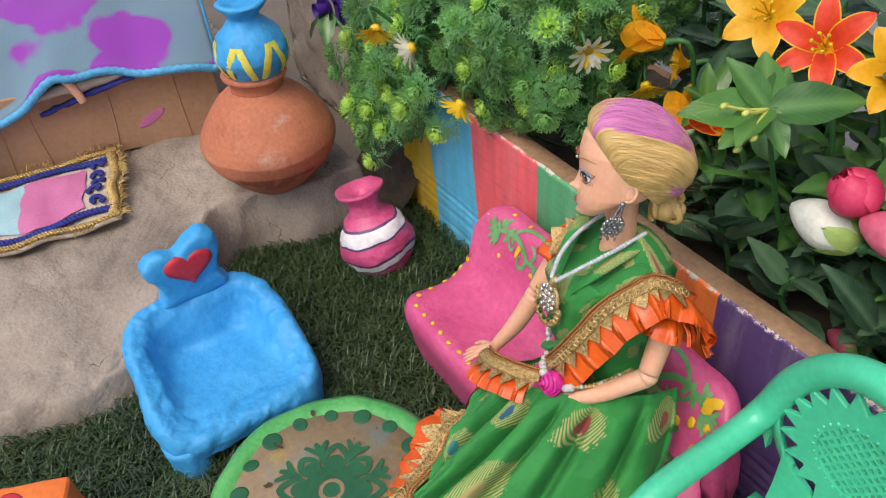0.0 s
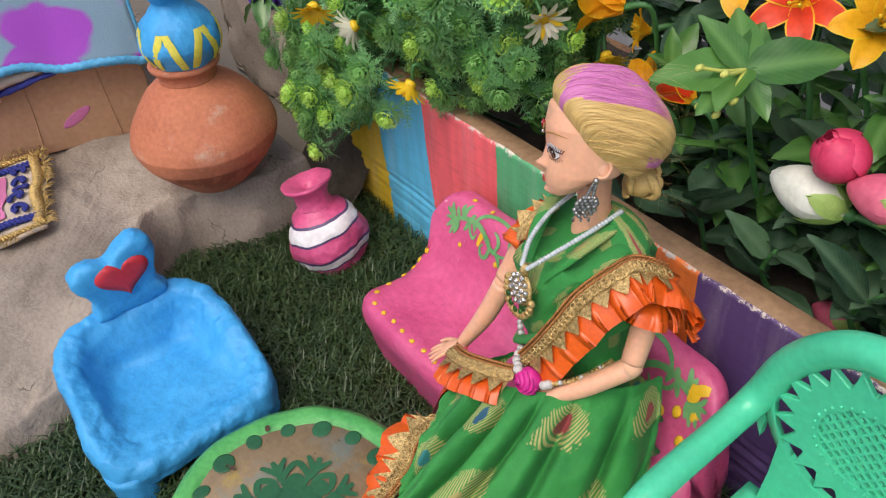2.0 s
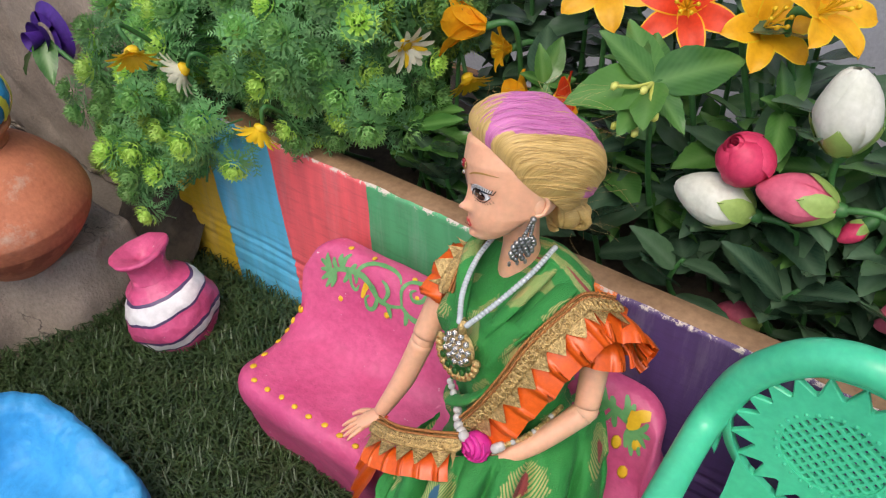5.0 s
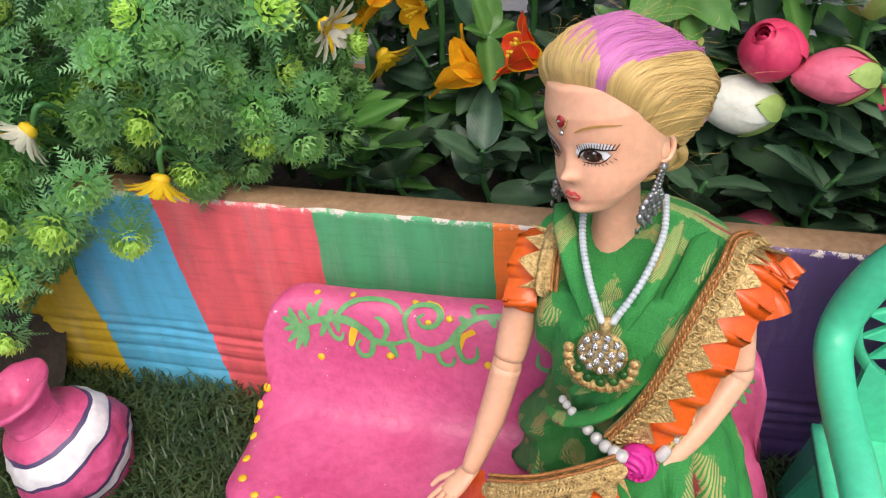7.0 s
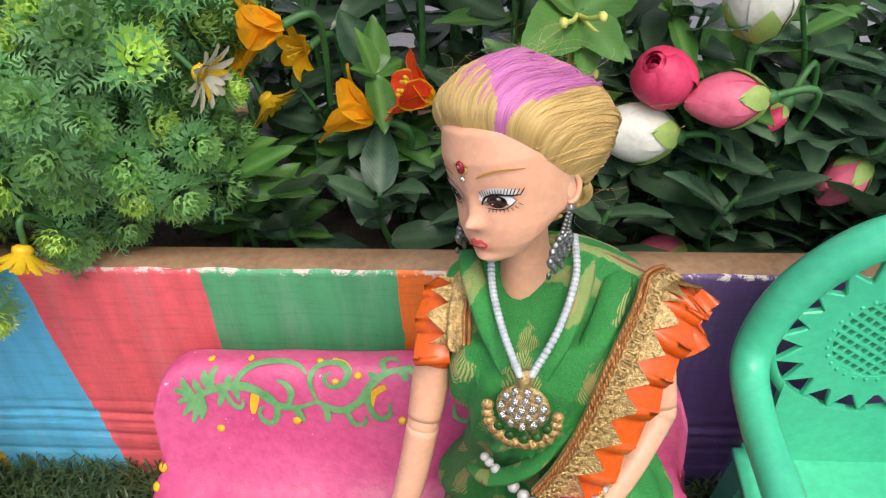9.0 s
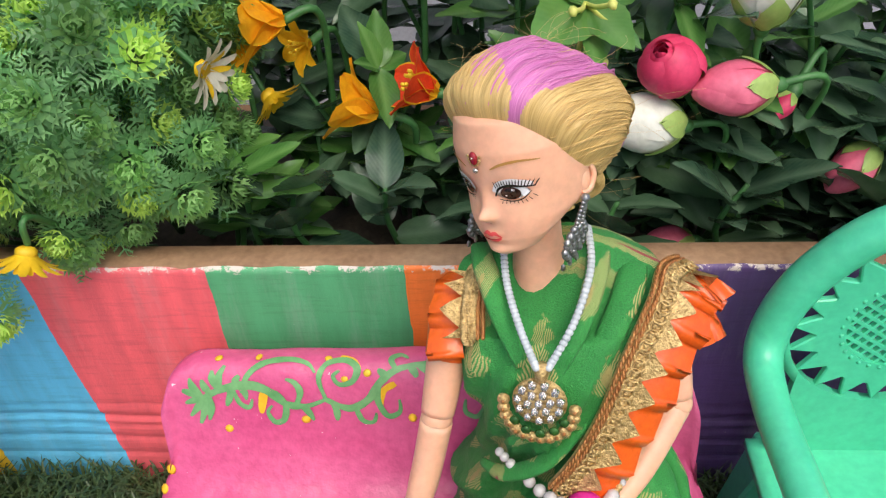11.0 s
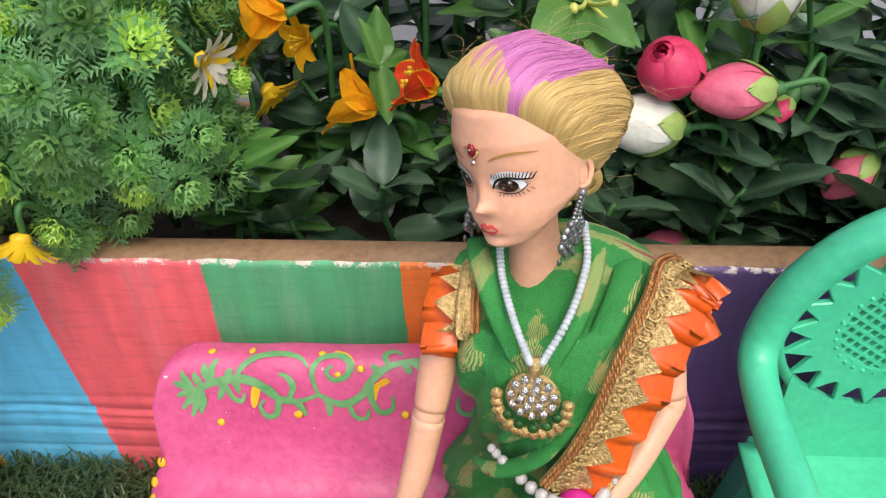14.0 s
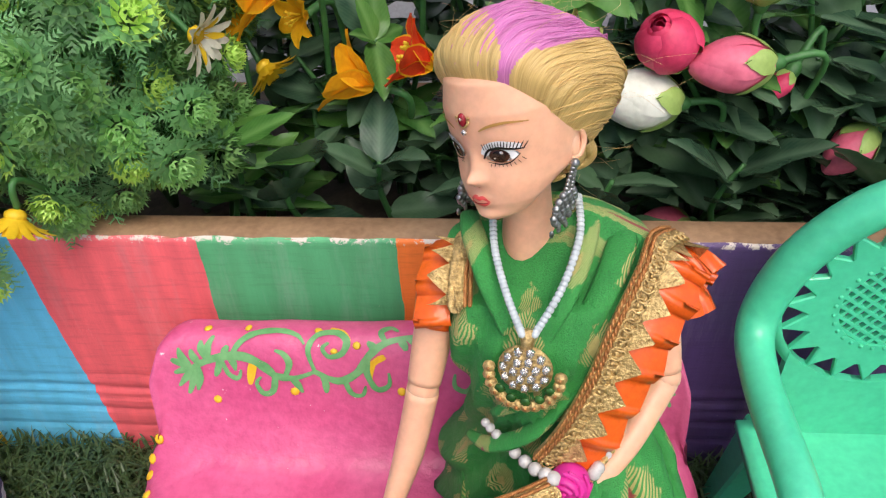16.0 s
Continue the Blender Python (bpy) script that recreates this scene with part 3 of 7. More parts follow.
for a in ([(.955, .27), (.93, .3), (.925, .33)], [(.92, .29), (.925, .32), (.915, .34)]):
    bm = B()
    ribbon(bm, a, 0.022, 0.012)
    part("painted_stroke", bm, M_YELLOW, sofa)

# ---- blue clay armchair ----
armchair = thing("clay_armchair", (-0.48, -1.68, 0), "hand-moulded clay armchair painted bright sky blue", "armchair")


AC = Vector((-0.46, -1.68, 0))


def chair_rim(phi):
    """Half size of the armchair's outline and the height of its rim at an angle from its front."""
    c, q = math.cos(phi), math.sin(phi)
    e = 3.2 if c < 0 else 6.0
    r = (abs(c) ** e / 0.42 ** e + abs(q) ** e / 0.43 ** e) ** (-1 / e)
    k = abs((phi + math.pi) % (2 * math.pi) - math.pi)
    h = 0.262 + 0.05 * smooth01((k - 0.62) / 0.25) + 0.07 * smooth01((k - 0.9) / 0.7) + 0.11 * smooth01((k - 1.6) / 0.9)
    return r, h


bm = B()
rings = []
for k in range(170):
    phi = 2 * math.pi * k / 170
    r, h = chair_rim(phi)
    d = Vector((math.cos(phi), math.sin(phi), 0))
    up = smooth01((h - 0.262) / 0.08)
    prof = [(0.25, 0.125), (r - 0.05, 0.115), (r - 0.012, 0.13), (r, 0.17), (r, lerp(0.215, h - 0.06, up)), (r - 0.018, h - 0.012), (r - 0.05, h), (r - 0.088, h - 0.015 * up), (r - 0.125, lerp(0.25, h, 0.72)), (r - 0.165, lerp(0.25, h, 0.32)), (r - 0.22, 0.252), (0.13, 0.242), (0.05, 0.24), (0.0006, 0.24)]
    fine_ = [curve_at([(*p, 0) for p in prof], j / 30) for j in range(31)]
    rings.append([AC + d * p.x + Vector((0, 0, p.y)) for p in fine_])
rings.append(rings[0])
skin(bm, rings, closed=False)
bmesh.ops.remove_doubles(bm, verts=bm.verts, dist=0.0005)
# heart-shaped head of the back, thick
head = []
HB = [(-.15, 0), (-.135, .12), (-.185, .22), (-.165, .30), (-.09, .325), (-.02, .295), (.05, .35), (.12, .365), (.165, .31), (.16, .2), (.14, .1), (.15, 0)]
for dx, sc in ((-0.065, 0.75), (-0.055, 0.95), (-0.025, 1.03), (0.025, 1.03), (0.055, 0.95), (0.065, 0.75)):
    head.append([Vector((-0.835 + dx, -1.65 + a * 1.12 * sc, 0.47 + (b - 0.15) * sc + 0.15)) for a, b in [tuple(curve_at([(*q, 0) for q in HB + [HB[0]]], k / 48).xy) for k in range(48)]])
skin(bm, head)
bmesh.ops.subdivide_edges(bm, edges=bm.edges[:], cuts=1, use_grid_fill=True)
lumpy(bm, 0.02, 5, 1.0)
lumpy(bm, 0.007, 12, 4.0)
for v in bm.verts:
    edge = smooth01((Vector((v.co.x - AC.x, v.co.y - AC.y)).length - 0.24) / 0.1)
    v.co += v.normal * (0.004 * edge * noise.noise(v.co * 40) + 0.009 * edge * noise.noise(v.co * 16))
part("body", bm, M_SKY_BLUE, armchair)
for x, y in ((-0.155, -2.0), (-0.17, -1.39), (-0.74, -1.96), (-0.74, -1.40)):
    bm = B()
    lathe(bm, [(0.085, -0.01), (0.108, 0.01), (0.112, 0.08), (0.105, 0.2)], (x, y, 0), 20, wob=0.02)
    bmesh.ops.subdivide_edges(bm, edges=bm.edges[:], cuts=2, use_grid_fill=True)
    lumpy(bm, 0.012, 14, 4.0)
    part("foot", bm, M_SKY_BLUE, armchair)
bm = B()
heart = []
for k in range(40):
    a = 2 * math.pi * k / 40
    hx, hz = 16 * math.sin(a) ** 3, 13 * math.cos(a) - 5 * math.cos(2 * a) - 2 * math.cos(3 * a) - math.cos(4 * a)
    heart.append((hx / 17, hz / 17))
skin(bm, [[Vector((x, -1.635 + a * s * 0.135, 0.685 + b * s * 0.115)) for a, b in heart] for s, x in ((1.0, -0.80), (1.0, -0.763), (0.6, -0.762))])
part("painted_heart", bm, M_RED, armchair, "red painted heart")

# ---- round clay table ----
TC, TR, TZ = Vector((0.78, -1.6, 0)), 0.47, 0.6
table = thing("clay_table", TC, "round clay table with a painted top and green scalloped edge", "table")
bm = B()
prof = [(0.0, TZ - 0.07), (TR * 0.9, TZ - 0.07), (TR, TZ - 0.05), (TR + 0.01, TZ - 0.01), (TR - 0.02, TZ + 0.008), (TR - 0.07, TZ + 0.004), (TR - 0.075, TZ - 0.002), (0.0, TZ - 0.002)]
lathe(bm, [(max(r, 0.002), z) for r, z in prof], TC, 72, wob=0.02)
part("edge", bm, M_GREEN_PAINT, table, "green painted rim")
bm = B()
lathe(bm, [(0.39, TZ - 0.004), (0.385, TZ + 0.006), (0.002, TZ + 0.006)], TC, 60, wob=0.015)
part("tabletop", bm, M_TABLETOP, table, "bare brown varnished top")
bm = B()
lathe(bm, [(0.2, -0.01), (0.17, 0.1), (0.13, 0.3), (0.2, TZ - 0.075)], TC, 24, wob=0.03)
part("pedestal", bm, M_GREEN_PAINT, table)
for k in range(17):
    a = 2 * math.pi * k / 17 + 0.1
    bm = B()
    ball(bm, TC + Vector((0.362 * math.cos(a), 0.362 * math.sin(a), TZ + 0.008)), 0.036 + 0.006 * math.sin(k * 2.3), 14, 0, (1.0 + 0.12 * math.sin(k * 1.7), 1.0 - 0.1 * math.sin(k * 1.1), 0.05))
    part("painted_dot", bm, M_DGREEN, table)
bm = B()


def flat_stroke(bm, pts, width, z):
    rows = []
    n = 5 * (len(pts) - 1)
    for k in range(n + 1):
        t = k / n
        p = curve_at([(*q, 0) for q in pts], t)
        d = (curve_at([(*q, 0) for q in pts], min(1, t + .02)) - curve_at([(*q, 0) for q in pts], max(0, t - .02))).normalized()
        s = Vector((d.y, -d.x, 0)) * width * (0.3 + 0.7 * math.sin(math.pi * (0.1 + 0.8 * t)))
        rows.append([p + s + Vector((0, 0, z)), p - s + Vector((0, 0, z))])
    skin(bm, rows, closed=False)


def flat_ring(bm, c, r0, r1, z, seg=28):
    skin(bm, [[Vector((c[0] + r * math.cos(2 * math.pi * i / seg), c[1] + r * math.sin(2 * math.pi * i / seg), z)) for i in range(seg)] for r in (r1, r0)], cap=False)


def around(r, a):
    return (TC.x + r * math.cos(a), TC.y + r * math.sin(a))


flat_ring(bm, TC, 0.001, 0.034, TZ + 0.0105)
flat_ring(bm, TC, 0.052, 0.115, TZ + 0.0105)
for k in range(8):
    a = 2 * math.pi * k / 8 + 0.2
    flat_ring(bm, around(0.125, a), 0.001, 0.036, TZ + 0.0110 + 0.0003 * k, 18)
    wide = 0.30 if k % 2 else 0.22
    top = 0.205 if k % 2 else 0.19
    flat_stroke(bm, [around(.10, a - wide), around(.155, a - wide), around(top, a), around(.155, a + wide), around(.10, a + wide)], 0.013, TZ + 0.0135)
    b = a + math.pi / 8
    flat_stroke(bm, [around(.14, b), around(.19, b - .02), around(.235, b + .02)], 0.013, TZ + 0.014)
    flat_stroke(bm, [around(.165, b), around(.20, b + .10), around(.235, b + .22)], 0.011, TZ + 0.0145)
    flat_stroke(bm, [around(.165, b), around(.20, b - .10), around(.235, b - .20)], 0.011, TZ + 0.015)
part("painted_flower", bm, M_DGREEN, table, "dark green painted flower rosette", smooth=False)

# orange painted clay stool, of which a corner shows
stool = thing("clay_stool", (0.12, -2.8, 0), "orange painted clay stool with a chipped corner on the grass", "stool")
bm = B()
box(bm, (0.0, -3.05, 0.0), (0.5, -2.46, 0.5), 0.03, 0, 3)
bmesh.ops.rotate(bm, verts=bm.verts, cent=(0.0, -2.46, 0), matrix=Matrix.Rotation(radians(-22), 3, "Z"))
bmesh.ops.subdivide_edges(bm, edges=bm.edges[:], cuts=4, use_grid_fill=True)
lumpy(bm, 0.012, 8)
part("body", bm, M_ORANGE, stool)
bm = B()
ball(bm, (0.05, -2.72, 0.503), 0.10, 16, 0, (1, 0.7, 0.06))
part("painted_patch", bm, M_RED, stool)

# ---- pots ----
vase = thing("clay_vase", (-0.92, -0.48, 0), "small clay vase painted pink with white bands, on the grass", "vase")
VT = Matrix.Rotation(radians(14), 3, Vector((0.35, -0.9, 0)))
VS = 1.09
VP = [(r * VS, z * VS) for r, z in [(0.10, 0.0), (0.15, 0.01), (0.195, 0.07), (0.215, 0.14), (0.212, 0.2), (0.19, 0.27), (0.15, 0.325), (0.105, 0.36), (0.085, 0.40), (0.09, 0.44), (0.115, 0.48), (0.135, 0.50), (0.13, 0.515), (0.10, 0.51), (0.05, 0.485), (0.025, 0.46)]]
bm = B()
fine = [tuple(curve_at([(*p, 0) for p in VP], k / 180).xy) for k in range(181)]
rings = []
for r, z in fine:
    ring = []
    for i in range(64):
        a = 2 * math.pi * i / 64
        k = smooth01((0.36 * VS - z) / 0.1) * smooth01(z / 0.08)
        p = Vector((r * math.cos(a), r * math.sin(a), z + k * (0.016 * math.sin(a + 1) + 0.007 * math.sin(3 * a))))
        p += Vector((p.x, p.y, 0)).normalized() * 0.012 * noise.noise(p * 6)
        ring.append(VT @ p + Vector((-0.92, -0.48, 0)))
    rings.append(ring)
M_V = [M_PINK, M_WHITE, M_NAVY_PAINT]
top = max(range(len(fine)), key=lambda k: fine[k][1])
cutk = next(k for k in range(len(fine)) if fine[k][1] > 0.37 * VS)
for nm, lo, hi, lab in (("body", 0, cutk, "pink paint with white bands outlined in dark violet"), ("neck", cutk, len(fine) - 1, "")):
    bm = B()
    skin(bm, rings[lo:hi + 1])
    bm.faces.ensure_lookup_table()
    for k in range(lo, hi):
        z = (fine[k][1] + fine[k + 1][1]) / 2 / VS
        for b0, b1 in ((0.075, 0.120), (0.240, 0.310)):
            mi_ = 1 if b0 < z < b1 else 2 if b0 - 0.012 < z < b1 + 0.012 else 0
            if mi_ and k < top:
                for i in range(64):
                    bm.faces[(k - lo) * 64 + i].material_index = mi_
    for v in bm.verts:
        n_ = Vector((v.co.x + 0.92, v.co.y + 0.48, 0)).normalized()
        v.co += n_ * (0.017 * noise.noise(v.co * 9) + 0.008 * noise.noise(v.co * 24))
    part(nm, bm, M_V, vase, lab)

pot = thing("terracotta_pot", (-1.60, -0.83, 0.42), "round unglazed terracotta water pot standing on the cement step", "pot")
PP = [(r * 0.955, z * 1.235) for r, z in [(0.12, 0.0), (0.19, 0.012), (0.27, 0.07), (0.36, 0.155), (0.402, 0.20), (0.412, 0.213), (0.43, 0.27), (0.428, 0.295), (0.40, 0.355), (0.30, 0.465), (0.21, 0.525), (0.165, 0.55), (0.16, 0.575), (0.175, 0.60), (0.195, 0.61), (0.195, 0.628), (0.165, 0.635), (0.14, 0.60)]]
PF = [tuple(curve_at([(*p, 0) for p in PP], k / 68).xy) for k in range(69)]
for nm, lo, hi in (("body", 0, 44), ("neck", 44, 68)):
    bm = B()
    lathe(bm, PF[lo:hi + 1], (-1.60, -0.83, 0.42), 64, wob=0.012, seed=3)
    part(nm, bm, M_TERRA, pot)
lid = thing("small_pot", (-1.58, -0.82, 1.175), "small round clay pot painted blue with yellow strokes", "pot")
LP = [(0.09, 0.0), (0.15, 0.02), (0.2, 0.10), (0.207, 0.16), (0.185, 0.235), (0.14, 0.295), (0.095, 0.335), (0.09, 0.365), (0.12, 0.405), (0.135, 0.43), (0.115, 0.445), (0.06, 0.42)]
LF = [tuple(curve_at([(*p, 0) for p in LP], k / 40).xy) for k in range(41)]
bm = B()
lathe(bm, LF, (-1.58, -0.82, 1.175), 48, wob=0.01, seed=7)
lumpy(bm, 0.010, 14)
lumpy(bm, 0.005, 35)
part("body", bm, M_SKY_BLUE, lid)


def lid_at(a, z, lift):
    r = next((lerp(p[0], q[0], (z - p[1]) / max(1e-4, q[1] - p[1])) for p, q in zip(LF, LF[1:]) if p[1] <= z <= q[1]), 0.2) + lift
    return Vector((-1.58 + r * math.cos(a), -0.82 + r * math.sin(a), 1.175 + z))


for k in range(6):
    bm = B()
    a0 = 2 * math.pi * k / 6 - 0.75
    for sgn in (-1, 1):
        rows = []
        for j in range(9):
            z = lerp(0.045, 0.245, j / 8)
            a = a0 + sgn * lerp(0.37, 0.07, (j / 8) ** 1.3)
            rows.append([lid_at(a - 0.11 - 0.03 * noise.noise(Vector((a0, j * 0.6, 1))), z, 0.004), lid_at(a, z, 0.009), lid_at(a + 0.11 + 0.03 * noise.noise(Vector((a0, j * 0.6, 4))), z, 0.004)])
        skin(bm, rows, closed=False)
    part("painted_stroke", bm, M_LEMON, lid)

# ---- cardboard box, blanket, mat on the step ----
carton = thing("cardboard_box", (-3.0, -1.6, 0.44), "open brown cardboard box used as a doll bed", "box")
BT = Matrix.Rotation(radians(-13), 3, "Z")
BA = Vector((-2.58, -1.6, 0.43))


def in_box(x, y, z):
    return BA + BT @ Vector((x, y, z))


def slab(lo, hi, bevel=0.008, cuts=0):
    bm = B()
    box(bm, lo, hi, bevel)
    for v in bm.verts:
        v.co = in_box(*v.co)
    return bm


part("front_panel", slab((-0.03, -0.8, 0), (0, 0.75, 0.53)), M_CARD, carton, smooth=False)
for yy, lean in ((-0.66, 0.02), (-0.42, -0.02), (0.02, 0.03), (0.5, -0.01)):
    bm = B()
    tube(bm, [in_box(0.0005, yy, 0.02), in_box(0.0005, yy + lean, 0.26), in_box(0.0005, yy + lean * 1.5, 0.52)], 0.006, 6)
    part("crease", bm, M_CARD, carton)
bm = B()
ball(bm, in_box(0.001, 0.28, 0.2), 0.08, 14, 0, (0.03, 1.4, 0.42), BT @ Matrix.Rotation(0.5, 3, "X"))
part("smudge", bm, M_PINK_CLOTH, carton, "faint pink smudge")
part("back_panel", slab((-1.2, -0.8, 0), (-1.17, 0.75, 0.60)), M_CARD, carton, smooth=False)
part("side_panel", slab((-1.165, -0.8, 0), (-0.035, -0.77, 0.60)), M_CARD, carton, smooth=False)
part("side_panel", slab((-1.165, 0.72, 0), (-0.035, 0.75, 0.60)), M_CARD, carton, smooth=False)
part("bottom", slab((-1.165, -0.765, 0.0), (-0.035, 0.715, 0.03)), M_CARD, carton, smooth=False)


def fleece():
    m, t, s = nodes_of("printed_fleece")
    c = coords(t)
    v = t.nodes.new("ShaderNodeTexVoronoi")
    v.feature, v.inputs["Scale"].default_value = "F1", 21
    wob = t.nodes.new("ShaderNodeVectorMath")
    wob.operation = "ADD"
    nz = t.nodes.new("ShaderNodeTexNoise")
    nz.inputs["Scale"].default_value = 30
    t.links.new(c, nz.inputs["Vector"])
    sc = t.nodes.new("ShaderNodeVectorMath")
    sc.operation, sc.inputs["Scale"].default_value = "SCALE", 0.03
    t.links.new(nz.outputs["Color"], sc.inputs[0])
    t.links.new(c, wob.inputs[0])
    t.links.new(sc.outputs[0], wob.inputs[1])
    t.links.new(wob.outputs[0], v.inputs["Vector"])
    sep = t.nodes.new("ShaderNodeSeparateColor")
    t.links.new(v.outputs["Color"], sep.inputs[0])
    flower = ramp(t, sep.outputs[0], [(0.0, (0.27, 0.045, 0.38)), (0.72, (0.62, 0.60, 0.62)), (0.86, (0.50, 0.025, 0.035)), (0.92, (0.1, 0.3, 0.08))], True)
    petal = ramp(t, v.outputs["Distance"], [(0.50, (1, 1, 1)), (0.58, (0, 0, 0))])
    col = mix(t, (0.15, 0.24, 0.31), flower, petal)
    t.links.new(col, s.inputs["Base Color"])
    s.inputs["Roughness"].default_value = 0.95
    s.inputs["Sheen Weight"].default_value = 0.12
    bump(t, s, noise_node(t, c, 900, 3), 0.8)
    return m


blanket = thing("fleece_blanket", in_box(-0.6, -0.1, 0.5), "floral fleece blanket draped over the cardboard box", "blanket")


def blanket_at(a, b):
    """a: across from the box's back (0) to the hem over its front (1); b: along."""
    y = lerp(-1.15, 0.78, b)
    x = lerp(-1.5, 0.10, a)
    hem = float(np.interp(y, [-1.1, -0.58, -0.42, -0.2, 0.04, 0.28, 0.5, 0.67, 0.8], [0.28, 0.41, 0.50, 0.66, 0.63, 0.58, 0.56, 0.555, 0.50])) + 0.010 * math.sin(b * 31)
    z = 0.72 + 0.16 * math.sin(math.pi * min(1, a * 1.05)) * math.sin(math.pi * b) + 0.05 * noise.noise(Vector((a * 3, b * 5, 0))) + 0.02 * math.sin(b * 19 + a * 3)
    k = smooth01((a - 0.72) / 0.28)
    z = lerp(z, hem, k)
    x += 0.03 * math.sin(b * 16) * k
    z -= 0.3 * smooth01((0.1 - b) / 0.1) * 0.6
    return in_box(x, y, z)


bm = B()
skin(bm, [[blanket_at(i / 40, j / 60) for j in range(61)] for i in range(41)], closed=False)
bl = part("cloth", bm, fleece(), blanket)
sol = bl.modifiers.new("thick", "SOLIDIFY")
sol.thickness = 0.03 * U
bm = B()
hem_pts = [blanket_at(1.0, j / 40) for j in range(41)] + [blanket_at(1 - i / 20, 1.0) for i in range(1, 20)]
tube(bm, hem_pts, 0.028, 8, n=240)
for i, v in enumerate(bm.verts):
    v.co += Vector((0, 0, 0.003 * math.sin(i // 8 * 1.6)))
part("edging_cord", bm, M_CORD, blanket, "twisted light blue edging cord")

bundle = thing("cloth_bundle", in_box(-0.1, -0.35, 0.33), "cream patterned cloth bundle with navy trim tucked in the box", "cloth")
bm = B()
tube(bm, [in_box(0.02, -0.40, 0.50), in_box(0.035, -0.12, 0.545), in_box(0.025, 0.24, 0.57)], [0.03, 0.06, 0.02], 12, flat=0.7)
lumpy(bm, 0.02, 10)
part("cloth", bm, M_CREAM, bundle)
bm = B()
tube(bm, [in_box(0.045, -0.36, 0.40), in_box(0.05, -0.14, 0.46), in_box(0.05, 0.12, 0.52), in_box(0.05, 0.36, 0.555)], [0.02, 0.034, 0.032, 0.015], 8, flat=0.5)
lumpy(bm, 0.015, 25)
part("navy_trim", bm, M_NAVY, bundle)
# plain rod standing in for the doll leg under the blanket
bm = B()
tube(bm, [in_box(0.07, -0.14, 0.61), in_box(0.095, -0.10, 0.54), in_box(0.10, -0.08, 0.46)], [0.03, 0.03, 0.024], 8)
part("doll_leg", bm, M_SKIN, bundle, "smooth pinkish doll leg as a plain hanging shape")

mat_th = thing("doll_mat", (-2.1, -2.2, 0.45), "small quilted mat with gold and navy braided edging on the step", "mat")
MA, MB_ = Vector((-2.53, -1.60, 0.47)), Vector((-1.72, -1.79, 0.45))


def mat_at(a, b, lift=0.0):
    """a: across, b: along from the fringed end."""
    p = MA + (MB_ - MA) * a + Vector((-0.23, -1.65, 0)) * b
    p.x += 0.05 * noise.noise(Vector((a * 2, b * 7, 0)))
    p.y += 0.05 * noise.noise(Vector((a * 5, b * 3, 7)))
    p.z = step_z(p.x, p.y) + 0.045 + 0.035 * noise.noise(p * 5) + lift + 0.02 * smooth01(1 - b * 6)
    return p


bm = B()
skin(bm, [[mat_at(i / 14, j / 40, 0) for j in range(41)] for i in range(15)], closed=False)
mo = part("backing", bm, M_CREAM, mat_th)
sol = mo.modifiers.new("thick", "SOLIDIFY")
sol.thickness, sol.offset = 0.02 * U, -1
for nm, b0, b1, mm in (("pink_panel", 0.13, 0.36, M_PINK_CLOTH), ("pale_panel", 0.36, 0.62, M_PALE_CLOTH), ("pink_panel", 0.62, 0.9, M_PINK_CLOTH)):
    bm = B()
    skin(bm, [[mat_at(lerp(0.2, 0.8, i / 10), lerp(b0, b1, j / 12), 0.012 + 0.012 * noise.noise(Vector((i * 0.5, j * 0.4, b0 * 9))) + 0.03 * math.sin(math.pi * i / 10) * math.sin(math.pi * j / 12)) for j in range(13)] for i in range(11)], closed=False)
    part(nm, bm, mm, mat_th)


def braid(pts, r, turns):
    bm = B()
    for ph in (0, math.pi):
        line = []
        for k in range(turns * 4 + 1):
            t = k / (turns * 4)
            p, q = curve_at(pts, t), curve_at(pts, min(1, t + .02)) - curve_at(pts, max(0, t - .02))
            s = q.normalized().cross(Vector((0, 0, 1)))
            line.append(p + s * r * math.sin(k * math.pi / 2 + ph) + Vector((0, 0, r * 0.3 * math.cos(k * math.pi / 2 + ph))))
        tube(bm, line, r * 0.6, 6, n=turns * 8)
    return bm


part("navy_braid", braid([mat_at(0.12, b / 8, 0.02) for b in range(9)], 0.02, 34), M_NAVY, mat_th)
part("navy_braid", braid([mat_at(0.88, b / 8, 0.02) for b in range(9)], 0.02, 34), M_NAVY, mat_th)
for k in range(5):
    bm = B()
    a0 = 0.2 + 0.14 * k
    for dr in (0.0, 0.018):
        tube(bm, [mat_at(a0 + (0.045 - dr) * math.cos(u), 0.082 + (0.024 - dr * 0.5) * math.sin(u), 0.02) for u in (0.6, 1.4, 2.3, 3.14, 4.0, 4.9, 5.7)], 0.010, 6)
    part("navy_loop", bm, M_NAVY, mat_th)
part("gold_braid", braid([mat_at(0.03, b / 8, 0.02) for b in range(9)], 0.016, 44), M_GOLDT, mat_th)
part("gold_braid", braid([mat_at(0.97, b / 8, 0.02) for b in range(9)], 0.016, 44), M_GOLDT, mat_th)
part("gold_braid", braid([mat_at(a, 0.02, 0.02) for a in (0.06, 0.25, 0.45, 0.65, 0.8, 0.94)], 0.022, 16), M_GOLDT, mat_th)
rng = random.Random(5)
bm = B()
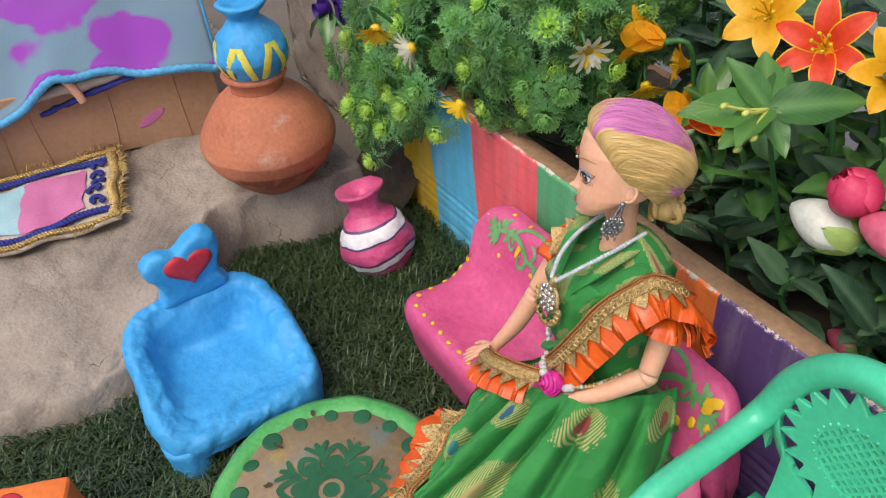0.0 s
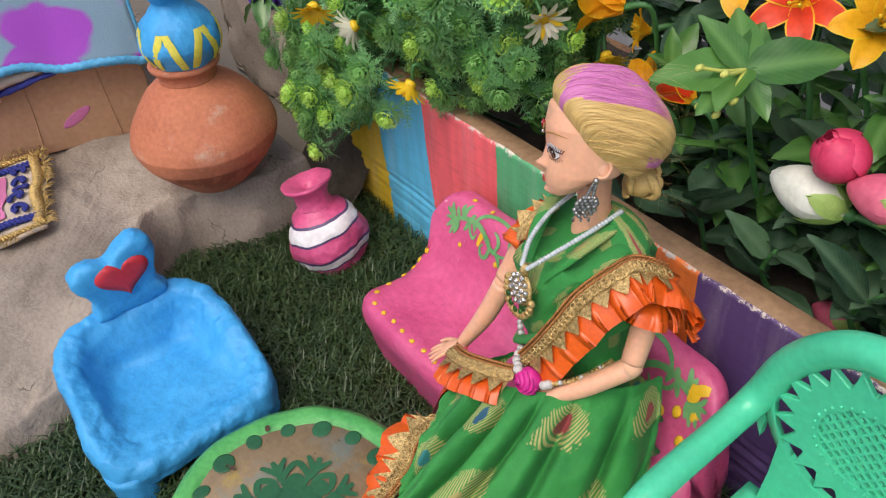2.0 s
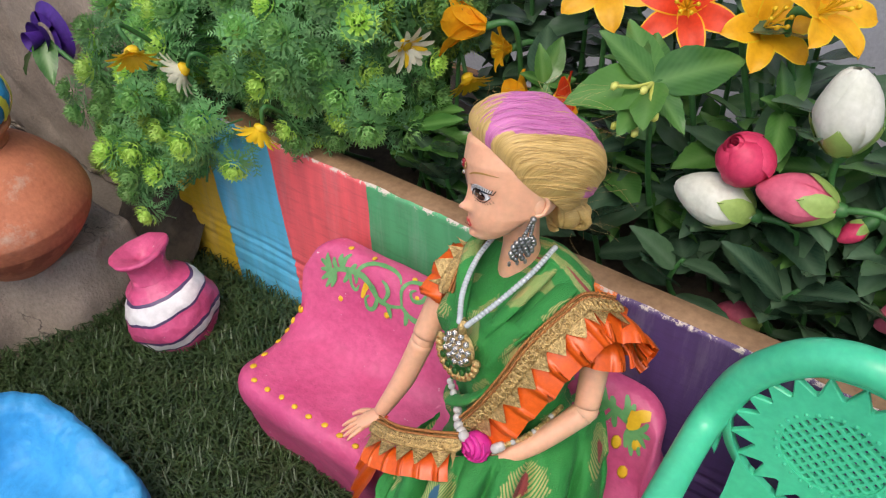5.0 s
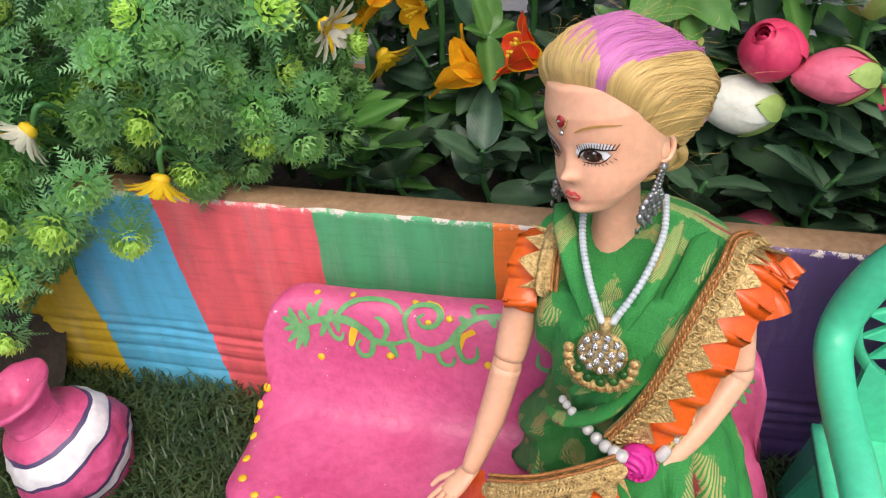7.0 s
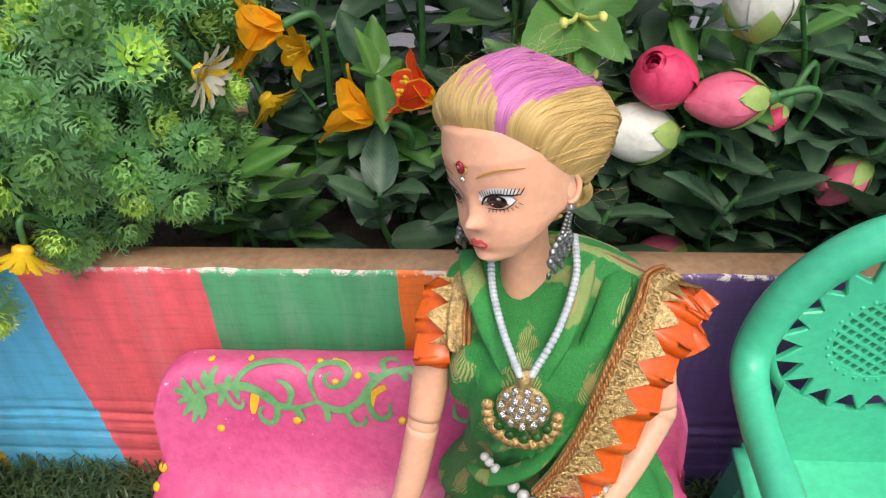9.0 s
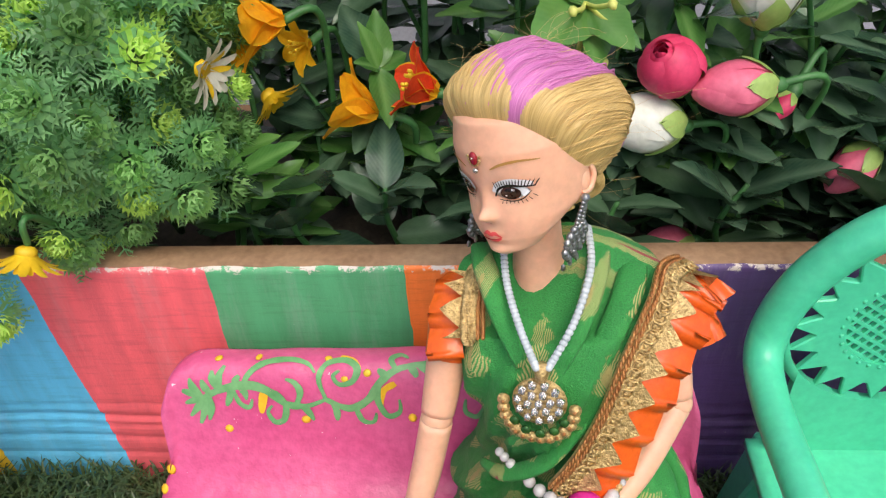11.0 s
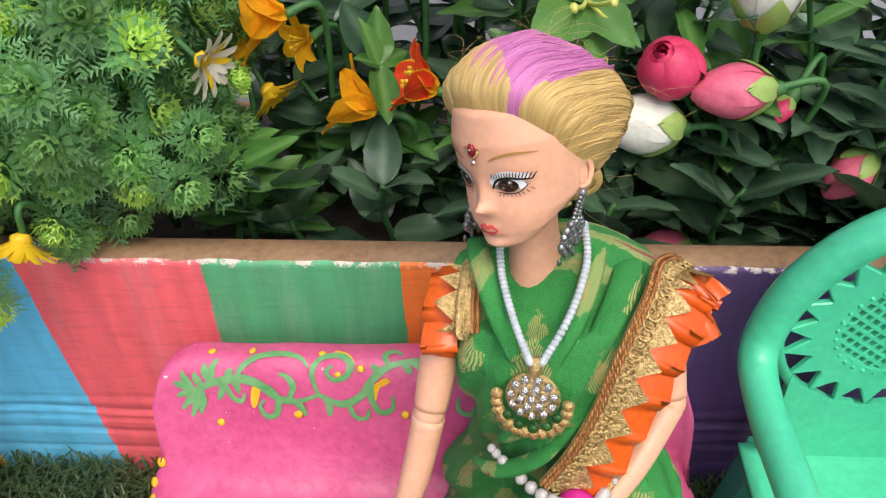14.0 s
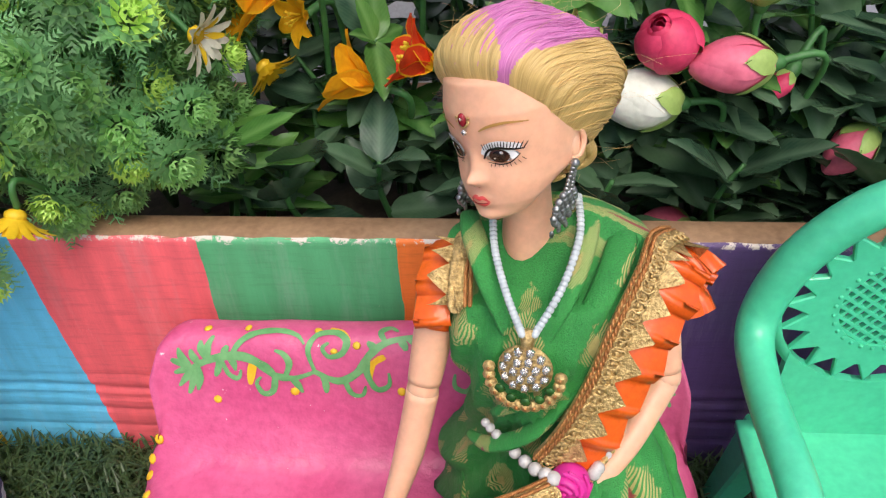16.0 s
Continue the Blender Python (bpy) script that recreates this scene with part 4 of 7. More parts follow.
for k in range(420):
    a, b = (rng.random(), 0.0) if k < 150 else (rng.choice((0.0, 1.0)), rng.random())
    p = mat_at(a, b, 0.012)
    o = Vector((0, 0.045, 0)) if b == 0.0 else (mat_at(1, b) - mat_at(0, b)).normalized() * (0.035 if a else -0.03)
    o += Vector((rng.uniform(-.025, .025), rng.uniform(-.025, .025), rng.uniform(-.012, .03)))
    tube(bm, [p, p + o * 0.6 + Vector((0, 0, 0.01)), p + o], 0.0028, 4, n=3)
tagged(part("fringe", bm, M_GOLDT, mat_th), kind="stuff")

# ---- green plastic chair ----
chair = thing("plastic_chair", (2.03, -0.5, 0), "glossy mint green plastic toy armchair with a sunflower back", "chair")
CC = Vector((1.985, -0.266, 1.086))
bm = B()
arch = [(1.66, -0.90, 0.70), (1.64, -0.88, 0.86), (1.632, -0.76, 0.945), (1.625, -0.42, 0.955), (1.64, -0.27, 1.02), (1.70, -0.25, 1.22), (1.83, -0.265, 1.40), (1.985, -0.28, 1.465)]
arch += [(2 * CC.x - x, y, z) for x, y, z in reversed(arch[:-1])]
tube(bm, arch, [0.04] + [0.05] * 3 + [0.054] * 7 + [0.05] * 3 + [0.04], 14, n=110)
part("arm_frame", bm, M_PLASTIC, chair)
RI = 0.292


def back_ring(r0, r1, z0=-0.012, z1=0.012, seg=64):
    bm = B()
    rings = []
    for r, y in ((r0, z0), (r1, z0), (r1, z1), (r0, z1), (r0, z0)):
        rings.append([CC + Vector((r * math.cos(2 * math.pi * i / seg), y, r * math.sin(2 * math.pi * i / seg) * 1.02)) for i in range(seg)])
    skin(bm, rings, cap=False)
    return bm


part("back_ring", back_ring(RI - 0.002, RI + 0.028), M_PLASTIC, chair)
part("back_ring", back_ring(0.145, 0.222), M_PLASTIC, chair, smooth=False)
for k in range(20):
    a = 2 * math.pi * k / 20
    bm = B()
    d, s = Vector((math.cos(a), 0, math.sin(a))), Vector((-math.sin(a), 0, math.cos(a)))
    w = 0.0365
    out = []
    for y in (-0.012, 0.010):
        out.append([CC + d * 0.215 - s * w + Vector((0, y, 0)), CC + d * (RI + 0.004) + Vector((0, y, 0)), CC + d * 0.215 + s * w + Vector((0, y, 0))])
    skin(bm, out)
    bmesh.ops.bevel(bm, geom=bm.edges[:], offset=0.004, segments=1, affect="EDGES")
    part("petal", bm, M_PLASTIC, chair, smooth=False)
for k in range(-5, 6):
    o = k * 0.028
    h = math.sqrt(max(0, 0.157 ** 2 - o * o))
    for ax in (0, 1):
        bm = B()
        lo, hi = (Vector((o - 0.005, -0.008, -h)), Vector((o + 0.005, 0.006, h))) if ax else (Vector((-h, -0.008, o - 0.005)), Vector((h, 0.006, o + 0.005)))
        box(bm, CC + Matrix.Rotation(radians(20), 3, "Y") @ Vector((0, 0, 0)) + lo, CC + hi)
        bmesh.ops.rotate(bm, verts=bm.verts, cent=CC, matrix=Matrix.Rotation(radians(35), 3, "Y"))
        for v in bm.verts:
            v.co.y += 0.002 * ax
        part("lattice_bar", bm, M_PLASTIC, chair, smooth=False)
for i in range(30):
    a = 2 * math.pi * i / 30
    bm = B()
    ball(bm, CC + Vector((0.158 * math.cos(a), -0.012, 0.158 * math.sin(a))), 0.007, 6)
    part("bead", bm, M_PLASTIC, chair)
# web between arch and ring at both sides, and the lower back
bm = B()
prof = [(-0.30, 0.86), (-0.33, 0.93), (-0.385, 1.02), (-0.36, 1.05), (-0.335, 1.06), (-0.335, 1.0), (-0.30, 0.93)]
for sg in (-1, 1):
    bm = B()
    skin(bm, [[Vector((CC.x + sg * a, CC.y + y, z)) for a, z in prof] for y in (-0.014, 0.014)])
    part("web", bm, M_PLASTIC, chair, smooth=False)
bm = B()
lower = [(-0.245, 0.55), (-0.235, 0.72), (-0.235, 0.91), (-0.19, 0.862), (-0.10, 0.806), (0, 0.786), (0.10, 0.806), (0.19, 0.862), (0.235, 0.91), (0.235, 0.72), (0.245, 0.55)]
skin(bm, [[Vector((CC.x + a, CC.y + y, z)) for a, z in lower] for y in (-0.014, 0.014)])
part("lower_back", bm, M_PLASTIC, chair, smooth=False)
bm = B()
rows = []
for i in range(17):
    u = i / 16 - 0.5
    rows.append([Vector((CC.x + u * 0.60, lerp(-0.24, -0.93, j / 16), 0.555 - 0.02 * math.cos(u * 3) * math.sin(math.pi * j / 16) - 0.05 * smooth01((j - 13) / 3))) for j in range(17)])
skin(bm, rows, closed=False)
seat = part("seat", bm, M_PLASTIC, chair)
sol = seat.modifiers.new("thick", "SOLIDIFY")
sol.thickness, sol.offset = 0.03 * U, -1
for sx, sy, fy in ((-1, -0.27, -0.16), (1, -0.27, -0.16), (-1, -0.88, -0.93), (1, -0.88, -0.93)):
    bm = B()
    x = CC.x + sx * (0.19 if sy > -0.5 else 0.27)
    rings = []
    for t in (0, 0.5, 1):
        c = Vector((x + sx * 0.05 * t, lerp(sy, fy, t), lerp(0.545, -0.01, t)))
        w = lerp(0.07, 0.045, t)
        rings.append([c + Vector((a * w, b * w, 0)) for a, b in ((-1, -1), (1, -1), (1, 1), (-1, 1))])
    skin(bm, rings)
    bmesh.ops.bevel(bm, geom=[e for e in bm.edges], offset=0.01, segments=1, affect="EDGES")
    part("leg", bm, M_PLASTIC, chair, smooth=False)

# ---- the doll: one mesh ----
def fibre(name, dark, mid, light):
    """Combed fibre: fine streaks that follow the comb direction stored with the mesh."""
    m, t, s = nodes_of(name)
    uv = t.nodes.new("ShaderNodeUVMap")
    mp = t.nodes.new("ShaderNodeMapping")
    mp.inputs["Scale"].default_value = (150, 2.4, 1)
    t.links.new(uv.outputs[0], mp.inputs[0])
    n1 = noise_node(t, mp.outputs[0], 1.0, 6, 0.75)
    mp2 = t.nodes.new("ShaderNodeMapping")
    mp2.inputs["Scale"].default_value = (24, 1.2, 1)
    t.links.new(uv.outputs[0], mp2.inputs[0])
    n2 = noise_node(t, mp2.outputs[0], 1.0, 3, 0.6)
    col = ramp(t, n1, [(0.28, dark), (0.5, mid), (0.72, light)])
    col = mix(t, col, ramp(t, n2, [(0.3, (0.7, 0.66, 0.6)), (0.65, (1.1, 1.1, 1.1))]), 0.7, "MULTIPLY")
    t.links.new(col, s.inputs["Base Color"])
    s.inputs["Roughness"].default_value = 0.42
    s.inputs["Anisotropic"].default_value = 0.5
    bump(t, s, n1, 0.45, 0.0006)
    return m


def brocade():
    """Green weave with rows of woven gold feather motifs, each with a coloured heart."""
    m, t, s = nodes_of("green_brocade")
    c = coords(t)
    uv = t.nodes.new("ShaderNodeUVMap").outputs[0]
    sep = t.nodes.new("ShaderNodeSeparateXYZ")
    t.links.new(uv, sep.inputs[0])

    def mth(op, a, b=0.0):
        n = t.nodes.new("ShaderNodeMath")
        n.operation = op
        for sock, v in zip(n.inputs, (a, b)):
            if hasattr(v, "links"):
                t.links.new(v, sock)
            else:
                sock.default_value = v
        return n.outputs[0]

    wob = mth("MULTIPLY", mth("SUBTRACT", noise_node(t, c, 420, 4), 0.5), 0.30)
    vv_ = mth("DIVIDE", sep.outputs[1], 0.185)
    row = mth("FLOOR", vv_)
    uu_ = mth("ADD", mth("DIVIDE", sep.outputs[0], 0.155), mth("MULTIPLY", row, 0.5))
    fx, fy = mth("SUBTRACT", mth("FRACT", uu_), 0.5), mth("SUBTRACT", mth("FRACT", vv_), 0.5)
    grow = mth("ADD", mth("MULTIPLY", fy, 1.2), 1.35)
    gx, gy = mth("MULTIPLY", fx, grow), fy
    d = mth("ADD", mth("SQRT", mth("ADD", mth("MULTIPLY", gx, gx), mth("MULTIPLY", gy, gy))), wob)
    motif = ramp(t, d, [(0.31, (1, 1, 1)), (0.34, (0, 0, 0))])
    lines = mth("SINE", mth("MULTIPLY", mth("ADD", mth("ABSOLUTE", gx), mth("MULTIPLY", fy, -0.7)), 130.0))
    hatch = ramp(t, mth("ADD", mth("MULTIPLY", lines, 0.5), 0.5), [(0.35, (0.05, 0.05, 0.05)), (0.55, (1, 1, 1))])
    gold = mix(t, motif, hatch, 1.0, "MULTIPLY")
    hx, hy = mth("MULTIPLY", gx, 1.7), mth("ADD", fy, 0.06)
    hd_ = mth("ADD", mth("SQRT", mth("ADD", mth("MULTIPLY", hx, hx), mth("MULTIPLY", hy, hy))), mth("MULTIPLY", wob, 0.5))
    heart = ramp(t, hd_, [(0.13, (1, 1, 1)), (0.15, (0, 0, 0))])
    cell = t.nodes.new("ShaderNodeCombineXYZ")
    t.links.new(mth("FLOOR", uu_), cell.inputs[0])
    t.links.new(row, cell.inputs[1])
    wn_ = t.nodes.new("ShaderNodeTexWhiteNoise")
    t.links.new(cell.outputs[0], wn_.inputs["Vector"])
    hue = ramp(t, wn_.outputs["Value"], [(0.0, (0.015, 0.09, 0.16)), (0.16, (0.28, 0.05, 0.05)), (0.30, (0.02, 0.2, 0.2)), (0.40, (0.38, 0.33, 0.11))], True)
    big = noise_node(t, c, 40, 4)
    base = ramp(t, big, [(0.3, (0.014, 0.20, 0.034)), (0.7, (0.038, 0.31, 0.055))])
    weave = noise_node(t, c, 2600, 2)
    base = mix(t, base, ramp(t, weave, [(0.3, (0.65, 0.65, 0.65)), (0.7, (1.25, 1.25, 1.25))]), 0.7, "MULTIPLY")
    col = mix(t, base, (0.55, 0.44, 0.17), mix(t, (0, 0, 0), gold, 0.75))
    col = mix(t, col, hue, heart)
    t.links.new(col, s.inputs["Base Color"])
    s.inputs["Roughness"].default_value = 0.62
    s.inputs["Sheen Weight"].default_value = 0.04
    crush = t.nodes.new("ShaderNodeMapping")
    crush.inputs["Scale"].default_value = (1.6, 0.6, 0.8)
    t.links.new(c, crush.inputs[0])
    creases = noise_node(t, crush.outputs[0], 150, 4, 0.6)
    bump(t, s, mth("ADD", mth("MULTIPLY", weave, 0.35), creases), 0.65, 0.0020)
    return m


M_HAIR = fibre("blond_fibre", (0.38, 0.22, 0.07), (0.64, 0.44, 0.155), (0.84, 0.64, 0.29))
M_HAIR_P = fibre("pink_fibre", (0.44, 0.10, 0.32), (0.62, 0.19, 0.46), (0.76, 0.34, 0.58))
M_SARI = brocade()
DM = [M_SKIN, M_HAIR, M_HAIR_P, M_SARI, M_RUFFLE, M_GOLD, M_PEARL, M_GEM, M_SILVER, M_ROSETTE, M_BLACK, M_EYEWHITE, M_BROWN, M_BROW, M_LIP, M_BRAID, M_GARNET, M_NECK, M_EMERALD, M_OLIVE]
SK, HA, HP, SA, RU, GO, PE, GE, SI, RO, BL, EW, BR, BW, LI, BD, GR, NP, GM, OL = range(20)
bm = B()
HC = Vector((0.980, -0.392, 1.680))
HF, HL = Vector((-0.643, -0.766, 0)), Vector((0.766, -0.643, 0))
HROT = Matrix((HL, -HF, Vector((0, 0, 1)))).transposed() @ Matrix.Rotation(radians(-15), 3, "Y") @ Matrix.Rotation(radians(-3), 3, "X")


def hd(x, y, z):
    """A point of the head: x to its left, y to its back, z up, from its middle."""
    return HC + HROT @ Vector((x, y, z))


# half width, front and back depth of the head by height
HZ = [-0.140, -0.136, -0.122, -0.090, -0.05, 0.0, 0.05, 0.10, 0.16, 0.205]
HW = [0.018, 0.046, 0.079, 0.107, 0.122, 0.130, 0.135, 0.137, 0.125, 0.06]
HFR = [0.112, 0.136, 0.151, 0.155, 0.156, 0.156, 0.163, 0.168, 0.158, 0.09]
HBK = [-0.05, -0.03, -0.01, 0.03, 0.08, 0.12, 0.14, 0.14, 0.11, 0.03]


def face_y(x, z):
    """Depth of the face's front at x, z."""
    wide, front = float(np.interp(z, HZ, HW)), float(np.interp(z, HZ, HFR))
    c = math.sqrt(max(0.0, 1 - min(1, abs(x) / wide) ** 2))
    y = -front * c ** 0.8
    y += 0.008 * math.exp(-((abs(x) - 0.052) / 0.032) ** 2 - ((z - 0.008) / 0.03) ** 2)
    y -= 0.006 * math.exp(-((abs(x) - 0.066) / 0.04) ** 2 - ((z + 0.062) / 0.035) ** 2)
    y -= math.exp(-(x / 0.014) ** 2) * (0.026 * math.exp(-((z + 0.034) / 0.013) ** 2) + 0.013 * math.exp(-((z + 0.012) / 0.028) ** 2))
    y -= 0.006 * math.exp(-((abs(x) - 0.012) / 0.008) ** 2 - ((z + 0.041) / 0.009) ** 2)
    y -= 0.006 * math.exp(-(x / 0.024) ** 2) * (math.exp(-((z + 0.079) / 0.007) ** 2) + 1.1 * math.exp(-((z + 0.091) / 0.007) ** 2))
    y += 0.004 * math.exp(-(x / 0.03) ** 2 - ((z + 0.106) / 0.008) ** 2)
    y -= 0.008 * math.exp(-(x / 0.03) ** 2 - ((z + 0.125) / 0.016) ** 2)
    return y


rings = []
for k in range(80):
    z = lerp(HZ[0], HZ[-1], k / 79)
    wide, back = float(np.interp(z, HZ, HW)), float(np.interp(z, HZ, HBK))
    ring = []
    for i in range(96):
        a = 2 * math.pi * i / 96
        x = wide * math.sin(a)
        if math.cos(a) >= 0:
            y = face_y(x, z)
        else:
            y = back * -math.cos(a) if back > 0 else face_y(x, z) * (1 - 0.5 * -math.cos(a))
        ring.append(hd(x, y, z + 0.06 * smooth01((y + 0.12) / 0.14) * smooth01((-z - 0.03) / 0.1)))
    rings.append(ring)
skin(bm, rings, mi=SK)


spot = [1.0, 0.0, 0.0]


def drawn(x, z):
    """A point of a painted eye, drawn in towards the eye's middle."""
    return spot[1] + (x - spot[1]) * spot[0], spot[2] + (z - spot[2]) * spot[0]


def patch(cx, cz, rx, rz, lift, mi, tilt=0.0, seg=28, corner=0.0):
    """A painted spot on the face; corner draws its ends out to points."""
    rings = []
    for r in (0.04, 0.35, 0.7, 1.0):
        ring = []
        for i in range(seg):
            a = 2 * math.pi * i / seg
            s = math.sin(a)
            dx, dz = rx * r * math.cos(a), rz * r * s * (1 - corner * (1 - abs(s)))
            x, z = cx + dx * math.cos(tilt) - dz * math.sin(tilt), cz + dx * math.sin(tilt) + dz * math.cos(tilt)
            x, z = drawn(x, z)
            ring.append(hd(x, face_y(x, z) - lift, z))
        rings.append(ring)
    skin(bm, rings, mi=mi)


def stroke(pts, w, lift, mi, ends=0.25):
    rows = []
    n = 5 * (len(pts) - 1)
    pp = [(*q, 0) for q in pts]
    for k in range(n + 1):
        p = curve_at(pp, k / n)
        d = (curve_at(pp, min(1, k / n + .05)) - curve_at(pp, max(0, k / n - .05))).normalized()
        s = Vector((-d.y, d.x, 0)) * w * (ends + (1 - ends) * math.sin(math.pi * lerp(0.1, 0.95, k / n)))
        rows.append([hd(x, face_y(x, z) - lift, z) for x, z in (drawn(q.x, q.y) for q in (p - s, p, p + s))])
    skin(bm, rows, closed=False, mi=mi)


EZ = 0.018
for sg in (-1, 1):
    spot[:] = 0.88, sg * 0.060, EZ
    patch(sg * 0.060, EZ - 0.002, 0.036, 0.0170, 0.003, EW, sg * 0.10, corner=0.25)
    patch(sg * 0.056, EZ - 0.003, 0.0225, 0.0175, 0.0042, BR, sg * 0.08, corner=0.1)
    patch(sg * 0.056, EZ - 0.002, 0.013, 0.0125, 0.0054, BL)
    patch(sg * 0.056 + 0.009, EZ + 0.006, 0.0042, 0.0040, 0.0066, EW)
    patch(sg * 0.056 - 0.010, EZ - 0.009, 0.0022, 0.0020, 0.0066, EW)
    stroke([(sg * 0.022, EZ - 0.010), (sg * 0.035, EZ + 0.010), (sg * 0.060, EZ + 0.018), (sg * 0.085, EZ + 0.014), (sg * 0.108, EZ + 0.012)], 0.0032, 0.0056, BL)
    stroke([(sg * 0.022, EZ + 0.0), (sg * 0.036, EZ + 0.019), (sg * 0.061, EZ + 0.027), (sg * 0.087, EZ + 0.023), (sg * 0.104, EZ + 0.017)], 0.0085, 0.0042, EW, 0.6)
    stroke([(sg * 0.030, EZ - 0.018), (sg * 0.056, EZ - 0.0235), (sg * 0.080, EZ - 0.018), (sg * 0.100, EZ + 0.001)], 0.0014, 0.006, BL)
    for k in range(15):
        x = sg * lerp(0.030, 0.106, k / 14)
        zt = EZ + 0.017 - 3.6 * (abs(x) - 0.064) ** 2
        stroke([(x, zt), (x + sg * 0.0024 * (k - 2) / 3, zt + 0.017)], 0.0010, 0.0066, BL)
    for k in range(9):
        x = sg * lerp(0.036, 0.100, k / 8)
        zt = EZ - 0.022 + 14 * max(0, abs(x) - 0.069) ** 2
        stroke([(x, zt), (x + sg * 0.002 * (k - 2) / 2, zt - 0.008)], 0.0008, 0.0055, BL)
    spot[0] = 1.0
    stroke([(sg * 0.032, 0.071), (sg * 0.054, 0.081), (sg * 0.084, 0.086), (sg * 0.114, 0.082)], 0.0029, 0.004, BW, 0.15)
    stroke([(sg * 0.005, -0.053), (sg * 0.010, -0.051)], 0.0012, 0.003, BW)
    # ear with its fold, and the earring
    er = HROT @ Matrix.Rotation(sg * 0.3, 3, "Z")
    ball(bm, hd(sg * 0.120, 0.010, -0.010), 0.030, 18, SK, (0.42, 0.70, 1.1), er)
    tube(bm, [hd(sg * 0.127, -0.008, -0.034), hd(sg * 0.131, 0.014, -0.031), hd(sg * 0.133, 0.028, -0.004), hd(sg * 0.130, 0.020, 0.018), hd(sg * 0.126, 0.0, 0.018)], [0.005, 0.006, 0.0065, 0.006, 0.005], 8, mi=SK)
    e = hd(sg * 0.137, -0.014, -0.040)
    fw = HROT @ Vector((0, -1, 0))
    fw.z = 0
    lean = Vector((0, 0, -1)) + fw * 0.26
    ball(bm, e, 0.010, 10, SI)
    for i in range(8):
        for o in (-1, 1):
            ball(bm, e + lean * (0.010 + 0.0085 * i) + fw * o * (0.003 + 0.0012 * i), 0.0064, 7, SI)
    for row, (count, wide_) in enumerate(((3, 0.016), (4, 0.024), (5, 0.030), (4, 0.025), (5, 0.030), (3, 0.022), (2, 0.010))):
        for i in range(count):
            o = lerp(-wide_, wide_, i / (count - 1))
            ball(bm, e + lean * (0.064 + 0.0115 * row) + fw * o, 0.0098 if row % 2 else 0.0088, 8, SI)
    for o in (-0.024, 0.0, 0.024):
        ball(bm, e + lean * 0.148 + fw * o, 0.0055, 7, SI, (1, 1, 1.9))
stroke([(-0.025, -0.085), (-0.011, -0.076), (0, -0.079), (0.011, -0.076), (0.025, -0.085)], 0.0042, 0.003, LI)
stroke([(-0.023, -0.086), (-0.011, -0.092), (0, -0.094), (0.011, -0.092), (0.023, -0.086)], 0.0050, 0.003, LI)
stroke([(-0.024, -0.0853), (0, -0.0863), (0.024, -0.0853)], 0.0009, 0.0075, GR)
f = hd(0, face_y(0, 0.094) - 0.005, 0.094)
ball(bm, f, 0.0125, 12, GR, (0.8, 0.5, 1.15), HROT)
ball(bm, f + HROT @ Vector((0.002, -0.006, 0.003)), 0.0035, 8, GE)
for i in range(9):
    a = math.pi + math.pi * i / 8
    ball(bm, f + HROT @ Vector((0.0155 * math.cos(a), 0.001, 0.004 + 0.019 * math.sin(a))), 0.0034, 6, GO)
ball(bm, f + HROT @ Vector((0, 0, -0.026)), 0.0062, 8, GE)

# hair: swept back from the hairline over a puffed crown
HLINE = [(0, -0.146, 0.168), (0.070, -0.131, 0.160), (0.106, -0.100, 0.126), (0.124, -0.06, 0.076), (0.129, -0.02, 0.036), (0.130, 0.03, 0.010), (0.085, 0.10, -0.05), (0, 0.12, -0.075)]
HOUT = [(0, -0.185, 0.275), (0.10, -0.17, 0.275), (0.19, -0.12, 0.23), (0.255, -0.01, 0.165), (0.275, 0.10, 0.125), (0.25, 0.235, 0.11), (0.16, 0.33, 0.09), (0, 0.355, 0.08)]
CROWN = Vector((0.0, 0.06, 0.262))


def hair_local(a, t):
    """a: 0 front, 1 back, signed by side; t: 0 crown, 1 hairline."""
    h, o = curve_at(HLINE, abs(a)), curve_at(HOUT, abs(a))
    sg = 1 if a >= 0 else -1
    h.x, o.x = h.x * sg, o.x * sg
    p = CROWN * (1 - t) ** 2 + o * (2 * t * (1 - t)) + h * t * t
    psi = math.atan2(p.x, p.z + 0.04)
    n = p - Vector((0, 0.05, 0.03))
    g = 0.006 * noise.noise(Vector((psi * 7, p.y * 3, 1))) + 0.0028 * noise.noise(Vector((psi * 24, p.y * 3, 5))) + 0.0016 * noise.noise(Vector((psi * 60, p.y * 3, 9)))
    pink = smooth01((0.15 - p.y) / 0.05) * smooth01((p.y + 0.15) / 0.1) * smooth01((psi + 0.2) / 0.08) * smooth01((0.53 - psi) / 0.08)
    return p + n.normalized() * (g + 0.007 * pink) * smooth01((1 - t) * 8)


def in_pink(p):
    psi = math.atan2(p.x, p.z + 0.04)
    w = 0.03 * noise.noise(Vector((psi * 30, p.y * 4, 0)))
    lo = float(np.interp(p.y, [-0.15, -0.11, -0.06, -0.01, 0.10], [0.38, 0.24, 0.03, -0.14, -0.2]))
    hi = float(np.interp(p.y, [-0.15, -0.11, 0.0, 0.14], [0.39, 0.45, 0.52, 0.51]))
    return (lo + w < psi < hi + w and p.y < 0.145 + 0.05 * noise.noise(Vector((psi * 40, 2, 0)))) or (1.05 < psi + w < 1.30 and p.y > 0.13)


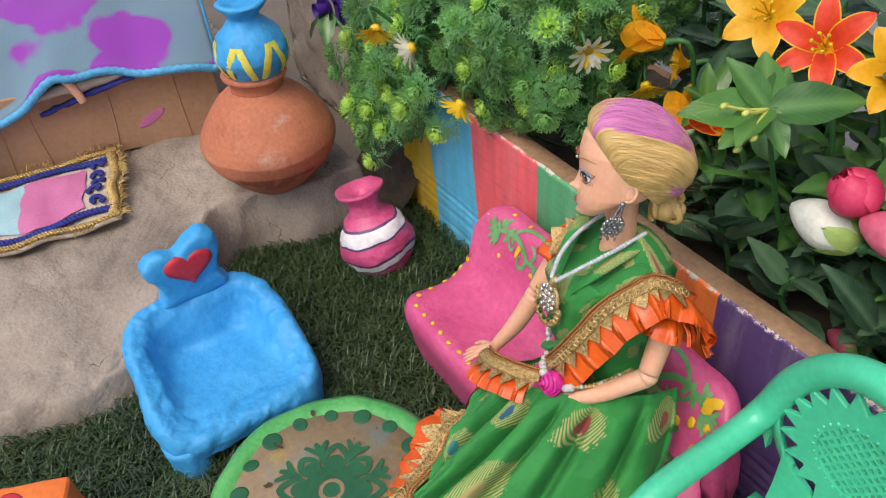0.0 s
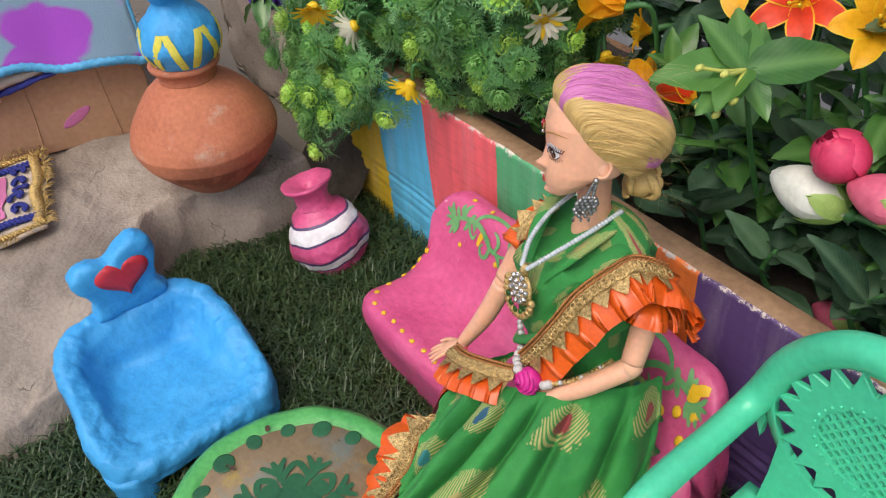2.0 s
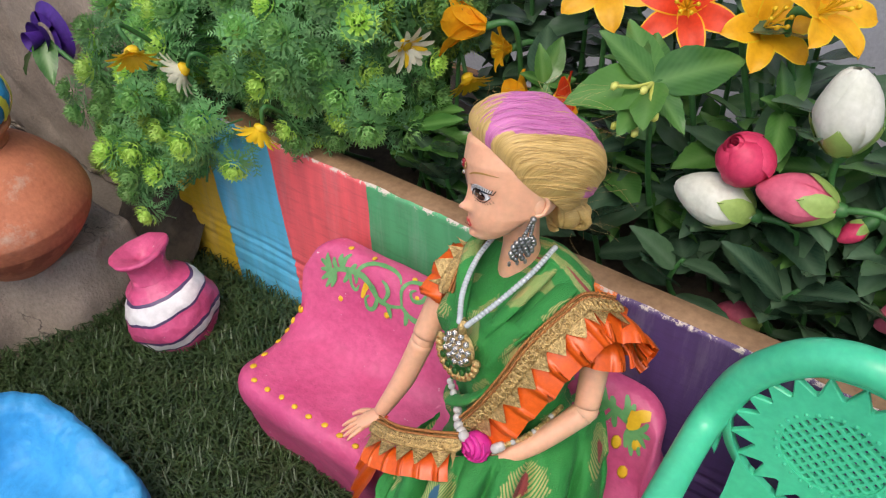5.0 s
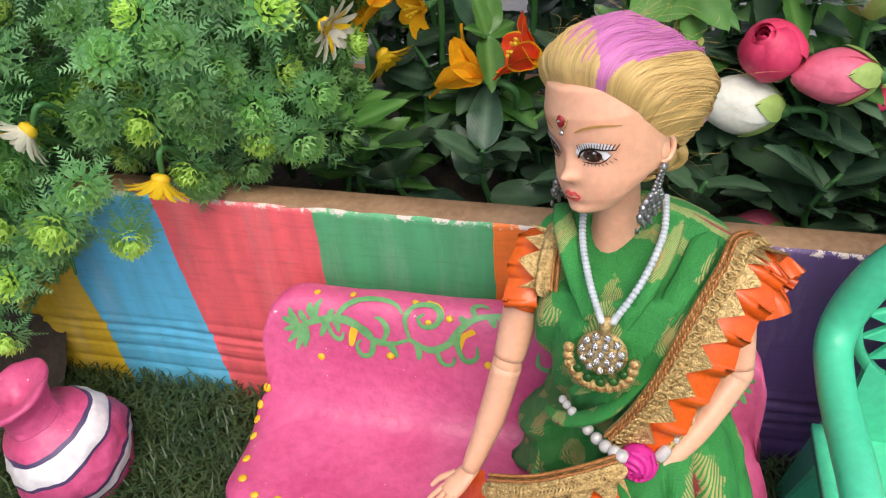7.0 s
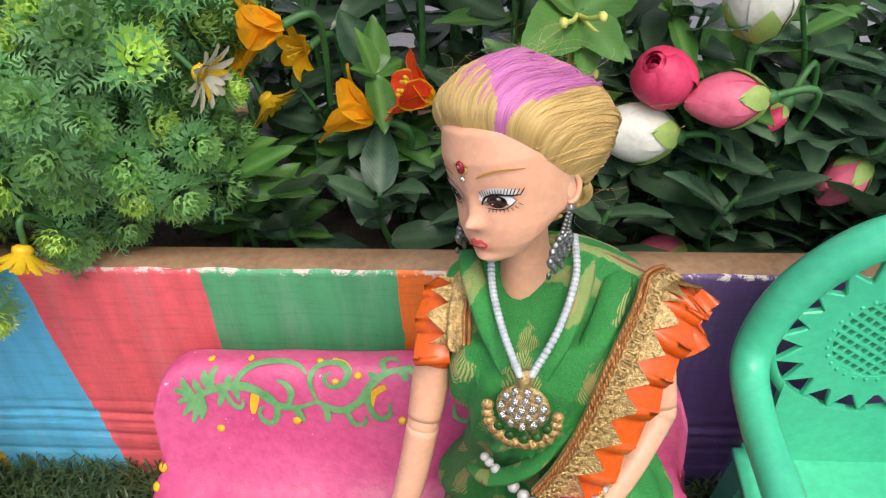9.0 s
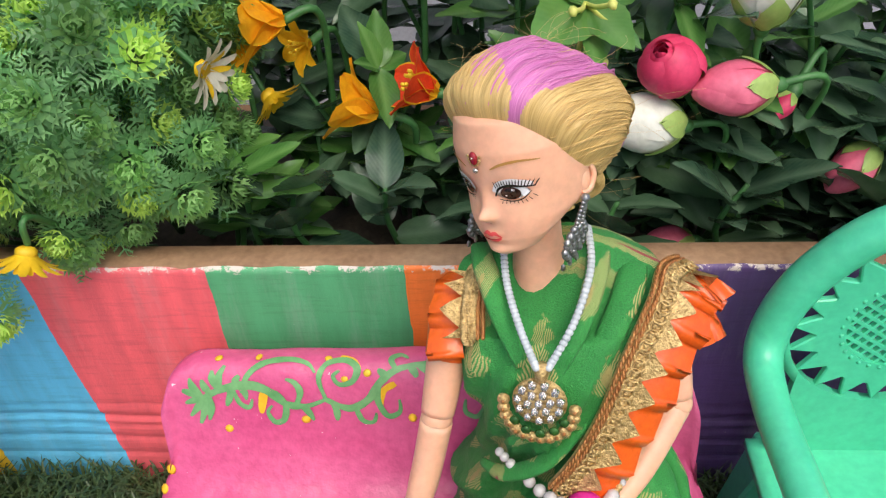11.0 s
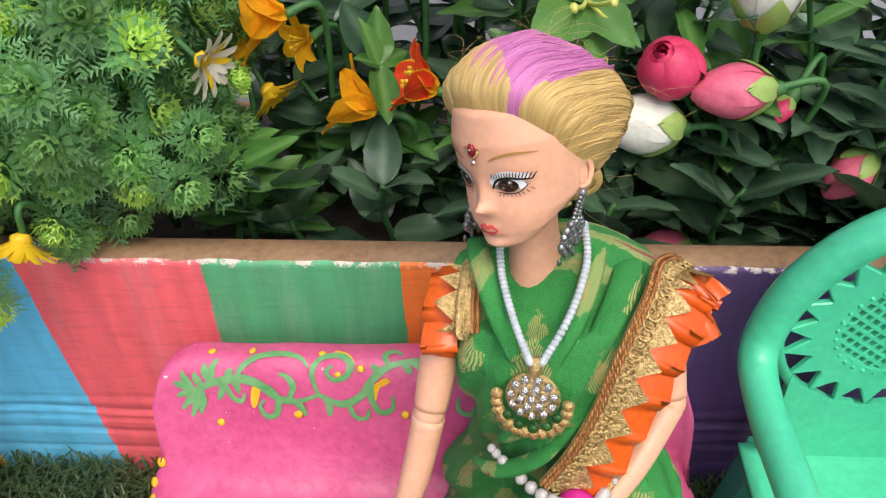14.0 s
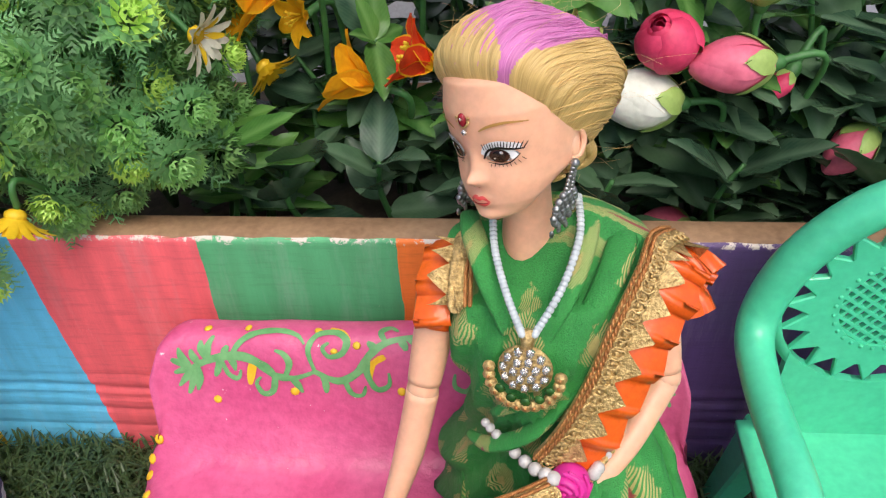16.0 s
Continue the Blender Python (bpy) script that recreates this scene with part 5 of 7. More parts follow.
NA, NT = 280, 90
grid = [[hair_local(lerp(-1, 1, i / NA), j / NT) for j in range(NT + 1)] for i in range(NA + 1)]
vv = [[bm.verts.new(hd(*p)) for p in row] for row in grid]
for i in range(NA):
    for j in range(NT):
        c = (grid[i][j] + grid[i + 1][j + 1]) / 2
        bm.faces.new((vv[i][j], vv[i + 1][j], vv[i + 1][j + 1], vv[i][j + 1])).material_index = HP if in_pink(c) else HA
rng = random.Random(11)
# combed locks lying on the mass, from the hairline to the back
cloud = np.array([p[:] for row in grid for p in row])
cpsi = np.arctan2(cloud[:, 0], cloud[:, 2] + 0.04)
for k in range(420):
    ps = rng.uniform(-1.9, 1.9)
    y0 = rng.uniform(-0.17, 0.05)
    y1 = min(0.235, y0 + rng.uniform(0.14, 0.36))
    drift, line = rng.uniform(-0.06, 0.06), []
    for j in range(8):
        y = lerp(y0, y1, j / 7)
        q = ps + drift * j / 7 + 0.22 * (ps if abs(ps) < 1 else ps / abs(ps)) * smooth01(j / 7) * (0.4 if abs(ps) < 0.7 else 1)
        d2 = ((cpsi - q) * 0.2) ** 2 + (cloud[:, 1] - y) ** 2
        b = int(d2.argmin())
        if d2[b] > 0.0002:
            continue
        p = Vector(cloud[b])
        line.append(p + (p - Vector((0, 0.05, 0.03))).normalized() * rng.uniform(0.0002, 0.0016))
    if len(line) > 4:
        tube(bm, [hd(*p) for p in line], [0.0006, rng.uniform(0.0016, 0.0034), rng.uniform(0.0016, 0.0032), 0.0006], 5, mi=HP if in_pink(line[len(line) // 2]) else HA, n=18, flat=0.6)
# low loose bun of coiled locks
bun = Vector((-0.035, 0.150, -0.095))
ball(bm, hd(*bun), 0.062, 24, HA, (1.05, 0.8, 0.95), HROT)
for k in range(30):
    a0, r0 = k * 0.9, 0.026 + 0.038 * ((k * 0.618) % 1)
    pts = [hd(*(bun + Vector((r0 * 1.1 * math.cos(a0 + q * 2.6), 0.045 * math.sin(k * 1.7 + q * 2) + 0.02 * (1 - r0 / 0.07), r0 * math.sin(a0 + q * 2.6))))) for q in (0, .25, .5, .75, 1)]
    tube(bm, pts, [0.004, 0.011, 0.013, 0.011, 0.004], 8, mi=HA, n=18)
for k in range(66):
    p = hair_local(rng.uniform(-1, 1), rng.uniform(0, 1)) if k < 55 else bun + Vector((rng.uniform(-.07, .07), rng.uniform(0, .06), rng.uniform(-.06, .07)))
    d = (p - Vector((0, 0.05, 0.03))).normalized()
    q = p + d * rng.uniform(0.01, 0.04) + Vector((rng.uniform(-.05, .05), rng.uniform(-.01, .08), rng.uniform(-.03, .02)))
    r = q + d * rng.uniform(-0.01, 0.03) + Vector((rng.uniform(-.06, .06), rng.uniform(0, .10), rng.uniform(-.07, .02)))
    tube(bm, [hd(*p), hd(*q), hd(*r)], 0.00026, 3, mi=HA, n=8)

# neck
tube(bm, [(1.01, -0.41, 1.38), (0.995, -0.405, 1.50), (0.975, -0.39, 1.64)], [0.085, 0.054, 0.056], 24, mi=SK)

# torso and wrapped cloth
TF = Vector((-0.22, -0.975, 0)).normalized()
TS = Vector((-TF.y, TF.x, 0))


def wrap(a, z):
    """Slanting soft folds of the wrapped cloth."""
    s = math.cos(a) * 0.6 - z * 1.0
    return 0.016 * (1 - 2 * abs(math.sin(s * 15))) + 0.007 * math.sin(s * 61 + 1) + 0.014 * noise.noise(Vector((math.cos(a) * 2, math.sin(a) * 2, z * 4)))


TORSO = [(0.47, 1.08, -0.44, 0.31, 0.25), (0.62, 1.08, -0.46, 0.30, 0.26), (0.78, 1.06, -0.475, 0.235, 0.205), (0.92, 1.05, -0.485, 0.185, 0.165), (1.05, 1.045, -0.49, 0.195, 0.185), (1.18, 1.04, -0.49, 0.225, 0.21), (1.30, 1.03, -0.475, 0.25, 0.215), (1.39, 1.03, -0.45, 0.265, 0.18), (1.445, 1.035, -0.43, 0.225, 0.135), (1.475, 1.03, -0.42, 0.15, 0.105), (1.49, 1.02, -0.415, 0.085, 0.08)]
rings = []
for k in range(61):
    t = k / 60 * (len(TORSO) - 1)
    row = [float(np.interp(t, range(len(TORSO)), [r[j] for r in TORSO])) for j in range(5)]
    z, cx, cy, w, d = row
    ring = []
    for i in range(72):
        a = 2 * math.pi * i / 72
        r = 1 + wrap(a, z) / 0.2 * smooth01((1.50 - z) / 0.15)
        ring.append(Vector((cx, cy, z + 0.035 * math.cos(a) * smooth01((z - 1.2) / 0.2) - 0.085 * max(0, math.sin(a)) * smooth01((z - 1.36) / 0.1))) + (TS * w * math.cos(a) + TF * d * math.sin(a)) * r)
    rings.append(ring)
UVS = {}
for k, ring in enumerate(skin(bm, rings, mi=SA)):
    for i, v in enumerate(ring):
        UVS[v] = (0.23 * abs((i / 72 + 0.25) % 1 - 0.5) * 2 * math.pi, v.co.z * 1.05)
# loose folded edge of the shawl round the left of the neck
tube(bm, [(1.08, -0.34, 1.455), (1.125, -0.40, 1.50), (1.115, -0.51, 1.48), (1.07, -0.61, 1.40), (1.01, -0.67, 1.30)], [0.02, 0.026, 0.026, 0.022, 0.012], 10, mi=SA, flat=0.5)
tube(bm, [(1.17, -0.35, 1.43), (1.20, -0.42, 1.475), (1.185, -0.53, 1.46), (1.12, -0.63, 1.36), (1.02, -0.68, 1.2), (0.92, -0.66, 1.08)], [0.02, 0.032, 0.034, 0.03, 0.026, 0.010], 12, mi=SA, flat=0.4)
tube(bm, [(0.86, -0.38, 1.46), (0.875, -0.48, 1.47), (0.91, -0.58, 1.42), (0.95, -0.65, 1.34)], [0.02, 0.028, 0.026, 0.012], 10, mi=SA, flat=0.5)
tube(bm, [(1.12, -0.67, 1.22), (1.02, -0.70, 1.08), (0.92, -0.67, 0.98), (0.86, -0.6, 0.93)], [0.012, 0.024, 0.022, 0.01], 10, mi=SA, flat=0.5)


def limb(pts, rad, mi=SK):
    tube(bm, pts, rad, 18, mi=mi)


# right arm, hand on the seat; left arm across the lap
limb([(0.80, -0.47, 1.34), (0.775, -0.53, 1.20), (0.755, -0.582, 1.10)], [0.05, 0.047, 0.041])
ball(bm, (0.752, -0.586, 1.085), 0.040, 14, SK)
limb([(0.751, -0.588, 1.075), (0.715, -0.655, 0.92), (0.667, -0.735, 0.785)], [0.041, 0.038, 0.024])
limb([(1.29, -0.42, 1.36), (1.32, -0.49, 1.22), (1.335, -0.54, 1.115)], [0.044, 0.042, 0.038])
ball(bm, (1.335, -0.545, 1.098), 0.040, 14, SK)
limb([(1.333, -0.55, 1.09), (1.24, -0.67, 0.995), (1.115, -0.79, 0.905)], [0.038, 0.034, 0.022])


def hand(at, d, across, size=1.0):
    at, d, across = Vector(at), Vector(d).normalized(), Vector(across).normalized()
    tube(bm, [at - d * 0.02, at + d * 0.05 * size, at + d * 0.09 * size], [0.024 * size, 0.034 * size, 0.03 * size], 10, mi=SK, flat=0.5)
    for k in range(4):
        o = across * (k - 1.5) * 0.0165 * size
        tube(bm, [at + d * 0.08 * size + o, at + d * 0.12 * size + o * 1.3 + Vector((0, 0, -0.003)), at + d * (0.168 - 0.012 * abs(k - 1.3)) * size + o * 1.5 + Vector((0, 0, -0.012))], [0.0105 * size, 0.009 * size, 0.005 * size], 6, mi=SK)
    tube(bm, [at + d * 0.03 * size - across * 0.025 * size, at + d * 0.07 * size - across * 0.05 * size, at + d * 0.105 * size - across * 0.055 * size], [0.012, 0.010, 0.006], 6, mi=SK)


hand((0.667, -0.735, 0.785), (-0.6, -0.62, -0.5), (0.75, -0.6, 0.1))
hand((1.115, -0.79, 0.905), (-0.88, -0.42, -0.05), (0.3, -0.6, 0.7))

# skirt: from the waist over the lap, falling in deep folds to a hem that sweeps up beside the table
WAIST = [(0.84, -0.62, 0.80), (0.86, -0.78, 0.87), (0.95, -0.84, 0.93), (1.06, -0.82, 0.95), (1.20, -0.72, 0.97), (1.31, -0.53, 0.95), (1.33, -0.36, 0.90)]
KNEE = [(0.84, -0.88, 0.80), (0.89, -1.00, 0.86), (0.99, -1.06, 0.90), (1.13, -1.03, 0.90), (1.29, -0.88, 0.88), (1.40, -0.64, 0.82), (1.41, -0.40, 0.74)]
HEMLINE = [(0.875, -0.985, 0.72), (0.93, -1.10, 0.69), (0.995, -1.275, 0.675), (1.07, -1.40, 0.66), (1.24, -1.36, 0.50), (1.52, -1.05, 0.25), (1.46, -0.56, 0.44)]
rows = []
NS = 200
for k in range(45):
    t = k / 44
    row = []
    for i in range(NS + 1):
        q = i / NS
        w, kn, h = curve_at(WAIST, q), curve_at(KNEE, q), curve_at(HEMLINE, q)
        p = w * (1 - t) ** 2 + kn * (2 * t * (1 - t)) * 1.0 + h * t * t
        out = Vector((lerp(-0.55, 0.75, q), -0.65, 0.45)).normalized()
        ph = q * 52 + 3.6 * noise.noise(Vector((q * 3, t * 1.2, 0)))
        fold = 0.45 - 1.9 * math.exp(-(math.sin(ph * 0.5) / 0.42) ** 2)
        f = (0.052 * fold + 0.012 * math.sin(q * 57 + 2 - t * 4)) * smooth01(t * 1.8 + 0.12) * smooth01((1 - q) * 9) + 0.020 * noise.noise(Vector((q * 8, t * 5, 2))) + 0.009 * noise.noise(Vector((q * 24, t * 13, 6)))
        row.append(p + out * f)
    rows.append(row)
for k, ring in enumerate(skin(bm, rows, closed=False, mi=SA)):
    for i, v in enumerate(ring):
        UVS[v] = (0.66 * i / NS, -0.40 * k / 44)
HEM = [tuple(rows[-1][int(NS * q)]) for q in (0.0, 0.07, 0.15, 0.24, 0.33, 0.42, 0.52, 0.64)]


def pleats(line, out, width, count, depth, mi, rise):
    """A box-pleated strip along a line: each pleat folds over the next; out: the way it stands off, rise: the side it faces."""
    rows = []
    per = 10
    n = count * per
    for k in range(n + 1):
        t = k / n
        p = curve_at(line, t)
        d = (curve_at(line, min(1, t + .01)) - curve_at(line, max(0, t - .01))).normalized()
        o = curve_at(out, t)
        o = (o - d * o.dot(d)).normalized()
        nr = d.cross(o).normalized()
        if nr.dot(curve_at(rise, t)) < 0:
            nr = -nr
        ph = (k % per) / per
        step = ph / 0.7 if ph < 0.7 else (1 - ph) / 0.3
        big = 0.75 + 0.5 * noise.noise(Vector((t * count * 0.6, 7.3, width * 50)))
        wv = width * (0.97 + 0.05 * step + 0.08 * noise.noise(Vector((t * count * 0.7, 3, 0))))
        row = []
        for j in range(8):
            s = j / 7
            row.append(p + o * wv * s + nr * (depth * big * (step - 0.35) * (0.35 + 0.65 * s) + 0.010 * math.sin(math.pi * s)) + d * depth * 0.9 * s * (step - 0.5) * (0.6 if ph < 0.7 else -0.9))
        rows.append(row)
    skin(bm, rows, closed=False, mi=mi)


def lace(line, side, width, lift=0.010, zig=0, face=(-0.1, -0.8, 0.6)):
    """A gold braid along a line: a corded edge, raised loops and a toothed outer edge."""
    n = 160
    rows, teeth = [], []
    cord = []
    for k in range(n + 1):
        t = k / n
        p = curve_at(line, t)
        d = (curve_at(line, min(1, t + .01)) - curve_at(line, max(0, t - .01))).normalized()
        o = curve_at(side, t)
        o = (o - d * o.dot(d)).normalized()
        nr = d.cross(o).normalized()
        if nr.dot(Vector(face)) < 0:
            nr = -nr
        rows.append([p, p + nr * lift, p + o * width * 0.3 + nr * lift, p + o * width * 0.32 + nr * lift * 1.3, p + o * width + nr * lift * 1.1])
        saw = abs((k * zig / n) % 1 - 0.5) * 2
        teeth.append([p + o * width + nr * lift, p + o * width * (1.05 + 0.85 * saw) + nr * (lift * 1.4 + 0.012 * saw)])
        cord.append((p + nr * lift * 1.2, d, o, nr))
    skin(bm, rows, closed=False, mi=GO)
    skin(bm, teeth, closed=False, mi=GO)
    for q, mm in ((0.03, BD), (0.26, BD)):
        for ph in (0, math.pi):
            tube(bm, [c[0] + c[2] * width * (q + 0.04 * math.sin(i * 1.3 + ph)) + c[3] * 0.003 * math.cos(i * 1.3 + ph) for i, c in enumerate(cord)], 0.0034, 5, mi=mm, n=320)
    for i in range(2, n, 4):
        c = cord[i]
        q = [c[0] + c[2] * width * lerp(0.36, 0.95, 0.5 + 0.5 * math.cos(u)) + c[1] * 0.016 * math.sin(u) + c[3] * 0.003 for u in (0, 1.05, 2.1, 3.14, 4.2, 5.24, 6.28)]
        tube(bm, q, 0.0036, 4, mi=GO, n=12)
        ball(bm, c[0] + c[2] * width * 0.62 + c[3] * 0.004, 0.006, 5, GO)


# border of the shawl: from behind the left shoulder across the chest to the waist
BORDER = [(1.325, -0.345, 1.30), (1.312, -0.405, 1.425), (1.25, -0.485, 1.482), (1.218, -0.563, 1.46), (1.165, -0.64, 1.375), (1.122, -0.690, 1.26), (1.07, -0.725, 1.14), (1.015, -0.735, 1.035)]
SIDE_ = [(0.45, 0.2, -0.85), (0.75, 0.0, -0.6), (0.85, -0.15, -0.45), (0.9, -0.1, -0.4), (0.9, 0.0, -0.4), (0.88, 0.05, -0.42), (0.85, 0.05, -0.45), (0.75, -0.05, -0.6)]
RISE = [(0.6, 0.1, 0.6), (0.4, -0.4, 0.8), (0.2, -0.6, 0.8)] + [(0.1, -1, 0.4)] * 5
lace(BORDER, SIDE_, 0.055, 0.012, 12)
off = [tuple(Vector(p) + Vector(s).normalized() * 0.045) for p, s in zip(BORDER, SIDE_)]
pleats(off, SIDE_, 0.112, 10, 0.030, RU, RISE)
pleats([(1.33, -0.29, 1.16), (1.36, -0.32, 1.24), (1.37, -0.36, 1.33)], [(0.5, -0.2, -0.4)] * 3, 0.10, 3, 0.035, RU, [(0.5, -0.5, 0.3)] * 3)
# border on the lap
LAP = [(1.045, -0.785, 1.01), (0.95, -0.82, 0.985), (0.85, -0.83, 0.94), (0.745, -0.80, 0.875)]
LS = [(0.02, -0.88, -0.42)] * 4
lace(LAP, LS, 0.06, 0.016, 6, (0, -0.7, 0.7))
pleats([tuple(Vector(p) + Vector(s).normalized() * 0.066) for p, s in zip(LAP, LS)], LS, 0.085, 6, 0.020, RU, [(0, -0.7, 0.7)] * 4)
# right sleeve: braid, frill and cuff
lace([(0.885, -0.45, 1.435), (0.88, -0.49, 1.42), (0.872, -0.535, 1.39), (0.87, -0.57, 1.345)], [(-0.85, -0.15, -0.3)] * 4, 0.052, 0.012, 3, (-0.4, -0.7, 0.6))
pleats([(0.85, -0.42, 1.405), (0.83, -0.48, 1.39), (0.82, -0.545, 1.345), (0.825, -0.585, 1.295)], [(-0.9, -0.1, -0.30), (-0.9, -0.1, -0.35), (-0.8, -0.2, -0.55), (-0.6, -0.4, -0.7)], 0.085, 3, 0.030, RU, [(-0.5, -0.6, 0.6)] * 4)
tube(bm, [(0.80, -0.475, 1.34), (0.79, -0.50, 1.27), (0.782, -0.52, 1.235)], [0.060, 0.056, 0.054], 18, mi=RU)
# frilled sleeve end round the left upper arm
AX = Vector((0.15, -0.45, -0.85)).normalized()
AU = AX.cross(Vector((0, 1, 0.3))).normalized()
AV = AX.cross(AU)
AR = [0.066 * (AU * math.cos(math.pi * k / 4) + AV * math.sin(math.pi * k / 4)) for k in range(9)]
pleats([tuple(Vector((1.305, -0.455, 1.33)) + r) for r in AR], [tuple(AX * 0.7 + r * 7) for r in AR], 0.085, 9, 0.030, RU, [tuple(r) for r in AR])
tube(bm, [(1.285, -0.41, 1.40), (1.305, -0.455, 1.32), (1.312, -0.47, 1.28)], [0.070, 0.067, 0.064], 16, mi=RU)
# hem of the skirt
HS = [(-0.55, -0.35, -0.2), (-0.8, -0.35, -0.15), (-0.85, -0.4, -0.2), (-0.85, -0.5, -0.3), (-0.7, -0.6, -0.5), (-0.3, -0.8, -0.6), (0.1, -0.8, -0.7), (0.4, -0.7, -0.7)]
lace(HEM, HS, 0.075, 0.012, 13, (-0.1, -0.4, 0.9))
pleats([tuple(Vector(p) + Vector(q).normalized() * 0.065) for p, q in zip(HEM, HS)], HS, 0.115, 9, 0.020, RU, [(-0.1, -0.4, 0.9)] * 8)
# orange lining falling beside the right knee
skin(bm, [[Vector((lerp(0.70, 0.80, i / 12) - 0.02 * j, lerp(-0.74, -0.93, i / 12) + 0.018 * math.sin(i * 1.4 + j * 0.3), lerp(0.80, 0.42, j / 8) - 0.004 * i)) for i in range(13)] for j in range(9)], closed=False, mi=RU)
# ribbon end lying on the seat
tube(bm, [(1.36, -0.42, 0.62), (1.42, -0.50, 0.54), (1.45, -0.60, 0.475)], [0.02, 0.02, 0.018], 8, mi=OL, flat=0.3)

# necklaces: beads to a pendant
PEND = Vector((0.988, -0.712, 1.300))
for side in ([(1.105, -0.40, 1.525), (1.10, -0.52, 1.51), (1.06, -0.63, 1.46), (1.004, -0.70, 1.392)], [(0.915, -0.42, 1.50), (0.92, -0.53, 1.48), (0.945, -0.635, 1.445), (0.978, -0.70, 1.392)]):
    for k in range(32):
        ball(bm, curve_at(side, k / 31), 0.0096, 8, NP, (1, 1, 0.85))
PN = Vector((-0.2, -0.95, 0.22)).normalized()
PX = Vector((0, 0, 1)).cross(PN).normalized() * -1
PX = PX if PX.x > 0 else -PX
PR = Matrix((PX, PN.cross(PX) if PN.cross(PX).z > 0 else -PN.cross(PX), PN)).transposed()


def pend(x, z, o=0.0):
    return PEND + PR @ Vector((x, z, o))


ball(bm, pend(0, 0.0), 0.060, 22, GO, (1, 1, 0.25), PR)
for r, n in ((0, 1), (0.024, 6), (0.046, 11)):
    for i in range(n):
        a = 2 * math.pi * (i + r * 9) / max(n, 1)
        ball(bm, pend(r * math.cos(a), r * math.sin(a) + 0.005, 0.018 - 0.10 * r), 0.0118, 5, GE)
for i in range(14):
    a = math.pi * (0.98 + 1.04 * i / 13)
    c = (0.077 * math.cos(a), 0.084 * math.sin(a) - 0.010)
    ball(bm, pend(*c, 0.006), 0.0145, 10, GO, (1, 1, 0.8), PR)
    ball(bm, pend(*c, 0.016), 0.005, 6, BD)
    if i % 2 and 1 < i < 12:
        ball(bm, pend(0.064 * math.cos(a), 0.068 * math.sin(a) - 0.010, 0.012), 0.0125, 8, GM, (1, 1, 0.4), PR)
tube(bm, [pend(0, 0.055), pend(0, 0.08, 0.006), pend(0, 0.10)], [0.012, 0.016, 0.010], 8, mi=GO)
# waist string of pearls and ribbon rose
for k in range(10):
    p = curve_at([(0.905, -0.645, 1.03), (0.935, -0.665, 1.005), (0.966, -0.69, 0.99), (1.015, -0.755, 1.01), (1.06, -0.79, 1.02)], k / 9)
    ball(bm, p, lerp(0.0115, 0.0185, k / 9), 14, PE)
for k in range(20):
    p = curve_at([(1.155, -0.760, 1.000), (1.225, -0.665, 1.030), (1.255, -0.545, 1.050)], k / 19)
    ball(bm, p, 0.017 if k < 3 else 0.010, 8, PE if k < 3 or k % 5 == 0 else GO)
RC = Vector((1.10, -0.775, 0.99))
ball(bm, RC, 0.047, 18, RO, (1, 0.9, 1))
for k in range(9):
    a0 = k * 0.75
    tube(bm, [RC + Vector((0.05 * math.cos(a0 + s * 2.0) * (0.35 + .65 * s), -0.046 + 0.035 * s, 0.05 * math.sin(a0 + s * 2.0) * (0.35 + .65 * s))) for s in (0, .33, .66, 1)], [0.005, 0.010, 0.011, 0.005], 6, mi=RO, flat=0.6)
# comb direction for the hair fibres
uvl = bm.loops.layers.uv.new("UVMap")
inv = HROT.transposed()
for fc in bm.faces:
    if fc.material_index == SA:
        for lp in fc.loops:
            co = lp.vert.co
            lp[uvl].uv = UVS.get(lp.vert, (co.x * 1.2 - co.y * 0.7, co.z * 1.45))
    if fc.material_index in (HA, HP):
        for lp in fc.loops:
            q = inv @ (lp.vert.co - HC)
            lp[uvl].uv = (math.atan2(abs(q.x) if abs(q.x) > 0.05 else q.x, q.z + 0.12) if q.z + 0.12 > -0.02 else 3 + q.x, q.y * 4)
DOLL_BASE = (1.06, -0.5, 0.45)
solo("fashion_doll", bm, DM, DOLL_BASE, "blond doll in a green and orange draped dress, seated on sofa", "doll")

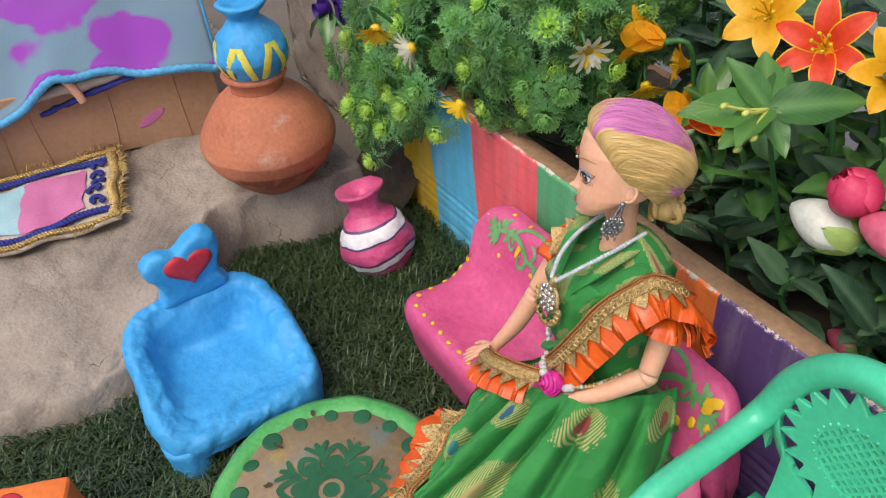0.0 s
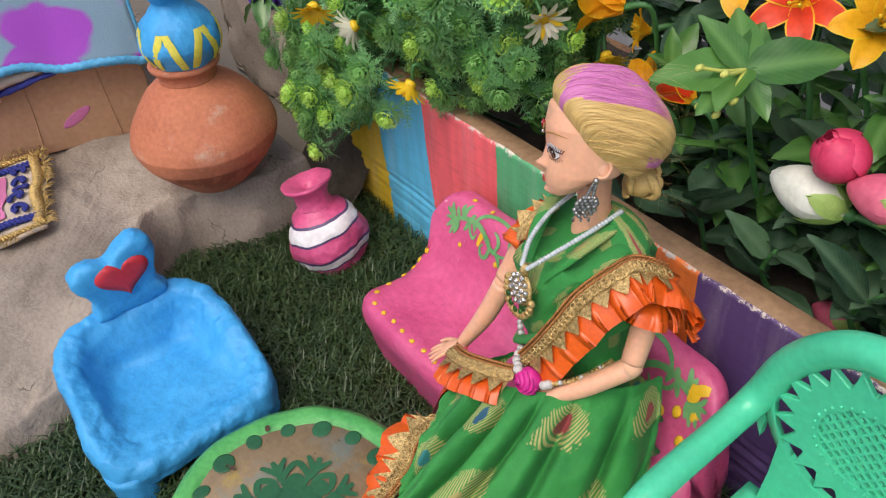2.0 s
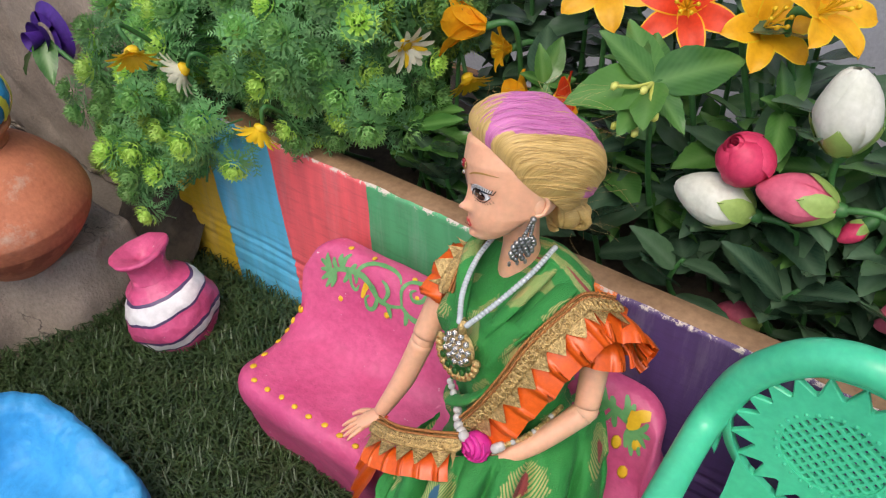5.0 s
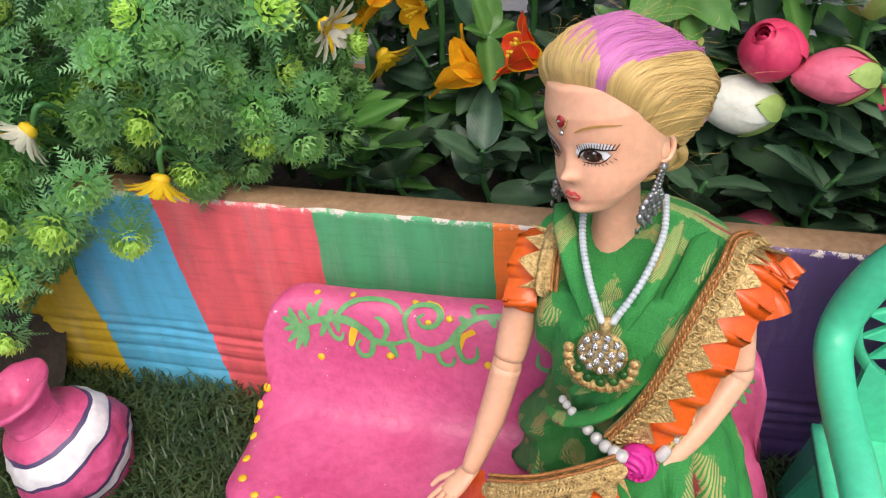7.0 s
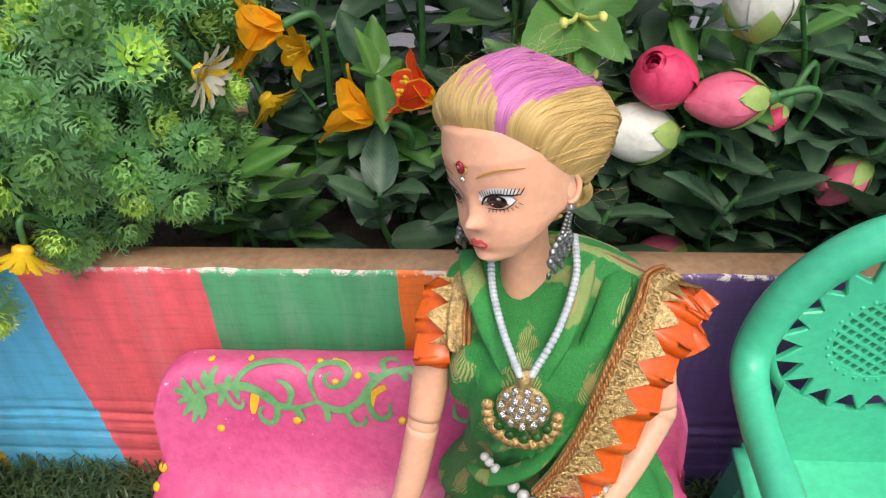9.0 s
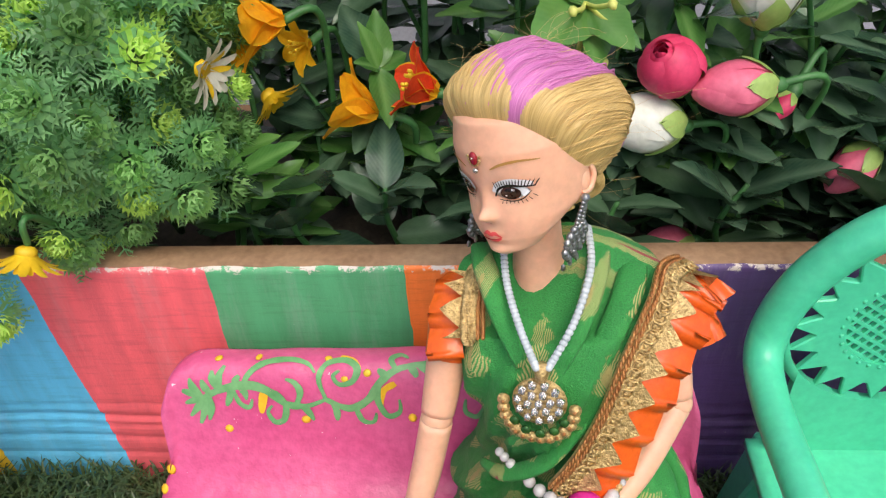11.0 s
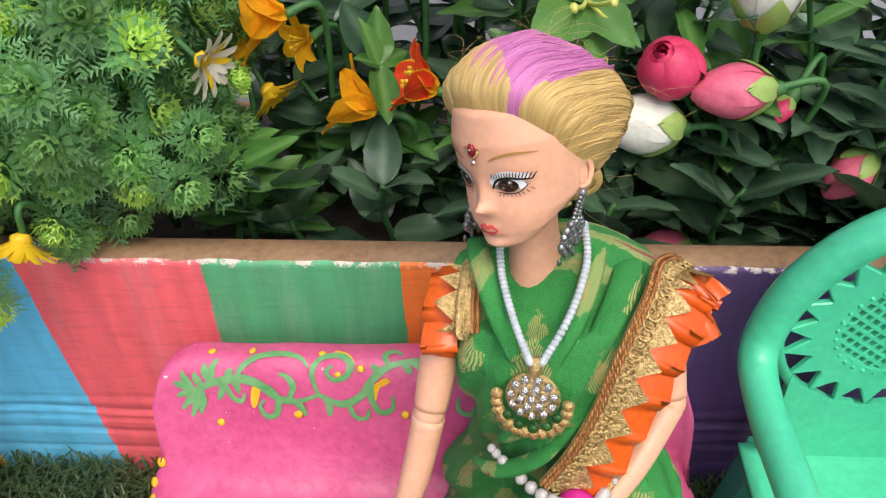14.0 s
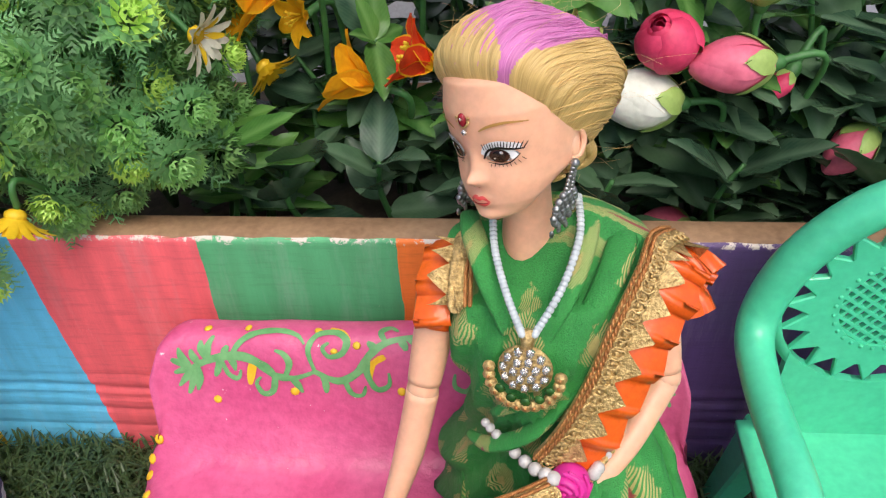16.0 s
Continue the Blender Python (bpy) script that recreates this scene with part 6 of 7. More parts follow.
# ---- plants in the planter ----
def leaf_paint(name, dark, light, vein):
    m, t, s = nodes_of(name)
    c = coords(t)
    sep = t.nodes.new("ShaderNodeSeparateXYZ")
    t.links.new(c, sep.inputs[0])

    def math2(op, a, b):
        n = t.nodes.new("ShaderNodeMath")
        n.operation = op
        for sock, v in zip(n.inputs, (a, b)):
            if hasattr(v, "links"):
                t.links.new(v, sock)
            else:
                sock.default_value = v
        return n.outputs[0]

    ax = math2("ABSOLUTE", sep.outputs[0], 0)
    line = math2("SINE", math2("MULTIPLY", math2("SUBTRACT", sep.outputs[1], math2("MULTIPLY", ax, 1.5)), 1700), 0)
    rib = ramp(t, ax, [(0.0, (1, 1, 1)), (0.0008, (0, 0, 0))])
    big = noise_node(t, c, 90, 5)
    info = t.nodes.new("ShaderNodeObjectInfo")
    col = ramp(t, math2("ADD", math2("MULTIPLY", big, 0.6), math2("MULTIPLY", info.outputs["Random"], 0.5)), [(0.25, dark), (0.85, light)])
    col = mix(t, col, vein, math2("MULTIPLY", math2("ADD", line, 1.0), 0.035))
    col = mix(t, col, vein, math2("MULTIPLY", rib, 0.6))
    t.links.new(col, s.inputs["Base Color"])
    s.inputs["Roughness"].default_value = 0.26
    bump(t, s, math2("ADD", math2("MULTIPLY", line, 0.035), big), 0.4, 0.0006)
    tr = t.nodes.new("ShaderNodeBsdfTranslucent")
    t.links.new(col, tr.inputs[0])
    ms = t.nodes.new("ShaderNodeMixShader")
    ms.inputs[0].default_value = 0.18
    t.links.new(s.outputs[0], ms.inputs[1])
    t.links.new(tr.outputs[0], ms.inputs[2])
    t.links.new(ms.outputs[0], t.nodes["Material Output"].inputs[0])
    return m


M_LEAF = leaf_paint("dark_veined_leaf", (0.020, 0.056, 0.034), (0.105, 0.20, 0.10), (0.14, 0.23, 0.14))
M_LEAF_LIGHT = leaf_paint("light_veined_leaf", (0.032, 0.115, 0.022), (0.10, 0.255, 0.05), (0.17, 0.34, 0.10))


def leaf_mesh(name, length, width, mat, curl=0.25, fold=0.2, n=15):
    bm = B()
    rows = []
    for k in range(n + 1):
        t = k / n
        w = width * (math.sin(math.pi * min(1, t ** 0.75)) ** 0.8 * (1 - 0.25 * t) + 0.03) if k < n else 0.004
        z = length * (0.15 * t - curl * t * t)
        y = length * t * (1 - 0.25 * curl * t)
        rip = 0.004 * math.sin(t * 17)
        jag = 0.003 * (k % 2)
        rows.append([Vector((-w + jag, y, z + fold * w + rip)), Vector((-w * 0.5, y, z + fold * w * 0.35)), Vector((0, y, z - 0.006)), Vector((w * 0.5, y, z + fold * w * 0.35)), Vector((w - jag, y, z + fold * w - rip))])
    skin(bm, rows, closed=False)
    return mesh_of(name, bm, mat)


LEAVES = [leaf_mesh("leaf", 0.42, 0.10, M_LEAF, 0.15, 0.12), leaf_mesh("leaf", 0.36, 0.085, M_LEAF, 0.3, 0.15), leaf_mesh("leaf", 0.38, 0.11, M_LEAF, 0.06, 0.1)]
LEAVES_L = [leaf_mesh("leaf", 0.36, 0.085, M_LEAF_LIGHT, 0.10, 0.12), leaf_mesh("leaf", 0.30, 0.07, M_LEAF_LIGHT, 0.25, 0.15)]


WIDE_L = leaf_mesh("leaf", 0.36, 0.092, M_LEAF_LIGHT, 0.18, 0.14)


def place(name, me, parent, at, direction, roll=0.0, scale=1.0):
    """A piece on shared mesh data, its y axis along direction."""
    ob = new(name, me)
    ob.parent = parent
    d = Vector(direction).normalized()
    q = d.to_track_quat("Y", "Z") @ Euler((0, roll, 0)).to_quaternion()
    ob.matrix_basis = Matrix.Translation((Vector(at) - BASE[parent]) * U) @ q.to_matrix().to_4x4() @ Matrix.Diagonal((scale, scale, scale, 1))
    return ob


def petal_mesh(name, length, width, mats, curl, edge=True, n=9):
    bm = B()
    rows = []
    for k in range(n + 1):
        t = k / n
        w = width * (math.sin(math.pi * (0.08 + 0.9 * t) ** 0.9) ** 0.8) + 0.004 if k < n else 0.003
        y = length * (t - 0.35 * curl * t ** 3)
        z = length * (0.5 * t - curl * t * t)
        rip = 0.004 * math.sin(t * 14)
        rows.append([Vector((s * w, y, z + 0.10 * abs(s) * w - (0.008 if s == 0 else 0) + rip * s)) for s in (-1, -0.88, -0.4, 0, 0.4, 0.88, 1)])
    skin(bm, rows, closed=False)
    if edge:
        bm.faces.ensure_lookup_table()
        for i, f in enumerate(bm.faces):
            if i % 6 in (0, 5) or i // 6 < 1:
                f.material_index = 1
    return mesh_of(name, bm, mats)


PET_OR = petal_mesh("petal", 0.27, 0.047, [M_PETAL_OR, M_PETAL_YE], 0.55)
PET_OB = petal_mesh("petal", 0.25, 0.066, [M_PETAL_OR, M_PETAL_YE], 0.35)
PET_YB = petal_mesh("petal", 0.27, 0.068, [M_PETAL_AM, M_PETAL_YE], 0.35)
PET_YE = petal_mesh("petal", 0.24, 0.05, [M_PETAL_YE, M_DAISY_Y], 0.5)
bm = B()
for k in range(6):
    a = k * 1.05
    tube(bm, [(0, 0, 0), (0.012 * math.cos(a), 0.06, 0.012 * math.sin(a)), (0.035 * math.cos(a), 0.13, 0.035 * math.sin(a))], 0.004, 5)
    ball(bm, (0.037 * math.cos(a), 0.135, 0.037 * math.sin(a)), 0.009, 6, 0, (1, 1.6, 1))
STAMEN = mesh_of("stamen", bm, M_DAISY_Y)
bm = B()
for k in range(6):
    a = k * 1.05 + rng.uniform(-.3, .3)
    tube(bm, [(0, 0, 0), (0.03 * math.cos(a), 0.08, 0.03 * math.sin(a)), (0.07 * math.cos(a), 0.15, 0.07 * math.sin(a))], 0.006, 5)
    ball(bm, (0.072 * math.cos(a), 0.153, 0.072 * math.sin(a)), 0.011, 6, 0, (1, 1.8, 1))
M_PALE = surface("pale_stamen", (0.45, 0.5, 0.08), (0.6, 0.62, 0.16), 90, 0.5, 0.1)
SPRIG = mesh_of("stamen", bm, M_PALE)


def lily(at, root, facing, yellow=False, scale=1.0, label="", cup=0.35, broad=False, turn=0.0):
    ob = thing("artificial_lily", at, label or ("yellow artificial lily flower on a green stem" if yellow else "orange-red artificial lily with yellow petal edges"), "flower", "flowers in the planter")
    fv = Vector(facing).normalized()
    x = fv.orthogonal().normalized()
    y = fv.cross(x)
    for k in range(6):
        a = turn + k * math.pi / 3 + (0.1 if k % 2 else 0)
        d = x * math.cos(a) + y * math.sin(a) + fv * cup
        o = place("petal", (PET_YB if broad else PET_YE) if yellow else (PET_OB if broad else PET_OR), ob, Vector(at) + fv * (0.004 * (k % 2)), d)
        yy = d.normalized()
        zz = (fv - yy * fv.dot(yy)).normalized()
        xx = yy.cross(zz)
        o.matrix_basis = Matrix.Translation(fv * 0.0005 * (k % 2)) @ Matrix((xx, yy, zz)).transposed().to_4x4() @ Matrix.Diagonal((scale, scale, scale, 1))
    place("stamen", STAMEN, ob, at, fv, 0, scale)
    bm = B()
    a, r = Vector(at), Vector(root)
    tube(bm, [a, a - fv * 0.12, a.lerp(r, 0.5) + Vector((0.05, 0.05, 0)), r], [0.018, 0.012, 0.011, 0.012], 8)
    part("stem", bm, M_STEM, ob)
    return ob


rng = random.Random(21)


def leafy(at, root, count, spread, light=False, label="", whorl=None):
    """A stem with broad leaves along it and a whorl at its head."""
    ob = thing("leafy_stem", root, label or "artificial stem with broad dark green leaves", "plant", "leafy stems in the planter")
    bm = B()
    a, r = Vector(at), Vector(root)
    mid = a.lerp(r, 0.5) + Vector((rng.uniform(-.1, .1), rng.uniform(-.1, .1), 0.05))
    tube(bm, [r, mid, a], [0.013, 0.011, 0.008], 7)
    part("stem", bm, M_STEM, ob)
    pool = LEAVES_L if light else LEAVES
    for k in range(count):
        t = 0.35 + 0.65 * k / max(1, count - 1)
        p = curve_at([r, mid, a], t)
        an = k * 2.4 + rng.uniform(-.4, .4)
        tilt = rng.uniform(-0.25, 0.5)
        if p.y + 0.42 * math.sin(an) * spread < 0.16 and p.z + 0.4 * tilt < 1.2:
            tilt = 0.6 + 0.5 * (1.2 - p.z)
        place("leaf", rng.choice(pool), ob, p, (math.cos(an) * spread, math.sin(an) * spread, tilt), rng.uniform(-.4, .4), rng.uniform(0.6, 0.95))
    if whorl:
        right, up, near = Vector((0.57, 0.82, -0.06)), Vector((-0.51, 0.41, 0.76)), Vector((0.65, -0.40, 0.65))
        for a_, b_, c_, l_ in ((-1.0, -0.08, 0.1, 0.92), (1.0, 0.10, 0.1, 0.96), (-0.62, 0.78, 0.0, 0.66), (-0.78, -0.62, 0.25, 0.70), (0.25, -0.97, 0.3, 0.54), (0.45, 0.80, -0.3, 0.60), (0.1, 1.0, -0.4, 0.72)):
            if whorl < 1:
                a_, b_, l_ = b_ * 0.8 - a_ * 0.6, -a_ * 0.8 - b_ * 0.6, l_ * 0.66
            yy = (right * a_ + up * b_ + near * c_).normalized()
            zz = (near + Vector((0, 0, 0.5)) - yy * (near + Vector((0, 0, 0.5))).dot(yy)).normalized()
            o = place("leaf", WIDE_L, ob, a, yy)
            o.matrix_basis = Matrix.Translation((a - BASE[ob]) * U) @ Matrix((yy.cross(zz), yy, zz)).transposed().to_4x4() @ Matrix.Diagonal((l_, l_, l_, 1))
        if whorl == 1.0:
            place("stamen", SPRIG, ob, a, right * -0.8 - up * 0.45 + near * 0.4, 0, 1.1)
    return ob


def bud(at, root, facing, mat, r=0.105, label="", open_=0.0):
    ob = thing("artificial_rose_bud", at, label, "flower", "rose buds in the planter")
    fv = Vector(facing).normalized()
    q = fv.to_track_quat("Z", "Y").to_matrix()
    a = Vector(at)
    shut = [(0.01, -1.65), (0.5, -1.35), (0.86, -0.7), (1.0, -0.1), (0.93, 0.5), (0.72, 1.05), (0.45, 1.5), (0.12, 1.72)]
    wide = [(0.01, -1.15), (0.6, -0.9), (0.98, -0.35), (1.05, 0.1), (0.98, 0.55), (0.76, 0.95), (0.5, 1.16), (0.34, 1.22)]
    layers = ((1.0, 0.0, 4), (0.86, 0.05, 4), (0.70, 0.10, 3), (0.52, 0.13, 3), (0.34, 0.14, 3)) if open_ else ((1.0, 0.0, 5), (0.9, 0.03, 4))
    prof = wide if open_ else shut
    for li, (sc, up, cnt) in enumerate(layers):
        for k in range(cnt):
            bm = B()
            rows = []
            a0 = k * 2 * math.pi / cnt + li * 0.7
            for j in range(12):
                rr, zz = curve_at([(p[0], p[1], 0) for p in prof], j / 11).xy
                row = []
                for i in range(11):
                    s_ = i / 10 - 0.5
                    an = a0 + s_ * (2.3 + 3.0 / cnt * 0.6)
                    lift = 1 + (0.20 if open_ else 0.14) * (0.5 - s_) + 0.06 * noise.noise(Vector((an, j * 0.3, li)))
                    z_ = zz - 0.34 * (2 * s_) ** 4 * smooth01(j / 11 * 2 - 0.6) + up - (0.13 * ((k * 2 + li) % 3) * j / 11 if open_ else 0.05 * (k % 3) * j / 11)
                    curl = 0.10 * smooth01((j - 9) / 2) * (1 if open_ else 0.3)
                    row.append(a + q @ Vector((r * sc * (rr * lift + curl) * math.cos(an), r * sc * (rr * lift + curl) * math.sin(an), r * z_)))
                rows.append(row)
            skin(bm, rows, closed=False)
            part("petal", bm, mat, ob)
    for k in range(5):
        bm = B()
        rows = []
        a0 = k * 2 * math.pi / 5 + 0.5
        for j in range(10):
            t = j / 9
            rr, zz = curve_at([(p[0], p[1], 0) for p in prof], t * (0.28 if open_ else 0.46)).xy
            w = 0.80 * (1 - t ** 1.8) + 0.03 * math.sin(j * 2.6 + k)
            rows.append([a + q @ Vector((r * (rr * 1.15 + 0.05) * math.cos(a0 + s_ * w), r * (rr * 1.15 + 0.05) * math.sin(a0 + s_ * w), r * (zz + 0.06 * math.sin(9 * s_ + k)))) for s_ in (-1, -.5, 0, .5, 1)])
        skin(bm, rows, closed=False)
        part("sepal", bm, M_SEPAL, ob)
    bm = B()
    tail = a - fv * r * (1.15 if open_ else 1.6)
    ball(bm, tail, 0.026, 10, 0, (1, 1, 1.4), q)
    tube(bm, [tail, tail - fv * 0.15, tail.lerp(Vector(root), 0.5), root], [0.014, 0.010, 0.010, 0.012], 7)
    part("stem", bm, M_STEM, ob)
    return ob


def daisy(at, root, facing, white, label=""):
    ob = thing("artificial_daisy", at, label or ("white and yellow artificial daisy among the fern" if white else "yellow artificial daisy among the fern"), "flower", "daisies")
    fv = Vector(facing).normalized()
    x = fv.orthogonal().normalized()
    y = fv.cross(x)
    for lay in range(2):
        for k in range(11):
            an = 2 * math.pi * (k + lay * 0.5) / 11
            d = x * math.cos(an) + y * math.sin(an) + fv * (0.7 + 0.4 * lay)
            yy = d.normalized()
            zz = (fv - yy * fv.dot(yy)).normalized()
            o = new("petal", DAISY_P[1 if white and (lay == 0 or k % 3) else 0])
            o.parent = ob
            o.matrix_basis = Matrix((yy.cross(zz), yy, zz)).transposed().to_4x4() @ Matrix.Diagonal((1 - .2 * lay,) * 3 + (1,))
    bm = B()
    ball(bm, Vector(at) + fv * 0.02, 0.03, 10, 0, (1, 1, 0.7), fv.to_track_quat("Z", "Y").to_matrix())
    lumpy(bm, 0.006, 60)
    part("centre", bm, M_DAISY_Y, ob)
    bm = B()
    tube(bm, [Vector(at), Vector(at) - fv * 0.08, Vector(at).lerp(Vector(root), 0.6), Vector(root)], 0.01, 6)
    part("stem", bm, M_STEM, ob)
    return ob


DAISY_P = []
for mm in (M_DAISY_Y, M_DAISY_W):
    bm = B()
    skin(bm, [[Vector((s * w, y, z + 0.3 * abs(s) * w)) for s in (-1, 0, 1)] for w, y, z in ((0.006, 0.012, 0), (0.012, 0.045, 0.008), (0.014, 0.085, 0.006), (0.010, 0.115, -0.004), (0.003, 0.125, -0.01))], closed=False)
    DAISY_P.append(mesh_of("petal", bm, mm))

DAISIES = [(-0.39, -0.17, 1.30), (0.07, 0.22, 1.64), (0.13, 0.55, 1.38), (-0.72, -0.233, 1.49), (-0.85, -0.38, 1.6)]
for at, facing, white in (((-0.39, -0.17, 1.30), (-0.2, -0.5, -0.8), 0), ((0.05, 0.23, 1.63), (0.92, -0.35, -0.25), 1), ((0.13, 0.55, 1.38), (0.6, -0.3, -0.6), 0), ((-0.72, -0.233, 1.49), (-0.5, -0.5, -0.4), 1), ((-0.85, -0.38, 1.6), (0.5, -0.4, -0.55), 0)):
    daisy(at, (at[0] * 0.9 - 0.05, 0.5, 0.75), facing, white)

lily((1.07, 0.44, 1.94), (1.15, 0.6, 0.75), (0.25, -0.75, 0.5), scale=0.88)
lily((1.30, 0.50, 1.91), (1.3, 0.7, 0.75), (0.5, -0.5, 0.6), True, 0.9)
lily((1.46, 0.45, 2.02), (1.5, 0.7, 0.75), (0.6, -0.3, 0.6), True, 0.9)
lily((0.29, 0.66, 1.50), (0.4, 0.8, 0.75), (-0.6, -0.7, 0.1), True, 0.6, cup=0.6)
lily((1.754, 0.60, 0.98), (1.5, 0.75, 0.75), (-0.3, -0.6, 0.5), False, 0.5, "small red artificial lily low among the leaves", cup=0.9)
lily((0.53, 0.44, 1.35), (0.6, 0.6, 0.75), (-0.92, 0.05, 0.36), True, 0.82, cup=0.75, broad=True, turn=0.75)
lily((0.725, 0.43, 1.425), (0.75, 0.6, 0.75), (-0.86, -0.08, 0.46), scale=0.80, cup=0.7, broad=True, turn=1.1, label="orange-red artificial lily half open behind the doll")
lily((0.25, 0.52, 1.64), (0.3, 0.8, 0.75), (-0.8, -0.45, 0.1), True, 0.95, cup=0.8, broad=True)
lily((0.71, 0.6, 1.89), (0.5, 0.8, 0.75), (0.2, -0.6, 0.4), True)
bud((1.352, 0.287, 1.39), (1.8, 0.5, 0.75), (-0.85, -0.2, 0.2), M_BUD_W, 0.084, "white artificial rose bud with a green base")
bud((1.411, 0.299, 1.565), (1.9, 0.6, 0.75), (-0.45, -0.45, 0.75), M_ROSE, 0.078, "deep pink artificial rose bud, half open", 1.0)
bud((1.60, 0.28, 1.505), (2.0, 0.6, 0.75), (-0.95, -0.1, 0.0), M_ROSE_L, 0.075, "light pink artificial rose bud with a green base")
bud((1.646, 0.334, 1.80), (2.0, 0.6, 0.75), (-0.1, -0.1, 0.95), M_BUD_W, 0.088, "large white artificial rose bud standing upright")
bud((2.02, 0.30, 1.21), (2.2, 0.6, 0.75), (-0.6, -0.2, -0.6), M_ROSE_L, 0.060, "light pink artificial rose bud low among leaves")
bud((1.53, 0.41, 0.83), (2.0, 0.6, 0.75), (-0.9, -0.1, 0.1), M_ROSE_L, 0.055, "small pink and green artificial rose bud near the planter rim")
bud((1.78, 0.36, 1.40), (2.1, 0.6, 0.75), (-0.5, -0.4, -0.5), M_ROSE, 0.032, "small deep pink artificial rose bud beside the leaves")

leafy((1.446, 0.460, 1.686), (1.5, 0.6, 0.75), 4, 1.0, True, "artificial stem with a head of light green leaves", 0.5)
leafy((0.53, 0.52, 1.47), (0.62, 0.7, 0.75), 2, 1.0, False, "artificial lily stem with a whorl of dark green leaves", 0.8)
leafy((1.125, 0.10, 1.842), (1.1, 0.6, 0.75), 3, 1.0, True, "artificial lily stem with a whorl of light green leaves", 1.0)
for k in range(36):
    x = lerp(0.1, 3.0, (k * 0.618) % 1)
    y = lerp(0.25, 1.2, (k * 0.377) % 1)
    z = lerp(1.25, 2.0, (k * 0.23 + 0.3) % 1) * (0.8 + 0.25 * y)
    leafy((x, y, min(z, 2.2)), (x + rng.uniform(-.15, .15), y + 0.15, 0.72), rng.randint(7, 11), 1.0, k % 4 == 0)
for k in range(18):
    x = lerp(-0.2, 3.1, (k * 0.618 + 0.2) % 1)
    y = lerp(0.75, 1.5, (k * 0.377 + 0.1) % 1)
    z = lerp(1.3, 2.5, (k * 0.731) % 1)
    leafy((x, y, z), (x + rng.uniform(-.1, .1), min(1.5, y + 0.1), 0.72), rng.randint(9, 12), 1.0, k % 3 == 0)
for k in range(26):
    x = lerp(0.75, 2.7, (k * 0.618 + 0.37) % 1)
    y = lerp(0.28, 0.7, (k * 0.377 + 0.6) % 1)
    z = lerp(0.95, 1.5, (k * 0.451) % 1)
    leafy((x, y, z), (x + rng.uniform(-.15, .15), y + 0.1, 0.72), rng.randint(9, 12), 1.0, k % 6 == 5)
for k in range(22):
    x = lerp(1.25, 2.9, (k * 0.618 + 0.1) % 1)
    y = lerp(0.45, 1.0, (k * 0.377 + 0.3) % 1)
    z = lerp(1.25, 2.0, (k * 0.29 + 0.1) % 1)
    leafy((x, y, z), (x + rng.uniform(-.12, .12), y + 0.12, 0.72), rng.randint(10, 13), 0.9, k % 2 == 0)
for k in range(16):
    x = lerp(-0.25, 0.95, (k * 0.618 + 0.15) % 1)
    y = lerp(0.35, 0.75, (k * 0.377 + 0.2) % 1)
    leafy((x, y, lerp(1.02, 1.36, (k * 0.43) % 1)), (x + 0.05, y + 0.1, 0.72), 9, 1.0, k % 2 == 1)
for x in (-0.1, 0.25, 0.55, 0.9, 1.3, 1.7, 2.1):
    leafy((x, 0.27, 1.10 + 0.08 * ((x * 7) % 1)), (x + 0.05, 0.4, 0.72), 7, 0.8)

# ---- feathery fern bush ----
def rosette_mesh(seed, tipmat):
    """A round tuft of short forked needles that curl in over a paler heart, with a skirt of loose sprigs."""
    r_ = random.Random(seed)
    bm = B()
    for lay, (th, n) in enumerate(((8, 4), (27, 8), (46, 11), (65, 13), (86, 14), (108, 12))):
        for k in range(n):
            a, q = 2 * math.pi * (k + r_.uniform(-0.25, 0.25)) / n + lay * 0.5, radians(th + r_.uniform(-5, 5))
            d = Vector((math.cos(a), 0, math.sin(a)))
            side = Vector((-d.z, 0, d.x))
            out = d * math.sin(q) + Vector((0, math.cos(q), 0))
            pole = Vector((0, math.sin(q), 0)) - d * math.cos(q)
            foot = out * 0.030
            knee = out * r_.uniform(0.054, 0.062)
            w = side * 0.0062
            low = 0 if lay > 2 else 1
            bm.faces.new([bm.verts.new(p) for p in (foot - w, foot + w, knee + w, knee - w)]).material_index = low
            for sp in (-0.8, 0.0, 0.8):
                tip = knee + (out * 0.55 + pole * (0.75 - 0.12 * lay) + side * sp).normalized() * 0.027 * r_.uniform(0.8, 1.15)
                o = side * sp * 0.004
                bm.faces.new([bm.verts.new(p) for p in (knee + o - w, knee + o + w, tip)]).material_index = 1 if lay < 4 else 0
    for k in range(5):
        a = 2 * math.pi * k / 5 + r_.uniform(-.3, .3)
        d = Vector((math.cos(a), r_.uniform(-0.5, 0.1), math.sin(a)))
        side = Vector((-math.sin(a), 0, math.cos(a)))
        for j in range(6):
            p = d * (0.045 + 0.012 * j)
            for sg in (-1, 1):
                w = d * 0.0042
                bm.faces.new([bm.verts.new(v) for v in (p - w, p + w, p + (side * sg + d * 0.7).normalized() * 0.024 * (1.2 - 0.13 * j))])
    return mesh_of("rosette", bm, [M_FERN, tipmat], smooth=False)


